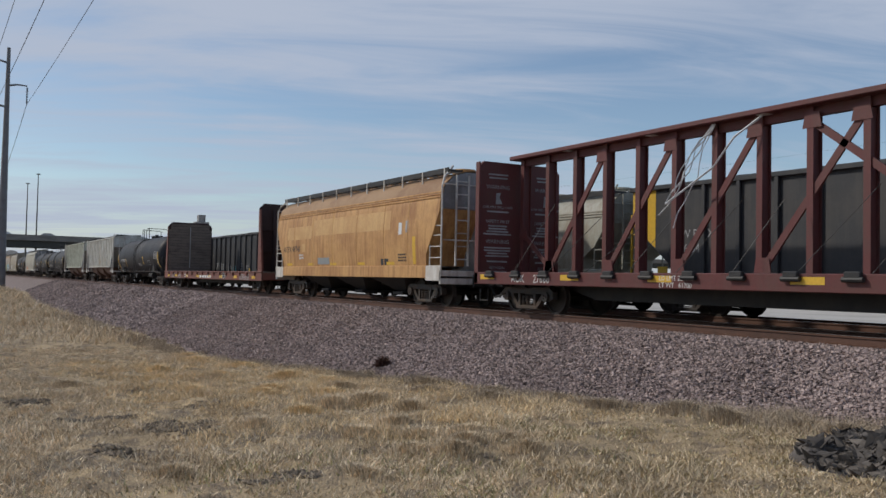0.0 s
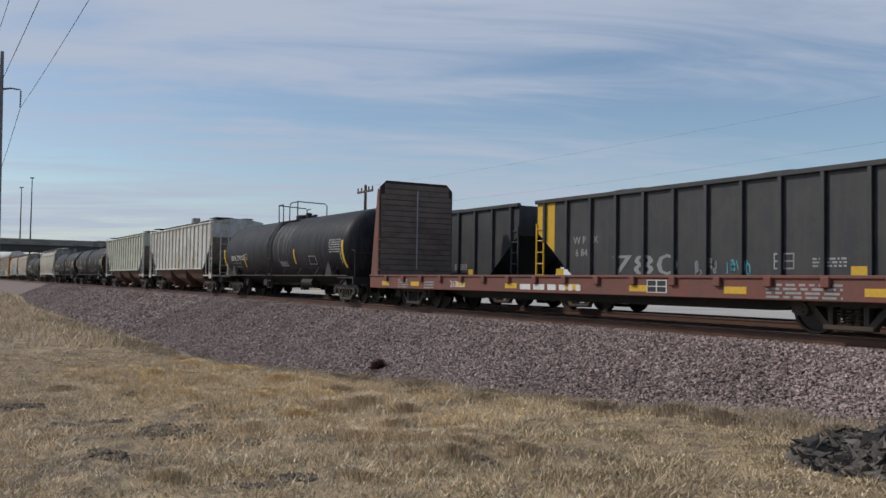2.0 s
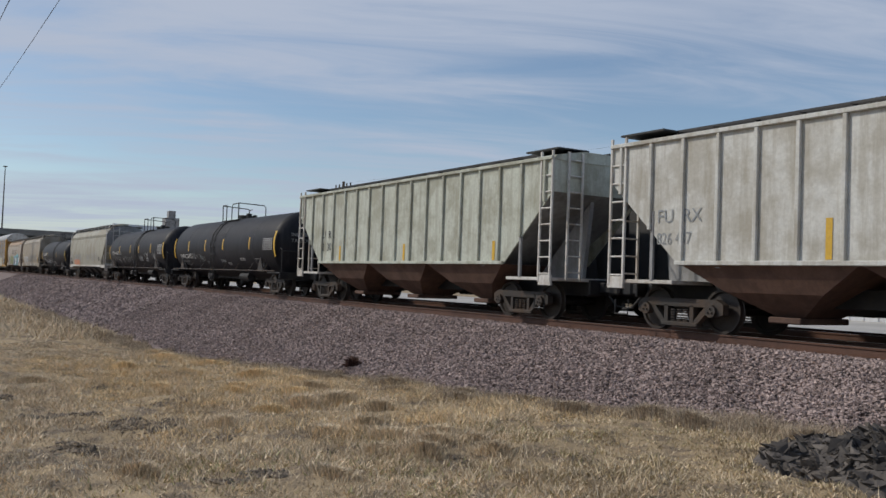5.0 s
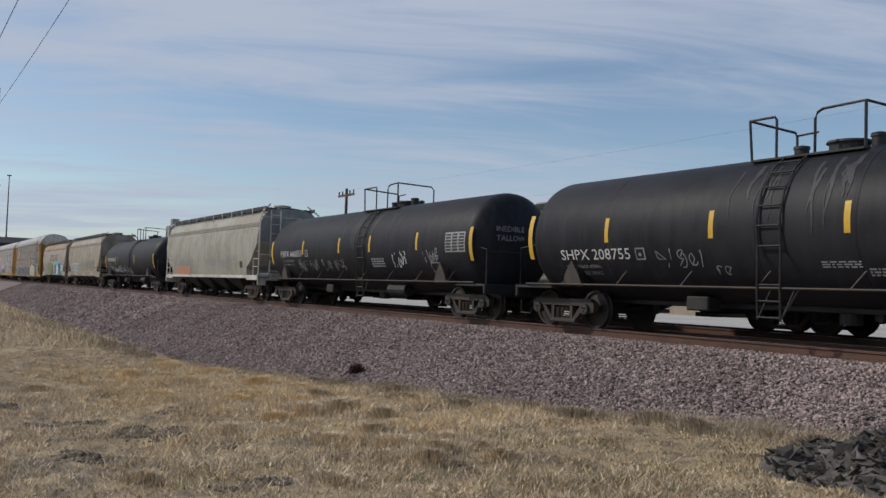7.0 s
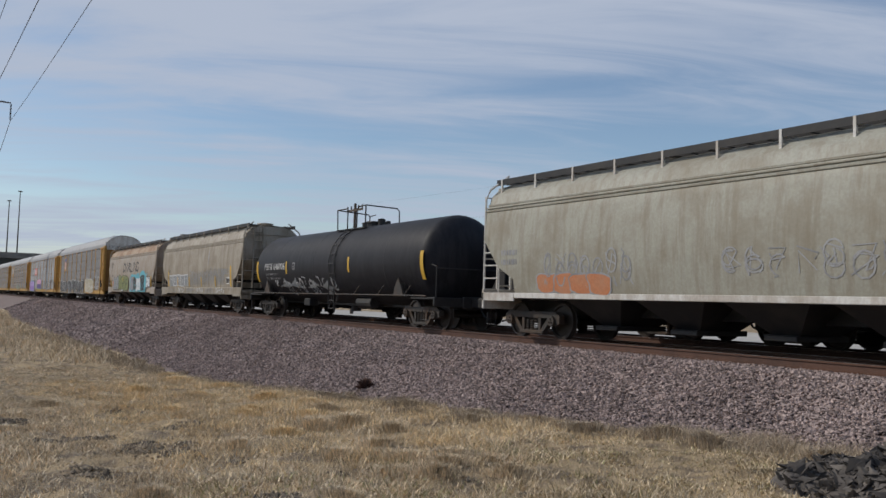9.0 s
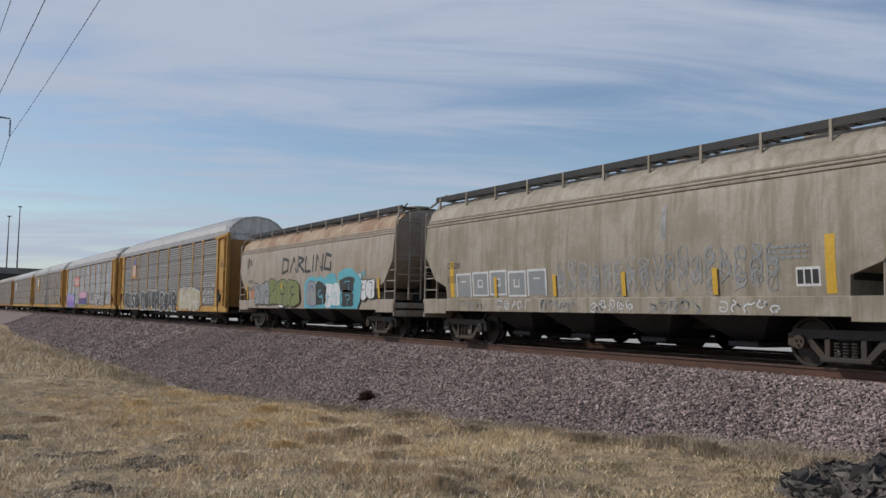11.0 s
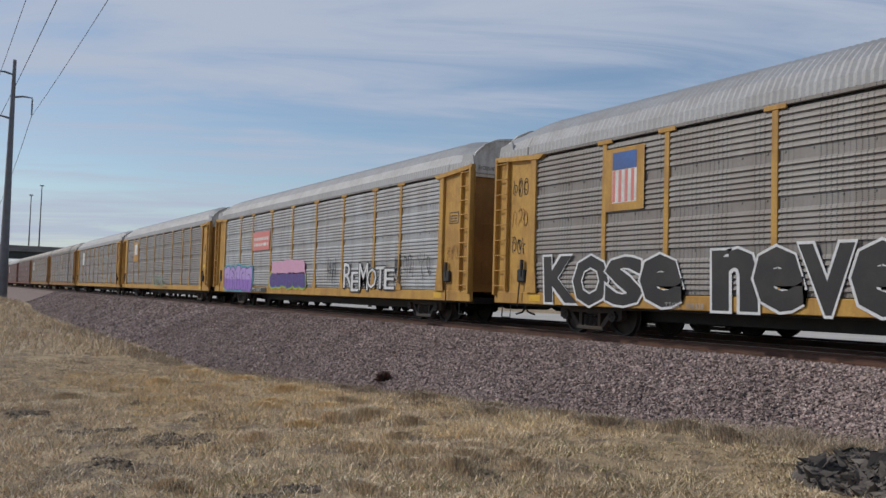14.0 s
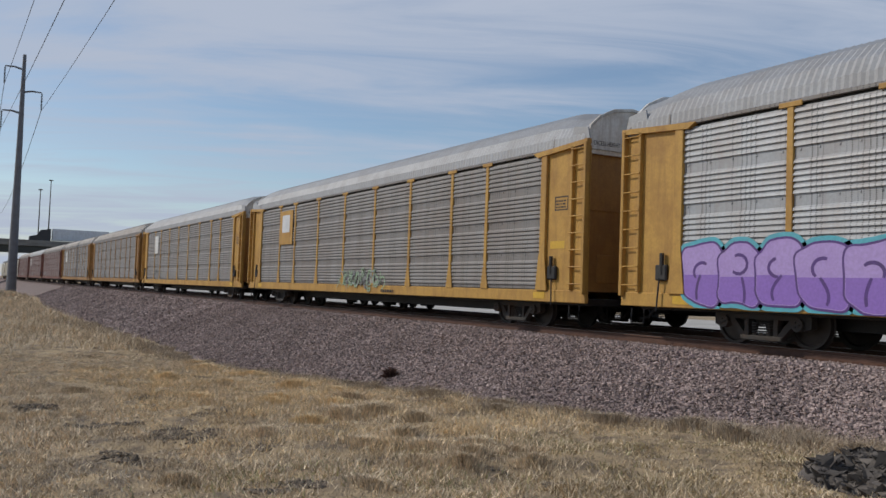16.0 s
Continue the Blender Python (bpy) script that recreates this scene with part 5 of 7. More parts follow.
        part("end_peak", Shape().prism([(-1.46, 4.40), (1.46, 4.40), (1.47, 4.86), (1.33, 5.12), (1.03, 5.39), (0.6, 5.59), (0, 5.67), (-0.6, 5.59), (-1.03, 5.39), (-1.33, 5.12), (-1.47, 4.86)], "x", *sorted((s * (half - 0.25), s * (half - 0.18)))), M["offwhite"], car, "pale grey end peak")
        part("roof_flap", Shape().prism([(s * 12.9, 4.66), (s * (half - 0.02), 4.74), (s * (half - 0.1), 5.02), (s * 13.0, 5.10)], "y", -1.50, -1.46), M["roof"], car)
        brake_hose(car, s * (half - 0.5) - 0.2)
        panel(car, "warning_plate", min(s * 11.5, s * 12.0), max(s * 11.5, s * 12.0), 0.76, 0.93, M["yellow"], flat_side(1.535), cuts=1, label="small yellow warning plate")
    me = letters("EXCESS HEIGHT CAR", 0.16, M["dark"])
    w = max(v.co.x for v in me.vertices)
    for v in me.vertices:
        v.co = (half - 0.172, -1.25 + v.co.x * 0.75, 4.62 + v.co.y)
    part("lettering", me, None, car)
    part("stencil_frame", Shape().box(12.3, 12.85, -1.504, -1.5005, 3.02, 3.05).box(12.3, 12.85, -1.504, -1.5005, 3.35, 3.38).box(12.3, 12.33, -1.504, -1.5005, 3.05, 3.35).box(12.82, 12.85, -1.504, -1.5005, 3.05, 3.35), M["dark"], car)
    bars(car, 12.36, 3.08, 0.4, 0.24, 3, M["dark"], flat_side(1.50), 3, lift=0.004)
    running_gear(car, half, inset=3.6, sill=False)
    return car


def rack_face(z):
    return 1.557


# ---------- coal hopper of the far train ----------
def coal_hopper(label, loaded=True, yellow_end=True):
    car = thing("coal_hopper", label, "coal car", "freight cars of the far train")
    L = 15.3
    half, zt = L / 2, 3.62
    poly = [(-half + 2.0, 1.08), (half - 2.0, 1.08), (half - 0.05, 2.6), (half - 0.05, zt), (-half + 0.05, zt), (-half + 0.05, 2.6)]
    for y in (-1.5, 1.46):
        part("body_side", Shape().prism(poly, "y", y, y + 0.04), M["coal"], car)
    if yellow_end:
        part("end_panel", Shape().prism([(-half + 0.05, 2.6), (-half + 1.0, 1.90), (-half + 1.0, zt), (-half + 0.05, zt)], "y", -1.508, -1.50), M["yellow"], car, "yellow painted end of the side")
    for k in range(13):
        x = -half + 0.5 + k * (L - 1.0) / 12
        e = half - abs(x)
        z0 = 1.08 if e > 2.0 else 1.08 + 1.52 * (1 - (e - 0.05) / 1.95)
        part("side_post", Shape().box(x - 0.06, x + 0.06, -1.60, -1.50, z0 + 0.02, zt, 0.012), M["coal"], car)
    each("top_chord", Shape().box(-half, half, -1.61, -1.46, zt - 0.05, zt + 0.08, 0.015).box(-half, half, 1.46, 1.61, zt - 0.05, zt + 0.08, 0.015), M["coal"], car)
    part("bottom_chord", Shape().box(-half + 2.0, half - 2.0, -1.60, -1.46, 1.0, 1.12, 0.015), M["coal"], car)
    for s in (-1, 1):
        part("end_wall", Shape().box(*sorted((s * (half - 0.05), s * (half - 0.1))), -1.46, 1.46, 2.55, zt), M["coal"], car)
        part("slope_sheet", Shape().prism([(s * (half - 0.05), 2.6), (s * (half - 0.13), 2.6), (s * (half - 3.4), 0.9), (s * (half - 3.3), 0.9)], "y", -1.46, 1.46), M["coal"], car)
        part("ladder", ladder(s * (half - 0.25), -1.54, 0.95, 2.9, 0.4), M["yellow"] if s < 0 and yellow_end else M["coal"], car)
        part("end_platform", Shape().box(*sorted((s * (half - 2.2), s * half)), -1.46, 1.46, 0.92, 1.0, 0.01), M["coal"], car)
    for k in range(3):
        xc = (k - 1) * 3.2
        part("discharge_bay", Shape().loft([[(xc - 1.5, -1.3, 1.05), (xc + 1.5, -1.3, 1.05), (xc + 1.5, 1.3, 1.05), (xc - 1.5, 1.3, 1.05)], [(xc - 0.4, -0.7, 0.40), (xc + 0.4, -0.7, 0.40), (xc + 0.4, 0.7, 0.40), (xc - 0.4, 0.7, 0.40)]]), M["black"], car)
    if loaded:
        xs, ys = np.linspace(-half + 0.1, half - 0.1, 50), np.linspace(-1.45, 1.45, 11)
        part("coal_load", sheet_of(list(xs), list(ys), lambda x, y: zt - 0.05 + 0.28 * max(0, 1 - (y / 1.5) ** 2) * ease(0, 2.5, half - abs(x)) * (1 + 0.3 * math.sin(x * 1.1)) + 0.04 * noise.noise(Vector((x * 3, y * 3, 0)))), M["coalload"], car)
    face = flat_side(1.50)
    panel(car, "reflector", -half + 1.1, -half + 1.5, 1.14, 1.36, M["yellow"], face, cuts=1)
    panel(car, "reflector", half - 3.4, half - 3.0, 1.14, 1.36, M["yellow"], face, cuts=1)
    lettering(car, "W P S X", -half + 2.0, 2.15, 0.34, M["dullwhite"], face)
    lettering(car, "6 84", -half + 2.1, 1.75, 0.34, M["dullwhite"], face)
    panel(car, "data_plate", half - 5.5, half - 4.9, 1.30, 1.70, M["dullwhite"], face, cuts=1)
    for k in range(4):
        panel(car, "data_cell", half - 5.46 + 0.28 * (k % 2), half - 5.22 + 0.28 * (k % 2), 1.34 + 0.18 * (k // 2), 1.48 + 0.18 * (k // 2), M["dark"], face, lift=0.008, cuts=1)
    bars(car, half - 4.4, 1.35, 0.9, 0.25, 3, M["dullwhite"], face, 9)
    running_gear(car, half)
    return car


# ---------- marks and spray paint ----------
def ribbon(pts, t):
    """One connected painted line of half width t along points (x, z)."""
    vs = []
    n = len(pts)
    for i, p in enumerate(pts):
        a, b = Vector(pts[max(i - 1, 0)]), Vector(pts[min(i + 1, n - 1)])
        d = b - a
        d = d.normalized() if d.length > 1e-6 else Vector((1, 0))
        w = t * (0.75 if i in (0, n - 1) else 1.0)
        vs += [(p[0] - d.y * w, p[1] + d.x * w, 0), (p[0] + d.y * w, p[1] - d.x * w, 0)]
    return Shape().add(vs, [(2 * i, 2 * i + 2, 2 * i + 3, 2 * i + 1) for i in range(n - 1)])


def spray(car, face, x, z, w, h, fill, line, seed, count=5, glow=None, name="graffiti", label="spray-painted letters", shade=None, edge=0.045, floor=0.70):
    """A piece of bulging letter forms, each overlapping the one before: halo, outline, body, shade and inner lines."""
    rnd = random.Random(seed)
    step = w / count

    def blob(cx, cz, rx, rz, grow, form, zmax=9.0):
        n = 40
        pts = []
        for i in range(n):
            a = 2 * math.pi * i / n
            c_, d = math.cos(a), math.sin(a)
            # two feet below, a shoulder above, a waist between
            q = 1 + 0.10 * math.sin(2 * a + form[0]) * form[3] + 0.07 * math.sin(3 * a + form[1]) + 0.035 * math.sin(5 * a + form[2])
            waist = 1 - 0.16 * form[3] * math.exp(-((d + 0.05) / 0.22) ** 2)
            zz = cz + rz * math.copysign(abs(d) ** 0.62, d) * q + grow * d
            pts.append((cx + rx * math.copysign(abs(c_) ** 0.62, c_) * q * waist + grow * c_ + 0.12 * rx * form[4] * d, max(floor, min(zz, zmax)), 0))
        return Shape().add(pts, [tuple(range(n))])

    def put(kind, s, m, up_):
        part(kind, lay(s.mesh(kind, M[m]), 0, 0, face, up_), None, car, label if kind == name else "")
    for k in range(count):
        cx, cz = x + step * (k + 0.5), z + h / 2 + rnd.uniform(-0.04, 0.04) * h
        rx, rz = step * rnd.uniform(0.52, 0.60), h * rnd.uniform(0.44, 0.5)
        form = (rnd.uniform(0, 6.28), rnd.uniform(0, 6.28), rnd.uniform(0, 6.28), rnd.uniform(0.4, 1.0), rnd.uniform(-1, 1))
        base = 0.005 + 0.0024 * k
        if glow:
            put("graffiti_halo", blob(cx, cz, rx, rz, 0.13, form), glow, 0.0030)
        put("graffiti_outline", blob(cx, cz, rx, rz, edge, form), line, base)
        put(name, blob(cx, cz, rx, rz, 0.0, form), fill, base + 0.0006)
        if shade:
            put("graffiti_shade", blob(cx, cz, rx * 0.98, rz * 0.98, 0.0, form, cz - 0.02 * h), shade, base + 0.0012)
        if h > 0.55:
            t = 0.026 * min(1.3, h)
            a0, turn = rnd.uniform(0, 6.28), rnd.choice((-4.4, -2.8, 2.8, 4.4))
            oz = cz + rnd.uniform(-0.1, 0.4) * rz
            curl = [(cx + 0.42 * rx * math.cos(a0 - turn * i / 9), oz + 0.30 * rz * math.sin(a0 - turn * i / 9)) for i in range(10)]
            put("graffiti_line", ribbon(curl, t), line, base + 0.0018)
            lean = rnd.uniform(-0.3, 0.3) * rx
            bend = rnd.uniform(-0.5, 0.5)
            leg = [(cx + lean + bend * rx * math.sin(2.2 * i / 7), cz - rz * (0.05 + 0.80 * i / 7)) for i in range(8)]
            put("graffiti_line", ribbon([(px, max(pz, floor + 0.04)) for px, pz in leg], t), line, base + 0.0018)


def tagging(car, face, x, z, w, h, material, seed, strokes=7, t=0.022):
    """A scrawled tag: each letter one quick stroke, partly curved."""
    rnd = random.Random(seed)
    cell = w / strokes
    for k in range(strokes):
        x0, zoff = x + k * cell, rnd.uniform(-0.08, 0.08) * h
        pts = [(x0 + rnd.uniform(0.0, 0.3) * cell, z + zoff + rnd.choice((0.05, 0.9)) * h)]
        for j in range(rnd.randint(2, 3)):
            if rnd.random() < 0.45:
                cx, cz, r0_, r1_ = x0 + 0.5 * cell, z + zoff + rnd.uniform(0.3, 0.7) * h, 0.36 * cell, rnd.uniform(0.2, 0.38) * h
                a0, turn = rnd.uniform(0, 6.28), rnd.choice((-1, 1)) * rnd.uniform(3.0, 5.2)
                pts += [(cx + r0_ * math.cos(a0 + turn * i / 8), cz + r1_ * math.sin(a0 + turn * i / 8)) for i in range(9)]
            else:
                pts.append((x0 + rnd.uniform(0.1, 1.0) * cell, z + zoff + rnd.uniform(0.0, 1.0) * h))
        part("graffiti_stroke", lay(ribbon(pts, t * 0.8).mesh("graffiti_stroke", M[material]), 0, 0, face, 0.0075 + 0.0004 * (k % 2)), None, car, "scrawled spray-paint stroke")


def outlined(car, text, x0, x1, z0, z1, fill, line, face, seed=1, edge=0.055, fat=0.045, swing=0.05):
    """A sprayed word of heavy letters that crowd one another, each with its painted edge."""
    rnd = random.Random(seed)
    cell = (x1 - x0) / len(text)
    for k, ch in enumerate(text):
        a, b = x0 + k * cell - 0.05 * cell, x0 + (k + 1) * cell + 0.05 * cell
        lo, hi = z0 + rnd.uniform(-swing, swing) * 0.6, z1 + rnd.uniform(-swing, swing)
        tilt = rnd.uniform(-0.10, 0.10)
        for name, grow, m, up_ in (("graffiti_outline", edge, line, 0.003 + 0.0010 * k), ("graffiti", 0.0, fill, 0.0036 + 0.0010 * k)):
            me = letters(ch, 1.0, M[m], fat + grow * 0.55)
            xs, ys = [v.co.x for v in me.vertices], [v.co.y for v in me.vertices]
            xa, xb, ya, yb = min(xs), max(xs), min(ys), max(ys)
            for v in me.vertices:
                q = (v.co.y - ya) / (yb - ya)
                v.co = (a - grow + (v.co.x - xa) / (xb - xa) * (b - a + 2 * grow) + tilt * (q - 0.5), lo - grow + q * (hi - lo + 2 * grow), 0)
            part(name, lay(me, 0, 0, face, up_), None, car, "heavy sprayed letter" if name == "graffiti" else "")


def drips(car, face, x0, x1, z0, z1, material, seed, count=18, name="spill_stain"):
    """Runs of spilled liquid down a curved side, wide above and narrow below."""
    rnd = random.Random(seed)
    for k in range(count):
        x, w = rnd.uniform(x0, x1), rnd.uniform(0.02, 0.075)
        top, foot = z1 - rnd.uniform(0, 0.25), z0 + rnd.uniform(0, 0.7) * (z1 - z0)
        vs = []
        for i in range(9):
            z = top + (foot - top) * i / 8
            ww = w * (1 - 0.75 * i / 8) * rnd.uniform(0.75, 1.2)
            xx = x + 0.03 * math.sin(i * 0.9 + k)
            vs += [(xx - ww, z, 0), (xx + ww, z, 0)]
        s = Shape().add(vs, [(2 * i, 2 * i + 1, 2 * i + 3, 2 * i + 2) for i in range(8)])
        part(name, lay(s.mesh(name, M[material]), 0, 0, face, 0.0075 + 0.00006 * k), None, car)


# ---------- near train, front to back ----------
CARS, FAR_CARS = [], []


def place(car, x):
    CARS.append((car, x))
    return car


place(centerbeam(), -10.04)

c, fc = covered_hopper("covered_hopper", "rust-streaked ochre yellow covered hopper with white ladders", 15.17, "ochre", "greyend", "ochre", roofmat="brownroof", slope_in=0.95, slope_top=3.0, topz=3.45, ribs=(-5.2, -3.1, -1.0, 1.3, 3.6, 5.4))
place(c, -31.04)
words(c, "ACFX 49740", -6.5, -4.45, 1.92, 2.18, M["dark"], fc)
for x in (-6.1, -3.6, -1.2, 1.4, 3.8):
    panel(c, "reflector", x, x + 0.6, 1.34, 1.44, M["yellow"], fc, cuts=2)
panel(c, "reflector", 5.75, 5.95, 1.35, 2.25, M["yellow"], fc)
panel(c, "reflector_base", 3.35, 3.95, 1.33, 1.55, M["dark"], fc, lift=0.003)
panel(c, "placard", 4.75, 4.98, 2.35, 2.75, M["spraywhite"], fc)
panel(c, "placard", 5.25, 5.45, 2.4, 2.8, M["dullwhite"], fc)
panel(c, "repaint_patch", -3.2, 4.1, 2.55, 3.20, M["ochre_new"], fc, lift=0.003)
panel(c, "repaint_patch", -6.0, -3.2, 2.45, 3.0, M["ochre_new"], fc, lift=0.003)
panel(c, "grey_patch", -2.5, -1.3, 1.38, 1.65, M["spraygrey"], fc, lift=0.003)
bars(c, -4.6, 1.62, 0.5, 0.25, 2, M["spraywhite"], fc, 4)
bars(c, 4.7, 1.45, 0.6, 0.3, 3, M["dark"], fc, 5)
panel(c, "stencil_box", -4.25, -3.9, 1.9, 2.25, M["ochre_new"], fc)

place(bulkhead_flat(), -50.75)

c, fc, body = tank_car("black tank car with grey spill stains and white lettering", shell="stained")
place(c, -71.26)
words(c, "IBPX 27010", -6.70, -4.66, 1.78, 2.04, M["white"], fc)
lettering(c, "LD LMT 187800LB  85185KG", -6.55, 1.60, 0.12, M["dullwhite"], fc, wide=0.9)
lettering(c, "LT WT   75200LB  34110KG", -6.55, 1.44, 0.12, M["dullwhite"], fc, wide=0.9)
stencil(c, -4.40, -4.10, 1.80, 2.10, "dullwhite", "tank", fc)
for x, z in ((-4.62, 1.45), (2.3, 1.55)):
    panel(c, "reflector", x, x + 0.14, z, z + 0.62, M["yellow"], fc)
for x in (7.52, -7.85):
    panel(c, "reflector", x - 0.09, x + 0.09, 1.35, 2.40, M["yellow"], fc)
bars(c, 6.23, 1.95, 1.15, 0.55, 6, M["dullwhite"], fc, 7)
panel(c, "placard_frame", 4.0, 4.75, 1.50, 1.85, M["dullwhite"], fc)
panel(c, "placard_centre", 4.03, 4.72, 1.53, 1.82, M["tank"], fc, lift=0.0065)
bars(c, 0.5, 1.45, 0.9, 0.25, 3, M["dullwhite"], fc, 9)
drips(c, fc, -0.2, 1.9, 1.5, 3.35, "spill", 5, 22)
drips(c, fc, -3.2, -0.9, 1.7, 3.45, "spilldark", 6, 14)
drips(c, fc, 1.8, 3.2, 2.2, 3.45, "spilldark", 7, 8)
for k in range(9):
    panel(c, "graffiti_stroke", 7.25 + 0.03 * (k % 3), 7.33 + 0.03 * (k % 2), 1.52 + 0.05 * k, 1.55 + 0.05 * k, M["spraywhite"], fc, lift=0.009, cuts=1)
c, fc = ribbed_hopper("pale grey ribbed covered hopper with rusty hopper bays", 16.0, "furx", 18)
place(c, -89.55)
lettering(c, "FU  RX", -6.55, 2.25, 0.40, M["spraygrey"], flat_side(1.468))
lettering(c, "826 437", -6.55, 1.80, 0.36, M["spraygrey"], flat_side(1.468), wide=0.8)
for x in (-2.6, 0.6, 3.6, 6.6):
    panel(c, "reflector", x, x + 0.13, 1.48, 2.2, M["yellow"], flat_side(1.468), cuts=1)
panel(c, "data_plate", 3.9, 4.35, 1.62, 1.98, M["spraygrey"], flat_side(1.468), cuts=1)
bars(c, 4.0, 2.1, 0.4, 0.4, 3, M["spraygrey"], flat_side(1.468), 4)

c, fc = ribbed_hopper("greenish grey ribbed covered hopper with rusty hopper bays", 15.9, "furx2", 17)
place(c, -107.5)
lettering(c, "FU  RX", -5.9, 2.3, 0.42, M["dark"], flat_side(1.468))
lettering(c, "82  30", -5.9, 1.85, 0.40, M["dark"], flat_side(1.468))
for x in (-4.2, 0.5, 5.4):
    panel(c, "reflector", x, x + 0.13, 1.48, 2.0, M["yellow"], flat_side(1.468), cuts=1)

c, fc, body = tank_car("clean black tank car with yellow reflector strips")
place(c, -125.96)
words(c, "SHPX 208755", -6.70, -4.35, 1.62, 1.86, M["white"], fc)
lettering(c, "LD LMT 187600LB  85093KG", -6.60, 1.43, 0.11, M["dullwhite"], fc, wide=0.9)
lettering(c, "LT WT   75400LB  34200KG", -6.60, 1.28, 0.11, M["dullwhite"], fc, wide=0.9)
stencil(c, -4.18, -3.90, 1.60, 1.86, "dullwhite", "tank", fc)
tagging(c, fc, -3.62, 1.42, 1.5, 0.42, "spraygrey", 21, 5, 0.016)
tagging(c, fc, -2.08, 1.27, 0.4, 0.22, "spraygrey", 24, 2, 0.014)
for x in (-5.05, -2.05, 0.88, 4.68):
    panel(c, "reflector", x - 0.06, x + 0.06, 2.0, 2.55, M["yellow"], fc)
for x in (-7.86, 7.80):
    panel(c, "reflector", x - 0.08, x + 0.08, 1.65, 2.75, M["yellow"], fc)
panel(c, "data_plate", 6.43, 7.55, 1.95, 2.45, M["dullwhite"], fc)
for k in range(6):
    for q in range(4):
        panel(c, "data_cell", 6.47 + 0.27 * q, 6.69 + 0.27 * q, 1.98 + 0.078 * k, 2.03 + 0.078 * k, M["dark"], fc, lift=0.007, cuts=1)
panel(c, "placard_frame", 5.2, 5.9, 1.25, 1.58, M["dullwhite"], fc)
panel(c, "placard_centre", 5.23, 5.87, 1.28, 1.55, M["tank"], fc, lift=0.007)
bars(c, 0.3, 1.42, 0.75, 0.13, 3, M["dullwhite"], fc, 5)
bars(c, 1.15, 1.28, 0.6, 0.15, 3, M["dullwhite"], fc, 15)
bars(c, 3.2, 1.5, 0.7, 0.14, 2, M["dullwhite"], fc, 6)
part("hazard_placard", lay(Shape().add([(6.45, 1.02, 0), (6.73, 1.30, 0), (6.45, 1.58, 0), (6.17, 1.30, 0)], [(0, 1, 2, 3)]).mesh("hazard_placard", M["coal"]), 0, 0, fc, 0.01), None, c, "grey diamond placard holder")
drips(c, fc, -1.9, 0.9, 2.0, 3.45, "spilldark", 8, 16)


def head_words(car, half, words, z):
    """Lettering on the front head of a tank."""
    for k, (w, size) in enumerate(words):
        me = letters(w, size, M["dullwhite"])
        for v in me.vertices:
            y, zz = -0.85 + v.co.x, z - 0.26 * k + v.co.y
            q = min(1, math.hypot(y, zz - 2.19) / 1.49)
            v.co = (half - 0.25 - 0.70 * (1 - math.sqrt(max(0, 1 - q * q))) + 0.012, y, zz)
        part("lettering", me, None, car)


head_words(c, 8.5, (("INEDIBLE", 0.22), ("TALLOW", 0.22)), 2.55)

c, fc, body = tank_car("black tank car with white tags and yellow reflector strips", lad_x=0.90, r0=-0.48, r1=2.0)
place(c, -144.36)
words(c, "PBFX 646051", -6.65, -4.48, 1.92, 2.17, M["white"], fc)
lettering(c, "LD LMT 188200LB  85366KG", -6.5, 1.72, 0.11, M["dullwhite"], fc, wide=0.9)
lettering(c, "LT WT   74800LB  33929KG", -6.5, 1.57, 0.11, M["dullwhite"], fc, wide=0.9)
stencil(c, -4.1, -3.82, 1.92, 2.18, "dullwhite", "tank", fc)
for x in (-4.32, -0.95, 1.52, 4.74):
    panel(c, "reflector", x - 0.06, x + 0.06, 2.0, 2.55, M["yellow"], fc)
for x in (-7.68, 7.78):
    panel(c, "reflector", x - 0.08, x + 0.08, 1.65, 2.60, M["yellow"], fc)
panel(c, "data_plate", 6.43, 7.50, 1.90, 2.48, M["dullwhite"], fc)
for k in range(6):
    for q in range(3):
        panel(c, "data_cell", 6.47 + 0.35 * q, 6.75 + 0.35 * q, 1.94 + 0.088 * k, 2.00 + 0.088 * k, M["dark"], fc, lift=0.007, cuts=1)
tagging(c, fc, 3.1, 1.45, 0.9, 0.55, "spraywhite", 31, 5)
tagging(c, fc, 5.1, 1.60, 0.9, 0.40, "dullwhite", 32, 5)
for k in range(4):
    tagging(c, fc, -4.9 + 1.15 * k, 1.38, 0.9, 0.42, "dullwhite", 33 + k, 5, 0.013)
panel(c, "placard_frame", 5.45, 5.95, 1.32, 1.62, M["dullwhite"], fc)
panel(c, "placard_centre", 5.48, 5.92, 1.35, 1.59, M["tank"], fc, lift=0.0085)
bars(c, 1.6, 1.5, 0.9, 0.32, 4, M["dullwhite"], fc, 12)
drips(c, fc, -0.4, 0.6, 1.9, 3.4, "spilldark", 9, 8)
drips(c, fc, 1.4, 3.6, 2.3, 3.45, "spilldark", 10, 8)
head_words(c, 8.5, (("INEDIBLE", 0.22), ("TALLOW", 0.22)), 2.50)

c, fc = covered_hopper("covered_hopper", "olive grey covered hopper with faded orange graffiti", 16.0, "olive", "greyend", "offwhite", topz=3.40, slope_in=1.5, slope_top=2.6, sillz=(1.02, 1.16), walk_h=0.30, bays=4, bulge=0.14)
place(c, -161.7)
for i in range(2):
    tagging(c, fc, -5.2, 1.3, 3.2, 0.85, "dullwhite", 105 + i, 7, 0.026)
spray(c, fc, -5.4, 1.15, 2.6, 0.5, "sprayorange", "dullwhite", 6, 4)
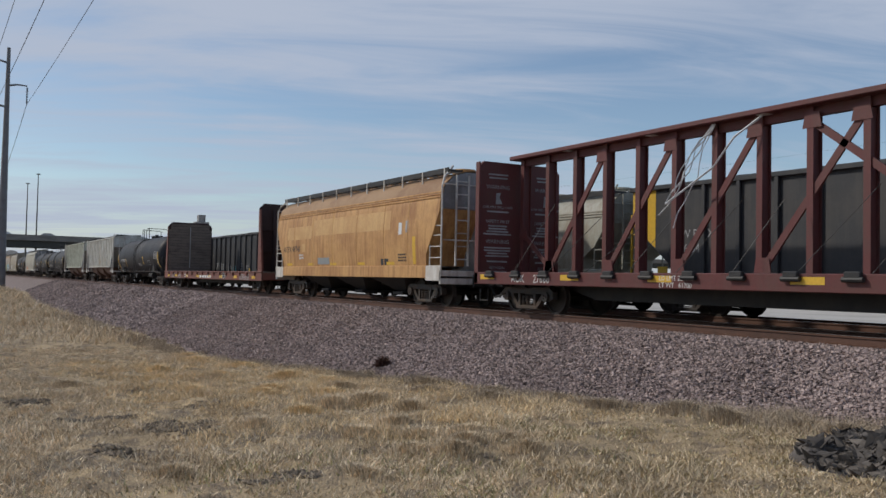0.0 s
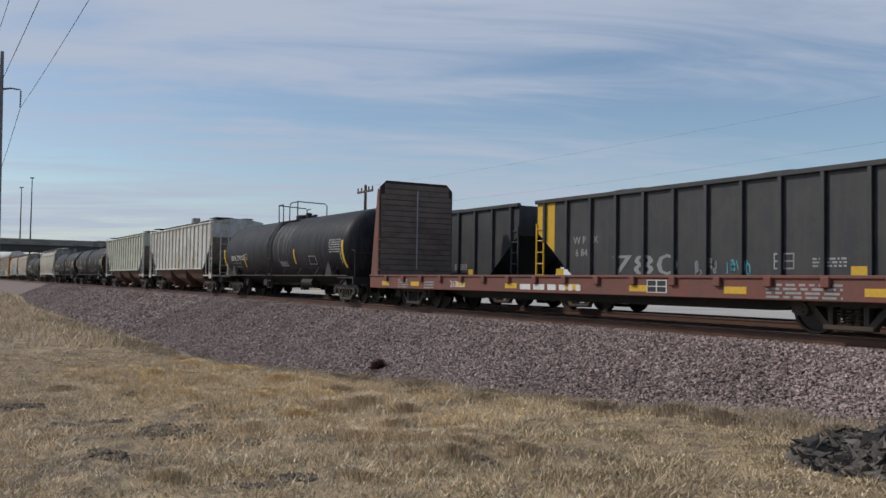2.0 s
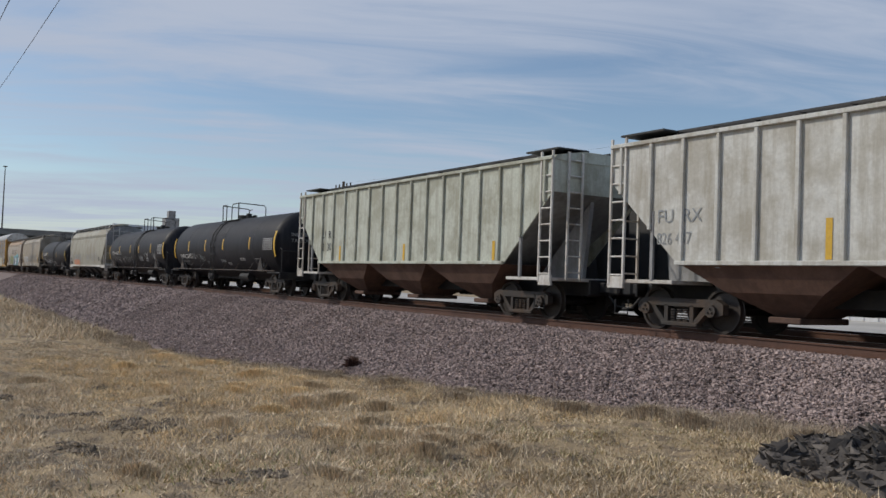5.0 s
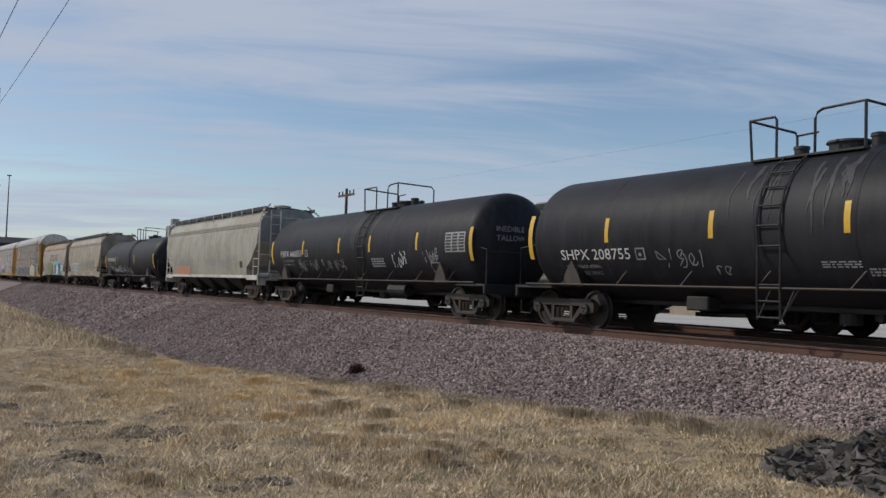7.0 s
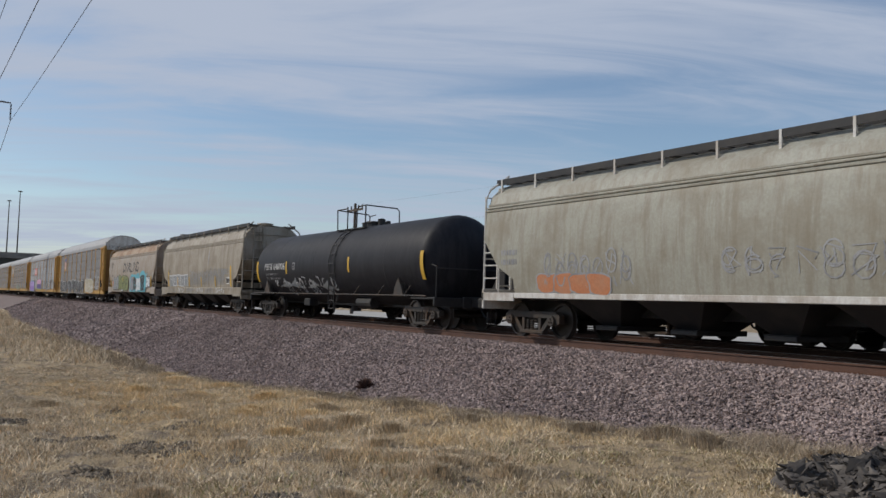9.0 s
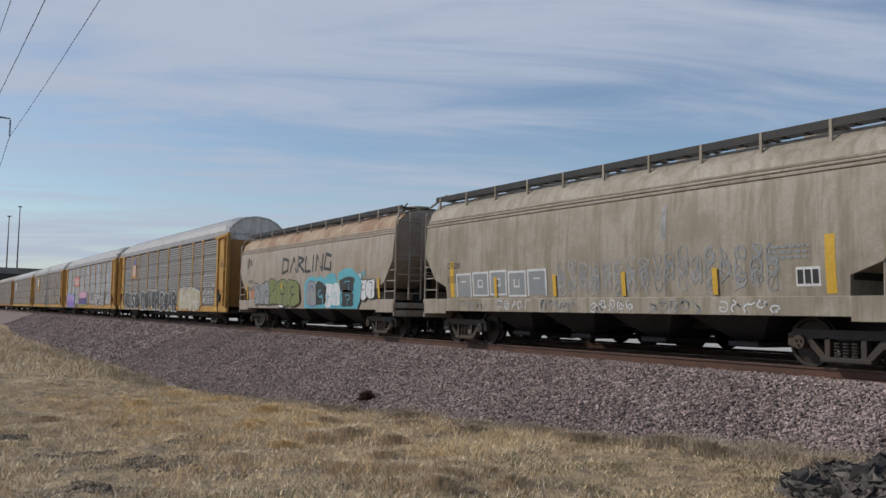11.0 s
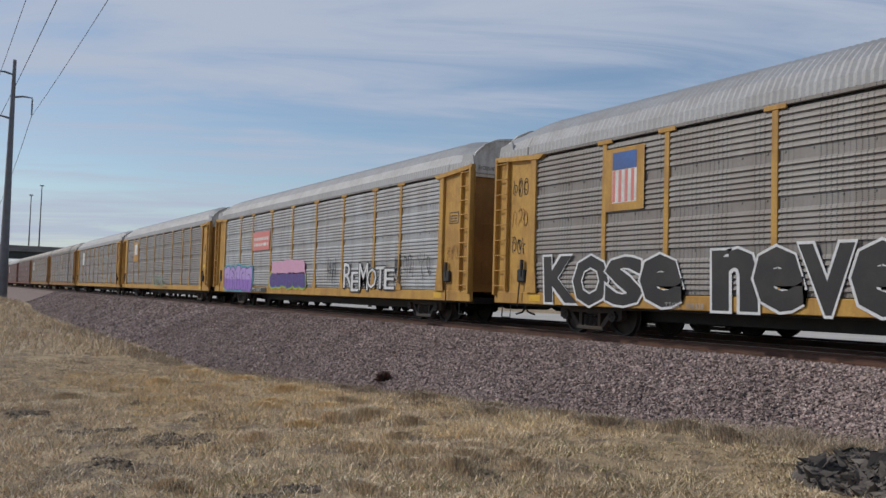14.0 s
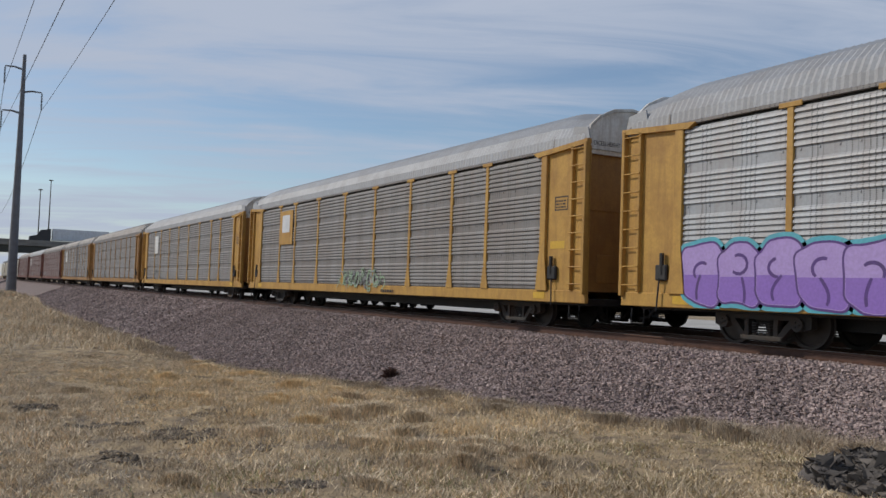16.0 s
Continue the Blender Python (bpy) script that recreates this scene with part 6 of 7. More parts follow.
for i in range(2):
    tagging(c, fc, 0.4, 1.5, 5.0, 0.6, "dullwhite", 107 + i, 9, 0.022)
bars(c, -7.0, 1.9, 0.7, 0.5, 2, M["dullwhite"], fc, 3)
panel(c, "data_plate", 5.6, 6.0, 1.5, 1.8, M["dark"], fc)

c, fc, body = tank_car("black tank car with silver arrow graffiti", lad_x=0.90, r0=-0.48, r1=2.0)
place(c, -180.86)
words(c, "PBFX 646006", -6.57, -4.10, 2.05, 2.33, M["white"], fc)
lettering(c, "LD LMT 188400LB  85455KG", -6.45, 1.82, 0.13, M["dullwhite"], fc, wide=0.9)
lettering(c, "LT WT   74600LB  33840KG NEW", -6.45, 1.64, 0.13, M["dullwhite"], fc, wide=0.9)
for x in (-7.55, 7.70):
    panel(c, "reflector", x - 0.1, x + 0.1, 1.55, 2.45, M["yellow"], fc)
for x in (-3.92, 2.3):
    panel(c, "reflector", x - 0.065, x + 0.065, 1.85, 2.4, M["yellow"], fc)
stencil(c, -3.22, -2.95, 2.04, 2.32, "dullwhite", "tank", fc)
tagging(c, fc, -5.5, 1.35, 0.35, 0.28, "spraywhite", 41, 2, 0.02)


def arrow(car, face, x, z, w, h, flip, material):
    """A long sprayed arrow with a barbed head and a notched tail."""
    pts = [(0.0, 0.35), (0.55, 0.62), (0.50, 0.95), (1.0, 0.55), (0.52, 0.0), (0.58, 0.38)]
    s = Shape().add([(x + (px if flip > 0 else 1 - px) * w, z + pz * h, 0) for px, pz in pts], [(0, 1, 5), (1, 2, 3), (1, 3, 5), (5, 3, 4)])
    part("graffiti", lay(s.mesh("graffiti", M[material]), 0, 0, face, 0.007), None, car, "silver sprayed arrow")


for x, z, w, h, flip in ((-5.3, 1.12, 1.7, 0.55, 1), (-3.75, 1.00, 1.5, 0.75, -1), (-2.2, 1.05, 1.4, 0.62, 1), (-0.6, 1.0, 1.6, 0.6, -1)):
    arrow(c, fc, x, z, w, h, flip, "spraygrey")
for k in range(4):
    tagging(c, fc, -4.6 + 1.4 * k, 1.02, 1.3, 0.75, "spraywhite", 43 + k, 3, 0.022)

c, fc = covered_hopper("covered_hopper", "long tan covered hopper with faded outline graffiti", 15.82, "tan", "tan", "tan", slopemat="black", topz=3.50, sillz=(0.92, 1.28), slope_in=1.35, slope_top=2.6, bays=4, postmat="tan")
place(c, -198.5)
lettering(c, "CRDX", -6.45, 2.15, 0.26, M["dark"], fc)
lettering(c, "13279", -6.45, 1.75, 0.26, M["dark"], fc)
for x in (-4.0, -1.45, 1.0, 3.6):
    panel(c, "reflector", x, x + 0.13, 1.32, 1.85, M["yellow"], fc, lift=0.03)
for s in (-1, 1):
    panel(c, "reflector", s * 6.2 - 0.1, s * 6.2 + 0.1, 1.32, 2.35, M["yellow"], fc)
for k in range(5):
    xa, za = -5.95 + k * 0.86, 1.32 + 0.02 * (k % 3)
    for a, b, lo, hi in ((0, 0.80, 0, 0.05), (0, 0.80, 0.62, 0.68), (0, 0.06, 0, 0.68), (0.74, 0.80, 0, 0.66), (0.26, 0.52, 0.24, 0.29), (0.26, 0.52, 0.42, 0.46), (0.26, 0.31, 0.24, 0.46), (0.48, 0.52, 0.24, 0.46)):
        if (k + int(lo * 50)) % 4 or hi > 0.6:
            panel(c, "graffiti_stroke", xa + a, xa + b, za + lo, za + hi, M["spraywhite"], fc, lift=0.012, cuts=2)
    panel(c, "graffiti", xa + 0.03, xa + 0.78, za + 0.02, za + 0.65, M["spraygrey"], fc, lift=0.006, cuts=4, label="square outlined spray-paint letter")
for i in range(5):
    tagging(c, fc, -1.3, 1.3 + 0.12 * i, 3.2, 0.42, "spraygrey" if i % 2 else "dullwhite", 157 + i, 8, 0.02)
for i in range(4):
    tagging(c, fc, 1.9, 1.35 + 0.15 * i, 3.3, 0.5, "spraygrey" if i % 2 else "dullwhite", 258 + i, 9, 0.02)
panel(c, "data_plate", 5.5, 6.0, 1.45, 1.80, M["white"], fc)
for k in range(3):
    panel(c, "data_cell", 5.53 + 0.155 * k, 5.65 + 0.155 * k, 1.5, 1.75, M["dark"], fc, lift=0.0075)
bars(c, 5.0, 1.95, 0.8, 0.3, 3, M["spraygrey"], fc, 6)
panel(c, "faded_mark", 2.2, 2.35, 2.5, 3.2, M["dullwhite"], fc)
for k in range(6):
    tagging(c, flat_side(1.49), -5.8 + 1.9 * k, 0.95, 1.5, 0.28, "spraywhite" if k % 2 else "spraygrey", 350 + k, 5, 0.02)

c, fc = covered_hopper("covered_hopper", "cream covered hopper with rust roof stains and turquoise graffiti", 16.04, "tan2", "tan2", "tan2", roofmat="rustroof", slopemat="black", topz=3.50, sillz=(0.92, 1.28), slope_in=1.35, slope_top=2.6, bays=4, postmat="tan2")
place(c, -216.34)
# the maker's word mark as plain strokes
mark = Shape()
x0, z0, h = -2.2, 2.42, 0.62
for k, limbs in enumerate(((((0, 0), (0, 1)), ((0, 1), (0.5, 0.85)), ((0.5, 0.85), (0.5, 0.15)), ((0.5, 0.15), (0, 0))), (((0, 0), (0.3, 1)), ((0.3, 1), (0.6, 0))),
                            (((0, 0), (0, 1)), ((0, 1), (0.5, 0.8)), ((0.5, 0.8), (0.1, 0.5)), ((0.1, 0.5), (0.55, 0))), (((0, 1), (0, 0)), ((0, 0), (0.45, 0))), (((0.1, 0), (0.1, 1)),),
                            (((0, 0), (0, 1)), ((0, 1), (0.5, 0)), ((0.5, 0), (0.5, 1))), (((0.5, 0.85), (0.1, 1)), ((0.1, 1), (0.0, 0.1)), ((0, 0.1), (0.5, 0)), ((0.5, 0), (0.5, 0.45))))):
    ox = x0 + (0, 0.86, 1.75, 2.55, 3.2, 3.65, 4.45)[k]
    for (ax, az), (bx_, bz) in limbs:
        p, q = Vector((ox + ax * 1.22, z0 + az * h)), Vector((ox + bx_ * 1.22, z0 + bz * h))
        d = (q - p).normalized()
        nn = Vector((-d.y, d.x)) * 0.06
        mark.add([(*(p + nn - d * 0.03), 0), (*(q + nn + d * 0.03), 0), (*(q - nn + d * 0.03), 0), (*(p - nn - d * 0.03), 0)], [(0, 1, 2, 3)])
part("company_mark", lay(mark.mesh("company_mark", M["dark"]), 0, 0, fc, 0.006), None, c, "dark grey stroke-shaped company mark")
lettering(c, "NDYX", -6.6, 2.05, 0.24, M["dark"], fc)
lettering(c, "516339", -6.65, 1.72, 0.24, M["dark"], fc)
gf = flat_side(1.531)
spray(c, gf, -5.7, 1.05, 1.9, 1.0, "spraygrey", "sprayblack", 61, 3, floor=0.95)
spray(c, gf, -4.0, 1.0, 3.7, 1.15, "spraygreen", "dark", 62, 3, edge=0.035, floor=0.95)
spray(c, gf, -2.7, 1.0, 0.95, 1.1, "spraywhite", "dark", 63, 1)
spray(c, gf, 0.45, 0.93, 4.95, 1.22, "cyan", "cyan", 64, 5, edge=0.10, floor=0.95)
spray(c, gf, 3.75, 1.5, 1.4, 0.82, "cyan", "cyan", 164, 1, edge=0.10, floor=0.95)
sf = flat_side(1.547)
spray(c, sf, 0.62, 1.02, 0.95, 0.98, "spraygrey", "violet", 65, 1, edge=0.03, floor=0.97)
spray(c, sf, 1.55, 1.05, 0.95, 1.0, "sprayblack", "cyan", 66, 1, edge=0.03, floor=0.97)
spray(c, sf, 2.45, 0.98, 1.35, 0.92, "spraywhite", "cyan", 68, 2, edge=0.03, floor=0.97)
spray(c, sf, 3.95, 0.97, 1.05, 0.65, "sprayblack", "cyan", 69, 1, edge=0.03, floor=0.97)
spray(c, sf, 3.85, 1.52, 1.15, 0.62, "sprayblack", "cyan", 71, 1, edge=0.03, floor=0.97)
panel(c, "graffiti", 5.05, 5.55, 1.30, 2.18, M["spraywhite"], fc, lift=0.012, label="white sprayed block")
spray(c, gf, 5.45, 1.3, 1.15, 0.72, "spraywhite", "sprayblack", 67, 2, edge=0.035)
tagging(c, fc, 4.9, 1.95, 1.0, 0.35, "cyan", 68, 5)
tagging(c, fc, -7.0, 2.5, 0.7, 0.8, "dark", 69, 4)
spray(c, fc, -6.3, 1.3, 1.3, 0.5, "sprayorange", "spraygrey", 70, 2)
for x in (-6.85, -2.3, 1.5, 3.6, 6.85):
    panel(c, "reflector", x, x + 0.14, 1.32, 2.0, M["yellow"], fc, lift=0.03)

RACKS = [("galvdark", "rackyellow", "roof"), ("galv", "rackyellow", "roof"), ("galvdark", "rackyellow", "roof"), ("galvdark", "rackyellow", "roof"),
         ("galvdark", "rackend", "galvdark"), ("galvdark", "rackend", "galvdark"), ("redpanel", "redbrown", "galvdark"), ("redpanel", "redbrown", "roof"), ("redpanel", "redbrown", "galvdark")]
rf = rack_face
for k, (tone, yel, rm) in enumerate(RACKS):
    label = ("yellow auto rack with dull corrugated panels and white outline graffiti", "yellow auto rack with bright panels and purple graffiti",
             "yellow auto rack with dull panels and a faded green tag", "yellow auto rack with bright corrugated panels")[k] if k < 4 else \
        ("dusty auto rack with rust-red posts" if yel == "redbrown" else "dusty yellow auto rack with dull panels")
    c = auto_rack(label, tone, yel, rm)
    place(c, -239.9 - 28.6 * k)
    if k == 0:
        outlined(c, "KOSe", -11.25, -6.55, 0.72, 1.86, "sprayblack", "spraywhite", rf, 2)
        outlined(c, "neVeR", -5.65, -0.50, 0.72, 1.92, "sprayblack", "spraywhite", rf, 3)
        outlined(c, "DeAR", -0.15, 3.85, 0.68, 1.86, "sprayblack", "spraywhite", rf, 4)
        spray(c, rf, 4.45, 0.78, 4.4, 1.22, "fadedcream", "spraywhite", 172, 6, label="faded cream sprayed letters", edge=0.035)
        lettering(c, "TTGX   988338", -7.0, 0.72, 0.17, M["dullwhite"], rf, lift=0.011)
        for i in range(3):
            tagging(c, rf, 9.4, 1.1 + 0.42 * i, 2.2, 0.32, "spraywhite", 74 + i, 7)
        panel(c, "sign_board", -9.0, -7.7, 2.9, 4.35, M["rackyellow"], rf, cuts=1, label="yellow sign board")
        panel(c, "shield_sign", -8.75, -7.95, 3.85, 4.25, M["sprayblue"], rf, lift=0.008, cuts=1)
        for i in range(4):
            panel(c, "shield_stripe", -8.75 + 0.21 * i, -8.65 + 0.21 * i, 3.1, 3.83, M["pink"], rf, lift=0.008, cuts=1)
        panel(c, "shield_ground", -8.76, -7.94, 3.08, 3.84, M["white"], rf, lift=0.006, cuts=1)
        for i in range(4):
            tagging(c, flat_side(1.50), -12.9, 1.15 + 0.8 * i, 0.75, 0.55, "dark" if i % 2 else "rackend", 77 + i, 3, 0.016)
    elif k == 1:
        spray(c, rf, -11.62, 0.74, 4.75, 1.34, "lavender", "violet", 81, 5, glow="cyan", shade="purple")
        spray(c, rf, -4.1, 1.02, 4.5, 0.62, "violet", "sprayblue", 82, 6, glow="spraylime")
        spray(c, rf, -3.8, 1.55, 4.1, 0.60, "spraypink", "spraypink", 83, 6)
        outlined(c, "REMOTE", 4.5, 8.75, 0.95, 1.82, "spraywhite", "sprayblack", rf, 6, edge=0.05, fat=0.0, swing=0.2)
        tagging(c, rf, 2.8, 1.1, 1.0, 1.1, "sprayblack", 84, 4, 0.02)
        tagging(c, rf, 8.7, 1.1, 0.5, 1.2, "sprayblack", 85, 4, 0.02)
        tagging(c, rf, 9.4, 1.3, 1.9, 0.9, "sprayblack", 86, 6, 0.02)
        panel(c, "sign_panel", -6.9, -4.4, 2.75, 3.65, M["pink"], rf, cuts=1, label="faded red sign panel")
        bars(c, -6.7, 2.95, 2.1, 0.55, 2, M["white"], rf, 3)
        panel(c, "number_board", -6.9, -4.6, 0.74, 0.94, M["dark"], rf, lift=0.005, cuts=1)
        lettering(c, "ETTX  703257", -6.8, 0.77, 0.2, M["white"], rf, lift=0.008, wide=1.2)
        tagging(c, flat_side(1.50), 12.2, 1.9, 0.8, 0.5, "rackend", 87, 4, 0.014)
    elif k == 2:
        panel(c, "sign_board", -9.0, -7.3, 2.75, 4.3, M["rackyellow"], rf, cuts=1, label="yellow sign board")
        panel(c, "faded_shield", -8.7, -7.7, 3.3, 4.1, M["spraywhite"], rf, lift=0.008, cuts=1)
        for i in range(3):
            tagging(c, rf, -1.9 + 0.3 * i, 0.85, 3.9, 0.75, ("palegreen", "dullwhite", "palegreen")[i], 91 + i, 7, 0.04)
        panel(c, "warning_label", 12.15, 12.75, 2.05, 2.24, M["yellow"], flat_side(1.50), cuts=1, label="bright yellow warning label")
        bars(c, 2.2, 0.76, 1.0, 0.16, 1, M["dark"], rf, 3)
    else:
        for i in range(2):
            tagging(c, rf, -9 + 3 * (k % 3), 1.0, 2.6, 0.8, "dullwhite" if i else "spraygrey", 95 + k + 10 * i, 5, 0.03)
        if k % 2:
            panel(c, "sign_board", -9.0, -7.8, 2.9, 4.2, M["white"], rf, cuts=1)
for k in range(4):
    c, fc = covered_hopper("covered_hopper", "dusty grey-green covered hopper", 16.0, "olive", "greyend", "olive")
    place(c, -239.6 - 28.6 * len(RACKS) + 4 - 18 * k)

# ---------- far train on the second track ----------
FAR_V, FAR_X0 = 22.2, -12.15
half_far = 7.65
black_src = coal_hopper("charcoal black ribbed coal hopper with a yellow end", True, True)
plain_src = coal_hopper("charcoal black ribbed coal hopper", True, False)
beige_src, fb = covered_hopper("covered_hopper", "beige covered hopper with dark print", 15.3, "olive", "olive", "olive", topz=2.95, walk_h=0.25, group="freight cars of the far train", postmat="olive")
lettering(beige_src, "Y P", -6.0, 2.2, 0.5, M["dark"], fb)
bars(beige_src, -6.0, 1.6, 1.0, 0.4, 2, M["dark"], fb, 3)
used = set()
for k in range(26):
    kind = {1: "beige", 4: "plain", 9: "beige", 10: "beige", 11: "beige"}.get(k, "black" if k % 3 == 0 else "plain")
    src = {"black": black_src, "plain": plain_src, "beige": beige_src}[kind]
    if kind in used:
        ob = copy_thing(src, Matrix.Identity(4))
        WHEELS += [o for o in ob.children_recursive if o.name.startswith("wheelset")]
    else:
        ob = src
        used.add(kind)
    FAR_CARS.append((ob, FAR_X0 - 16.3 * k))
    if k == 3:
        words(ob, "780", -half_far + 3.9, -half_far + 6.6, 1.15, 1.75, M["spraygrey"], flat_side(1.50), name="graffiti", label="faded blue-grey sprayed figures")
        tagging(ob, flat_side(1.50), -half_far + 7.2, 1.15, 0.8, 0.5, "spraygrey", 14, 5)
        tagging(ob, flat_side(1.50), -half_far + 8.3, 1.15, 0.8, 0.45, "cyan", 15, 5)


# ---------- beyond the tracks ----------
yard = Shape()
yard.box(-260, 60, 25.5, 46, -0.9, -0.50)
single("yard_pavement", yard, M["concrete"], "pale dusty concrete yard beyond the tracks", "pavement", kind="structure")


def shed(x, y, w, d, h, ridge):
    b = thing("metal_shed", "long white metal shed with ribbed siding", "building")
    part("wall", Shape().box(x - w / 2, x + w / 2, y, y + d, -1.0, h), M["shed"], b)
    part("roof", Shape().prism([(y - 0.4, h), (y + d + 0.4, h), (y + d / 2, h + ridge)], "x", x - w / 2 - 0.4, x + w / 2 + 0.4), M["shed"], b)
    n = int(w / 0.9)
    rib = Shape().box(-0.05, 0.05, -0.05, 0.0, -0.9, h - 0.05).mesh("siding_rib", M["shed"])
    for k in range(n):
        r = part("siding_rib", rib, None, b)
        r.location = (x - w / 2 + 0.45 + k * 0.9, y, 0)
    return b


shed(-22, 48, 34, 18, 4.2, 1.2)
shed(-136, 66, 30, 22, 5.6, 3.6)


def utility_pole(x, y, h):
    p = thing("utility_pole", "wooden utility pole with crossarm and transformers", "utility pole")
    part("pole", Shape().tube([(x, y, -1.2), (x, y, h * 0.5), (x, y, h)], 0.19, 10, 0.13), M["poletimber"], p)
    part("crossarm", Shape().box(x - 1.7, x + 1.7, y - 0.1, y + 0.02, h - 0.75, h - 0.55), M["poletimber"], p)
    for dx in (-1.6, -0.8, 0.8, 1.6):
        part("insulator", Shape().tube([(x + dx, y - 0.04, h - 0.55), (x + dx, y - 0.04, h - 0.22)], 0.07, 8), M["steel"], p)
    for dx in (-0.55, 0.55):
        part("transformer", Shape().tube([(x + dx, y - 0.3, h - 3.6), (x + dx, y - 0.3, h - 2.5)], 0.3, 14), M["greyend"], p)
    return p


UP = (math.sin(radians(64.8)), math.cos(radians(64.8)))
utility_pole(-UP[0] * 84, UP[1] * 84, 0.86 + 0.1095 * 84)

# steel transmission pole and its wires
PX, PY = -120 * math.sin(radians(86.77)), 120 * math.cos(radians(86.77))
pole = thing("transmission_pole", "tall dark steel transmission pole with three davit arms", "power pole")
part("shaft", Shape().tube([(PX, PY, -1.9), (PX, PY, 8), (PX, PY, 18), (PX, PY, 28.4)], 0.60, 12, 0.20), M["polesteel"], pole, smooth=True)
ARMS = ((-1, 2.1, 26.6), (1, 2.2, 23.8), (-1, 2.2, 21.1))
for s, reach, z in ARMS:
    y1 = PY + (s * reach if s > 0 else s * reach)
    part("davit_arm", Shape().tube([(PX, PY, z - 0.1), (PX, PY + s * reach * 0.5, z + 0.15), (PX, PY + s * reach, z + 0.1)], 0.14, 8, 0.08), M["polesteel"], pole)
    ins = Shape()
    for i in range(10):
        ins.tube([(PX, PY + s * reach, z - 0.1 - 0.2 * i), (PX, PY + s * reach, z - 0.2 - 0.2 * i)], 0.11, 8)
    part("insulator", ins.tube([(PX, PY + s * reach, z), (PX, PY + s * reach, z - 2.2)], 0.04, 6), M["black"], pole)


def wire(a, b, sag, r):
    pts = []
    for i in range(25):
        t = i / 24
        p = Vector(a).lerp(Vector(b), t)
        p.z -= sag * 4 * t * (1 - t)
        pts.append(p)
    single("power_line", Shape().tube(pts, r, 4), M["wire"], "sagging overhead power line", "power line", "overhead power lines")


for (s, reach, z), side in zip(ARMS, (0.6, -0.4, 1.6)):
    a = (PX, PY + s * reach, z - 2.2)
    wire(a, (100, PY + s * reach + side, z - 2.0), 2.2, 0.025)
    wire(a, (PX - 220, PY + s * reach + 4, z - 2), 4.0, 0.035)
utility_pole(45, 42, 13.5)
for dz, dy in ((-0.2, 0.0), (-2.4, 0.2)):
    wire((-UP[0] * 84 + 1.6, UP[1] * 84 - 0.04, 0.86 + 0.1095 * 84 + dz), (45 - 1.6, 41.96, 13.5 + dz), 1.4, 0.0035)

# ---------- overpass ----------
BX = -250
over = thing("overpass", "concrete road overpass on dark girders and piers", "bridge", kind="structure")
part("deck", Shape().box(BX - 7, BX + 7, -150, 330, 8.6, 9.3, 0.05), M["oldconcrete"], over)
for x in (BX - 7, BX + 6.7):
    part("parapet", Shape().box(x, x + 0.3, -150, 330, 9.3, 10.1, 0.04), M["oldconcrete"], over)
for k in range(6):
    part("girder", Shape().box(BX - 6 + k * 2.3, BX - 5.5 + k * 2.3, -150, 330, 7.0, 8.6), M["girder"], over)
for y in (-120, -60, -14, 32, 78, 124, 170, 216, 262, 308):
    part("pier_cap", Shape().box(BX - 6.5, BX + 6.5, y - 0.8, y + 0.8, 6.0, 7.0, 0.05), M["oldconcrete"], over)
    for x in (BX - 4.5, BX, BX + 4.5):
        part("pier", Shape().tube([(x, y, -3), (x, y, 6.0)], 0.6, 12), M["oldconcrete"], over)
for az, h, d in ((84.95, 0.1010, 262), (85.5, 0.0905, 268)):
    x, y = -d * math.sin(radians(az)), d * math.cos(radians(az))
    lamp = thing("light_mast", "slender grey highway light mast", "street lamp", "highway light masts")
    part("mast", Shape().tube([(x, y, -2), (x, y, 0.86 + h * d)], 0.26, 8, 0.10), M["steel"], lamp)
    part("lamp_head", Shape().box(x - 0.4, x + 0.4, y - 0.5, y + 0.5, 0.86 + h * d - 0.1, 0.86 + h * d + 0.15, 0.03), M["steel"], lamp)


def semi_truck():
    t = thing("semi_truck", "dark semi truck with a plain white trailer", "truck")
    part("trailer", Shape().box(-14.5, -0.8, -1.3, 1.3, 1.1, 4.1, 0.05), M["shed"], t, "plain white box trailer")
    part("cab", Shape().prism([(-0.4, 0.7), (4.6, 0.7), (4.6, 1.9), (2.9, 2.3), (2.0, 3.6), (-0.4, 4.0)], "y", -1.25, 1.25), M["truckdark"], t)
    part("window", Shape().prism([(1.2, 2.2), (2.5, 2.2), (1.9, 3.2), (1.2, 3.2)], "y", -1.262, -1.252), M["glass"], t)
    for x in (-13.5, -12.2, -0.2, 1.0, 3.8):
        part("wheel", Shape().tube([(x, -1.3, 0.52), (x, 1.3, 0.52)], 0.52, 16), M["truckdark"], t)
    return t


def car_small(label, paint):
    t = thing("passenger_car", label, "car")
    part("body", Shape().prism([(-2.3, 0.3), (2.3, 0.3), (2.3, 0.8), (1.2, 0.95), (0.5, 1.45), (-1.3, 1.48), (-2.2, 0.98)], "y", -0.9, 0.9), M[paint], t)
    part("window", Shape().prism([(-1.6, 0.98), (1.0, 0.98), (0.45, 1.38), (-1.25, 1.40)], "y", -0.908, -0.902), M["glass"], t)
    for x in (-1.4, 1.4):
        part("wheel", Shape().tube([(x, -0.92, 0.32), (x, 0.92, 0.32)], 0.32, 14), M["truckdark"], t)
    return t


ROAD = []
ROAD.append((semi_truck(), [(0, -90), (4.0, 30.0), (13.0, 300.0), (16, 320.0)]))
ROAD.append((car_small("white car on the overpass", "shed"), [(0, 14), (16, -146)]))
ROAD.append((car_small("pale car on the overpass", "galv"), [(0, 24), (16, -146)]))


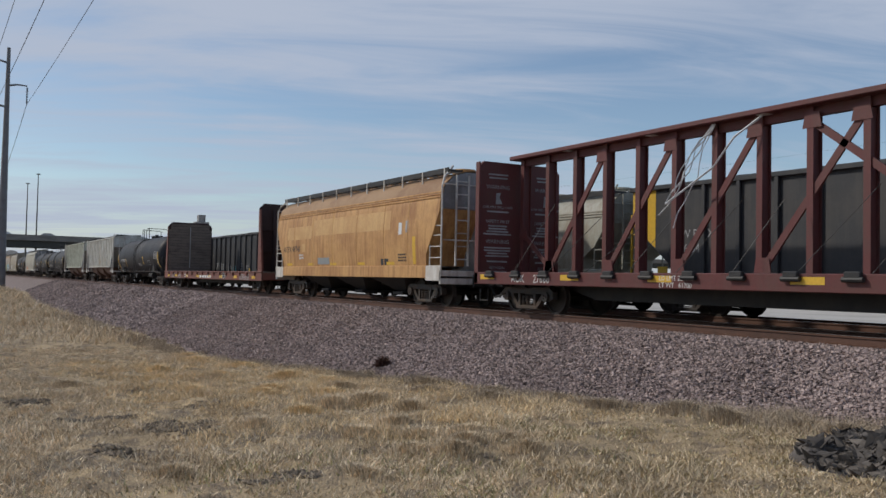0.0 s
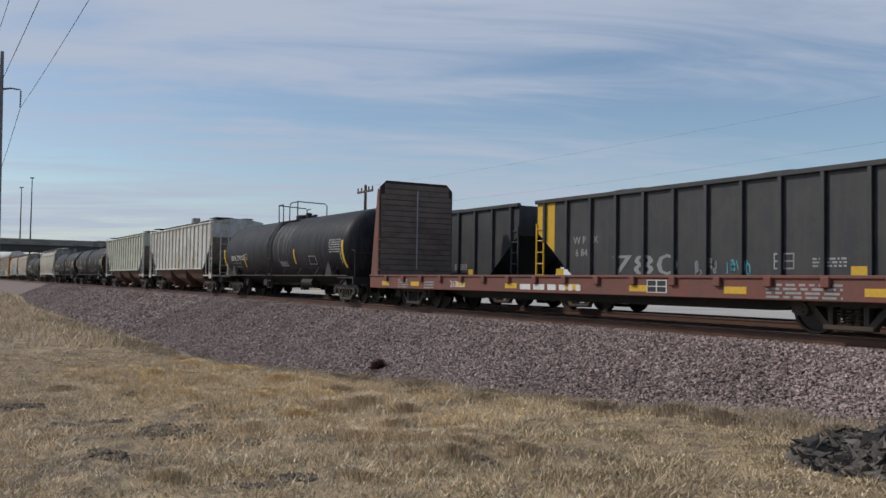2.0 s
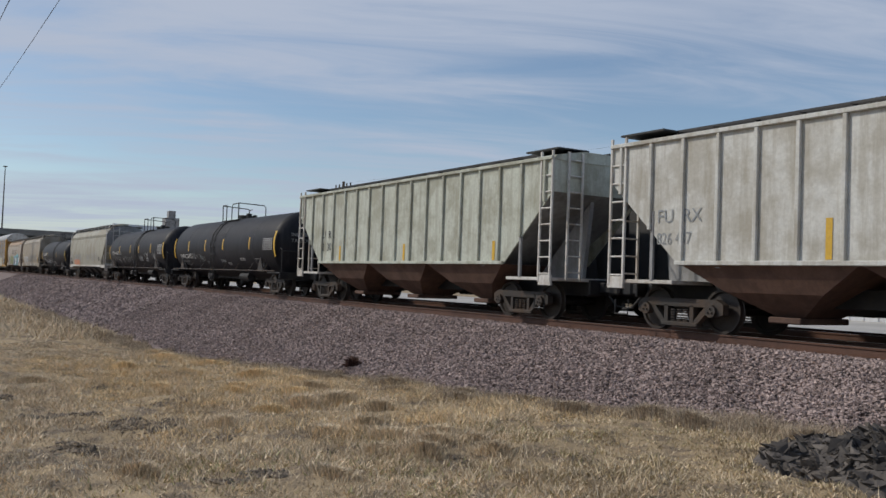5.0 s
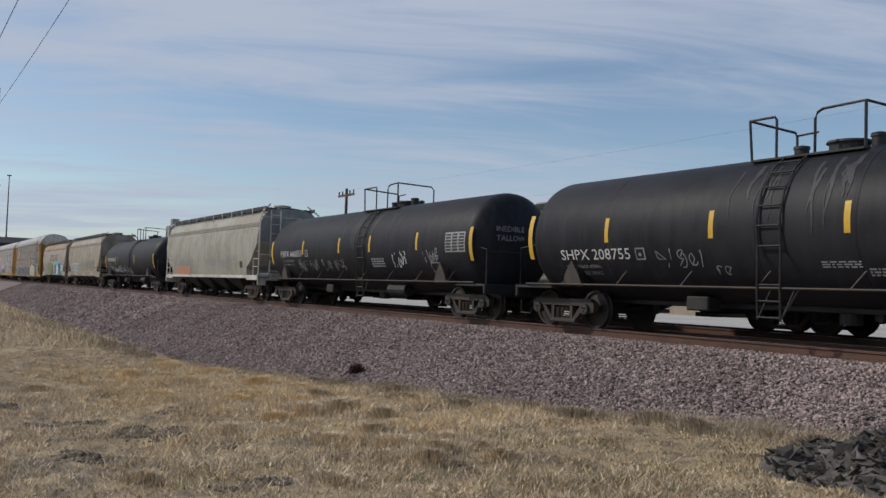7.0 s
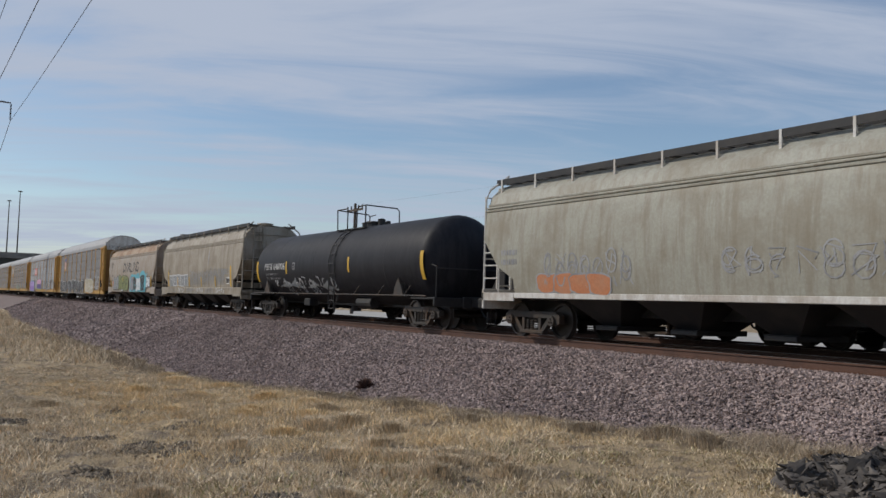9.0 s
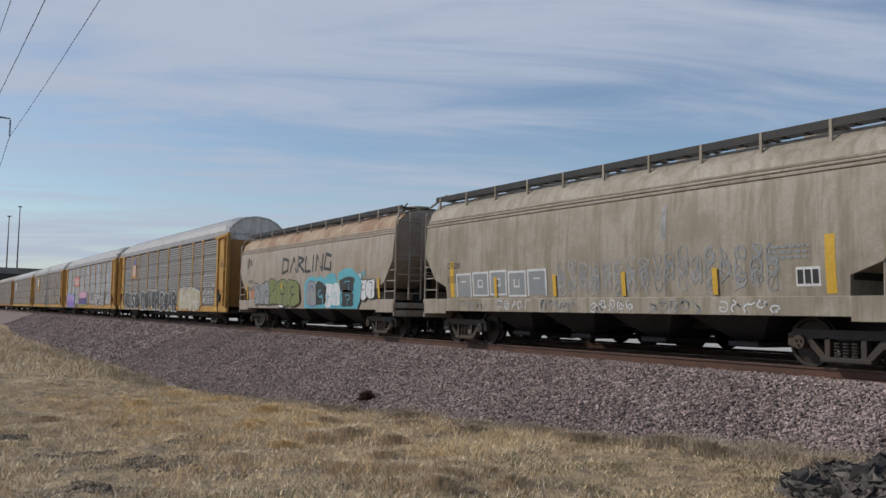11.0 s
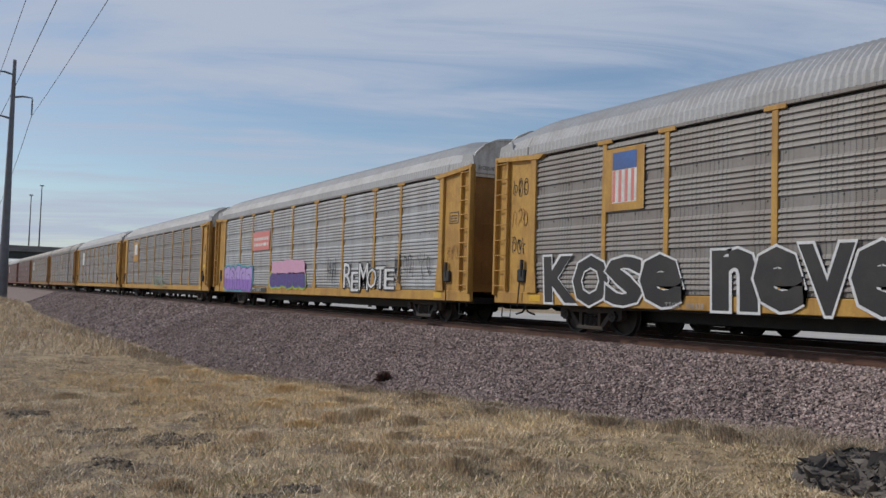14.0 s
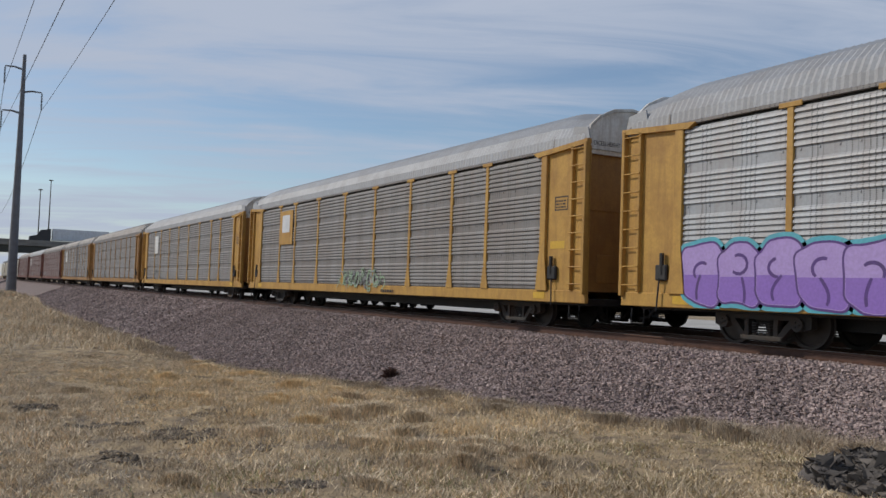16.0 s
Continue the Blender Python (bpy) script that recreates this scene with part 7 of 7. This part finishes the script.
# grey block and bare trees far behind
ROAD.append((semi_truck(), [(0, 247), (16, 22)]))


def far_block(az, d, w, h):
    x, y = -d * math.sin(radians(az)), d * math.cos(radians(az))
    # plain block added for a tall distant shape of unknown kind
    b = thing("grain_elevator", "distant narrow grey block with a smaller housing on top", "building")
    part("tower", Shape().box(x - w, x + w, y - w, y + w, -3, h, 0.1), M["greyend"], b)
    part("penthouse", Shape().box(x - w * 0.5, x + w * 0.7, y - w * 0.5, y + w * 0.5, h, h + 1.8, 0.1), M["greyend"], b)


far_block(75.5, 230, 1.7, 0.86 + 0.058 * 230)


def bare_tree(x, y, h, seed):
    rnd = random.Random(seed)
    t = thing("bare_tree", "leafless winter tree in the distance", "tree", "distant bare trees")
    s = Shape()

    def branch(p, d, length, r, depth):
        q = p + d * length
        s.tube([p, p.lerp(q, 0.5) + Vector((rnd.uniform(-1, 1), rnd.uniform(-1, 1), 0)) * length * 0.05, q], r, 5 if depth < 2 else 3, r * 0.65)
        if depth < 5:
            for _ in range(3 if depth < 3 else 2):
                e = (d + Vector((rnd.uniform(-0.7, 0.7), rnd.uniform(-0.7, 0.7), rnd.uniform(-0.1, 0.6)))).normalized()
                branch(q, e, length * rnd.uniform(0.6, 0.8), r * 0.6, depth + 1)
    z = -1.5
    branch(Vector((x, y, z)), Vector((0, 0, 1)), h * 0.28, h * 0.022, 0)
    part("trunk", s, M["twig"], t)


for az, d, h, sd in ((80.2, 300, 16, 1), (79.4, 310, 15, 2), (78.8, 290, 13, 3), (82.0, 330, 15, 4), (80.9, 320, 14, 5)):
    bare_tree(-d * math.sin(radians(az)), d * math.cos(radians(az)), h, sd)


# ---------- foreground ----------
def grass(name, count, x0, x1, y0, y1, lo, hi, material, seed, label, clump=0.0, thin=1.0, fringe=0.0):
    rng = np.random.default_rng(seed)
    x = x1 + (x0 - x1) * rng.random(count) ** 1.5
    y = rng.uniform(y0, y1, count)
    if clump:
        n = max(1, int(count / 130))
        cx = x1 + (x0 - x1) * rng.random(n) ** 1.2
        cy = rng.uniform(y0, y1, n)
        k = rng.integers(0, n, count)
        sp = rng.uniform(0.6, 1.5, n) * clump
        x, y = cx[k] + rng.normal(0, 1, count) * sp[k], cy[k] + rng.normal(0, 1, count) * sp[k]
    toe = toe_y(x) + 0.16 * np.sin(x * 2.1) + 0.14 * np.sin(x * 5.3 + 1)
    edge_ = 1.0
    if fringe:
        y = toe + 0.12 - np.abs(rng.normal(0, fringe, count))
        toe = toe + 0.15
    ok = (y < toe) & (np.hypot(x, y) > 3.2)
    x, y = x[ok], y[ok]
    if not fringe and material != "olive_turf":
        # thinner at the foot of the ballast and on the low olive turf
        edge_ = (1 - 0.70 * np.exp(-((toe[ok] - y) / 0.9) ** 2)) * (1 - 0.75 * np.exp(-((x + 6.7) / 1.7) ** 4 - ((y - 7.0) / 1.7) ** 4))
    thick = np.array([noise.noise(Vector((a * 0.9, b * 0.9, 20))) + 0.6 * noise.noise(Vector((a * 2.6, b * 2.6, 3))) for a, b in zip(x, y)])
    worn = bareness(x, y)
    ok = rng.random(len(x)) < np.clip(0.60 + 1.6 * thick, 0.16, 1.0) * (1 - 0.70 * np.clip(worn, 0, 1)) * edge_
    x, y = x[ok], y[ok]
    z = np.array([ground_z(a, b) for a, b in zip(x, y)]) - 0.01
    m = len(x)
    patchy = np.array([0.6 + 0.8 * max(0, 0.5 + noise.noise(Vector((a * 0.55, b * 0.55, 9)))) for a, b in zip(x, y)])
    h = rng.uniform(lo, hi, m) * patchy
    a = rng.uniform(0, 6.28, m)
    w = thin * rng.uniform(0.004, 0.009, m) * (1 + np.hypot(x, y) / 22)
    lean = rng.normal(0, 0.70, (m, 2)) * h[:, None]
    dx, dy = np.cos(a) * w, np.sin(a) * w
    v = np.empty((m, 3, 3))
    v[:, 0] = np.stack([x - dx, y - dy, z], 1)
    v[:, 1] = np.stack([x + dx, y + dy, z], 1)
    v[:, 2] = np.stack([x + lean[:, 0], y + lean[:, 1], z + h], 1)
    me = bpy.data.meshes.new(name)
    me.from_pydata(v.reshape(-1, 3), [], np.arange(3 * m).reshape(-1, 3))
    me.materials.append(M[material])
    return tagged(new(name, me), label, "grass", kind="stuff")


grass("dry_grass", 540000, -34, -4.2, -1.5, 11.5, 0.016, 0.060, "straw", 11, "short dry straw-coloured winter grass")
grass("grass_tufts", 120000, -30, -4.2, -1, 11.2, 0.04, 0.14, "straw", 12, "taller bleached grass tufts", clump=0.17, thin=0.6)
grass("golden_grass", 70000, -26, -9, 2.5, 10.2, 0.04, 0.15, "golden", 17, "golden bent-over grass tussocks", clump=0.22, thin=0.55)
grass("turf_grass", 70000, -9.6, -3.6, 4.6, 9.6, 0.015, 0.05, "olive_turf", 23, "short olive-brown turf")
grass("green_grass", 12000, -9, -2, 0, 9, 0.02, 0.09, "weed", 13, "greenish new grass among the straw", clump=0.35)
grass("far_grass", 40000, -125, -34, -6, 9, 0.15, 0.5, "straw", 14, "tall dry grass along the track bed", clump=0.8)
grass("verge_grass", 130000, -60, -4.5, 0, 11, 0.06, 0.22, "dull", 21, "thin grey-brown grass along the ballast edge", thin=0.45, fringe=0.75)


def tussocks(name, places, material, seed, label):
    """Dense fountains of long bent blades, at x, y, with a radius and a height."""
    rng = np.random.default_rng(seed)
    rows = []
    for x, y, r, h in places:
        n = int(2600 * r)
        a, q = rng.uniform(0, 2 * math.pi, n), np.abs(rng.normal(0, 0.45, n))
        bx_, by_ = x + np.cos(a) * q * r, y + np.sin(a) * q * r
        z = np.array([ground_z(u, v) for u, v in zip(bx_, by_)]) - 0.01
        hh = h * rng.uniform(0.45, 1.0, n) * (1 - 0.35 * np.clip(q, 0, 1.4))
        out_ = hh * rng.uniform(0.1, 0.95, n)
        ta = a + rng.normal(0, 0.5, n)
        w, wa = rng.uniform(0.003, 0.006, n), rng.uniform(0, 2 * math.pi, n)
        mid = np.stack([bx_ + np.cos(ta) * out_ * 0.35, by_ + np.sin(ta) * out_ * 0.35, z + hh * 0.72], 1)
        tip = np.stack([bx_ + np.cos(ta) * out_, by_ + np.sin(ta) * out_, z + hh * rng.uniform(0.75, 1.0, n)], 1)
        side = np.stack([np.cos(wa) * w, np.sin(wa) * w, 0 * w], 1)
        root = np.stack([bx_, by_, z], 1)
        rows.append(np.stack([root - side, root + side, mid + side * 0.8, mid - side * 0.8, tip], 1))
    v = np.concatenate(rows)
    m = len(v)
    k = 5 * np.arange(m)[:, None]
    me = bpy.data.meshes.new(name)
    me.from_pydata(v.reshape(-1, 3), [], [tuple(f) for f in k + np.array([[0, 1, 2, 3]])] + [tuple(f) for f in k + np.array([[3, 2, 4]])])
    me.materials.append(M[material])
    return tagged(new(name, me), label, "grass", kind="stuff")


tussocks("straw_tussocks", [(-12.5, 5.35, 0.42, 0.26), (-12.6, 5.9, 0.5, 0.30), (-15.1, 6.6, 0.45, 0.24), (-9.1, 5.0, 0.42, 0.17), (-8.1, 5.0, 0.45, 0.18), (-8.4, 5.75, 0.42, 0.18),
                            (-8.1, 4.3, 0.40, 0.15), (-8.9, 5.5, 0.36, 0.17), (-7.6, 4.6, 0.34, 0.14), (-10.2, 5.2, 0.36, 0.18), (-7.5, 5.4, 0.32, 0.14), (-9.5, 4.4, 0.36, 0.15),
                            (-11.4, 6.1, 0.32, 0.2), (-6.9, 3.3, 0.3, 0.13), (-10.9, 3.6, 0.3, 0.15), (-8.0, 1.9, 0.3, 0.14), (-13.9, 1.2, 0.35, 0.16), (-18.0, 2.2, 0.4, 0.18)],
         "straw", 51, "bleached bushy tussocks of dry grass")
tussocks("golden_tussocks", [(-21.6, 4.7, 0.55, 0.24), (-15.8, 5.5, 0.5, 0.24), (-25.9, 6.7, 0.7, 0.24), (-14.8, 5.0, 0.4, 0.2), (-18.2, 6.6, 0.5, 0.2), (-17.1, 7.2, 0.5, 0.18), (-22.4, 7.0, 0.6, 0.2),
                             (-13.4, 6.5, 0.4, 0.22), (-14.3, 6.0, 0.4, 0.2), (-19.6, 5.6, 0.5, 0.2), (-29.0, 7.3, 0.8, 0.28), (-11.9, 4.6, 0.35, 0.18), (-16.4, 4.2, 0.4, 0.18)],
         "golden", 52, "golden bent-over tussocks of dry grass")
tussocks("verge_tussocks", [(-10.2, 8.6, 0.6, 0.26), (-8.2, 9.2, 0.5, 0.26), (-7.4, 9.7, 0.45, 0.24), (-11.6, 8.9, 0.6, 0.25), (-13.2, 8.7, 0.6, 0.24), (-9.1, 9.2, 0.5, 0.26), (-15.3, 8.5, 0.6, 0.22), (-12.3, 8.1, 0.5, 0.2),
                            (-17.5, 8.4, 0.6, 0.22), (-6.7, 9.6, 0.4, 0.2), (-14.2, 7.8, 0.5, 0.18), (-19.6, 8.6, 0.6, 0.2)],
         "dull", 53, "soft grey-brown tussocks at the foot of the ballast")


def earth_clods(count, x0, x1, y0, y1, seed):
    """Crumbled dark earth showing in patches through the turf."""
    rng = np.random.default_rng(seed)
    s = Shape()
    base = [(1, 0, 0), (0, 1, 0), (-1, 0, 0), (0, -1, 0), (0, 0, 0.7), (0, 0, -0.5)]
    for k in range(count):
        x, y = rng.uniform(x0, x1), rng.uniform(y0, y1)
        here = 0.45 * noise.noise(Vector((x * 0.8, y * 1.3, 31))) + 0.6 * noise.noise(Vector((x * 2.4, y * 3.0, 13))) + 0.75 * bareness(x, y)
        if here < 0.47 + 0.25 * rng.random() or math.hypot(x, y) < 4:
            continue
        z = ground_z(x, y) + 0.008
        r = rng.uniform(0.008, 0.026) * (0.7 + here)
        b = rng.uniform(0.6, 1.3, (6, 3)) * r
        c, d = math.cos(k * 1.7), math.sin(k * 1.7)
        s.add([(x + p[0] * b[i][0] * c - p[1] * b[i][1] * d, y + p[0] * b[i][0] * d + p[1] * b[i][1] * c, z + p[2] * b[i][2]) for i, p in enumerate(base)],
              [(0, 1, 4), (1, 2, 4), (2, 3, 4), (3, 0, 4), (1, 0, 5), (2, 1, 5), (3, 2, 5), (0, 3, 5)])
    tagged(single("earth_clods", s, M["clod"], "crumbled dark earth patches among the dry grass", "earth"), kind="stuff")


earth_clods(60000, -19, -6, 0.5, 7.0, 41)


def weed_clump(x, y, z, r, seed, material, label):
    rng = random.Random(seed)
    s = Shape()
    for k in range(420):
        a, e = rng.uniform(0, 6.28), rng.uniform(0.1, 1.4)
        p = Vector((x, y, z))
        d = Vector((math.cos(a) * math.cos(e), math.sin(a) * math.cos(e), math.sin(e)))
        q = p + d * r * rng.uniform(0.5, 1)
        s.tube([p, p.lerp(q, 0.5) + Vector((0, 0, 0.03)), q], 0.008, 3)
    single("tumbleweed", s, M[material], label, "weed")


weed_clump(-20.1, 9.92, bed_z(9.92) - 0.02, 0.30, 5, "brush", "dead red-brown weed clump at the ballast edge")


def debris_pile(cx, cy, rx, ry, h, seed):
    """A low heap of broken asphalt."""
    pile = thing("debris_pile", "low dark heap of broken asphalt and ash on the grass", "rubble heap")
    xs, ys = np.linspace(cx - rx, cx + rx, 56), np.linspace(cy - ry, cy + ry, 44)

    def top(x, y):
        q = math.hypot((x - cx) / rx, (y - cy) / ry)
        q *= 1 + 0.25 * noise.noise(Vector((x * 1.5, y * 1.5, 3)))
        up_ = max(0, 1 - q * q) ** 0.7
        return ground_z(x, y) - 0.05 + up_ * (h + 0.20 * noise.noise(Vector((x * 2.5, y * 2.5, 7))) + 0.10 * noise.noise(Vector((x * 7, y * 7, 1))))
    part("mound", sheet_of(list(xs), list(ys), top), M["asphalt"], pile)
    rng = np.random.default_rng(seed)
    chunks = Shape()
    for k in range(3600):
        a, q = rng.uniform(0, 6.28), rng.random() ** 0.6
        x, y = cx + math.cos(a) * q * rx * 0.98, cy + math.sin(a) * q * ry * 0.98
        z = top(x, y)
        r = 0.010 + 0.085 * rng.random() ** 3
        b = rng.uniform(0.5, 1.3, (6, 3)) * r
        m = Euler((rng.uniform(-0.9, 0.9), rng.uniform(-0.9, 0.9), rng.uniform(0, 6.28))).to_matrix()
        base = [(1.7, 0, 0), (0, 1, 0), (-1.7, 0, 0), (0, -1, 0), (0, 0, 0.38), (0, 0, -0.38)]
        chunks.add([tuple(m @ Vector((p[0] * b[i][0], p[1] * b[i][1], p[2] * b[i][2])) + Vector((x, y, z))) for i, p in enumerate(base)],
                   [(0, 1, 4), (1, 2, 4), (2, 3, 4), (3, 0, 4), (1, 0, 5), (2, 1, 5), (3, 2, 5), (0, 3, 5)])
    tagged(part("asphalt_chunk", chunks, M["asphalt"], pile, "broken asphalt lumps"), kind="stuff")


debris_pile(-4.75, 8.00, 1.35, 0.95, 0.36, 2)


# ---------- motion ----------
NEAR_V, NEAR_A = 16.5306, 0.0085


def motions():
    ticks = [0.5 * k for k in range(33)]
    near = {car_ for car_, x in CARS}
    for car_, x in CARS:
        walk(car_, [(t, pose(x + NEAR_V * t + NEAR_A * t * t, TRACK_Y, 0)) for t in ticks])
    for car_, x in FAR_CARS:
        walk(car_, [(t, pose(x + FAR_V * t, TRACK2_Y, 0)) for t in (0, 4, 8, 12, 16)])
    first = {}
    for wheels in WHEELS:
        root = wheels.parent.parent
        if root not in near:
            continue
        side = round(wheels.location.x, 2)
        if side not in first:
            walk(wheels, [(k / FPS, pose(side, 0, 0.46, 0, math.degrees((NEAR_V * k / FPS) / 0.4575), 0)) for k in range(16 * FPS + 1)])
            first[side] = wheels.animation_data
        else:
            wheels.rotation_mode = "QUATERNION"
            wheels.animation_data_create()
            wheels.animation_data.action = first[side].action
            wheels.animation_data.action_slot = first[side].action_slot
    for vehicle, rows in ROAD:
        turn = 90 if rows[1][1] > rows[0][1] else -90
        walk(vehicle, [(t, pose(BX + (-2 if turn > 0 else 2.5), y, 9.3, 0, 0, turn)) for t, y in rows])


motions()
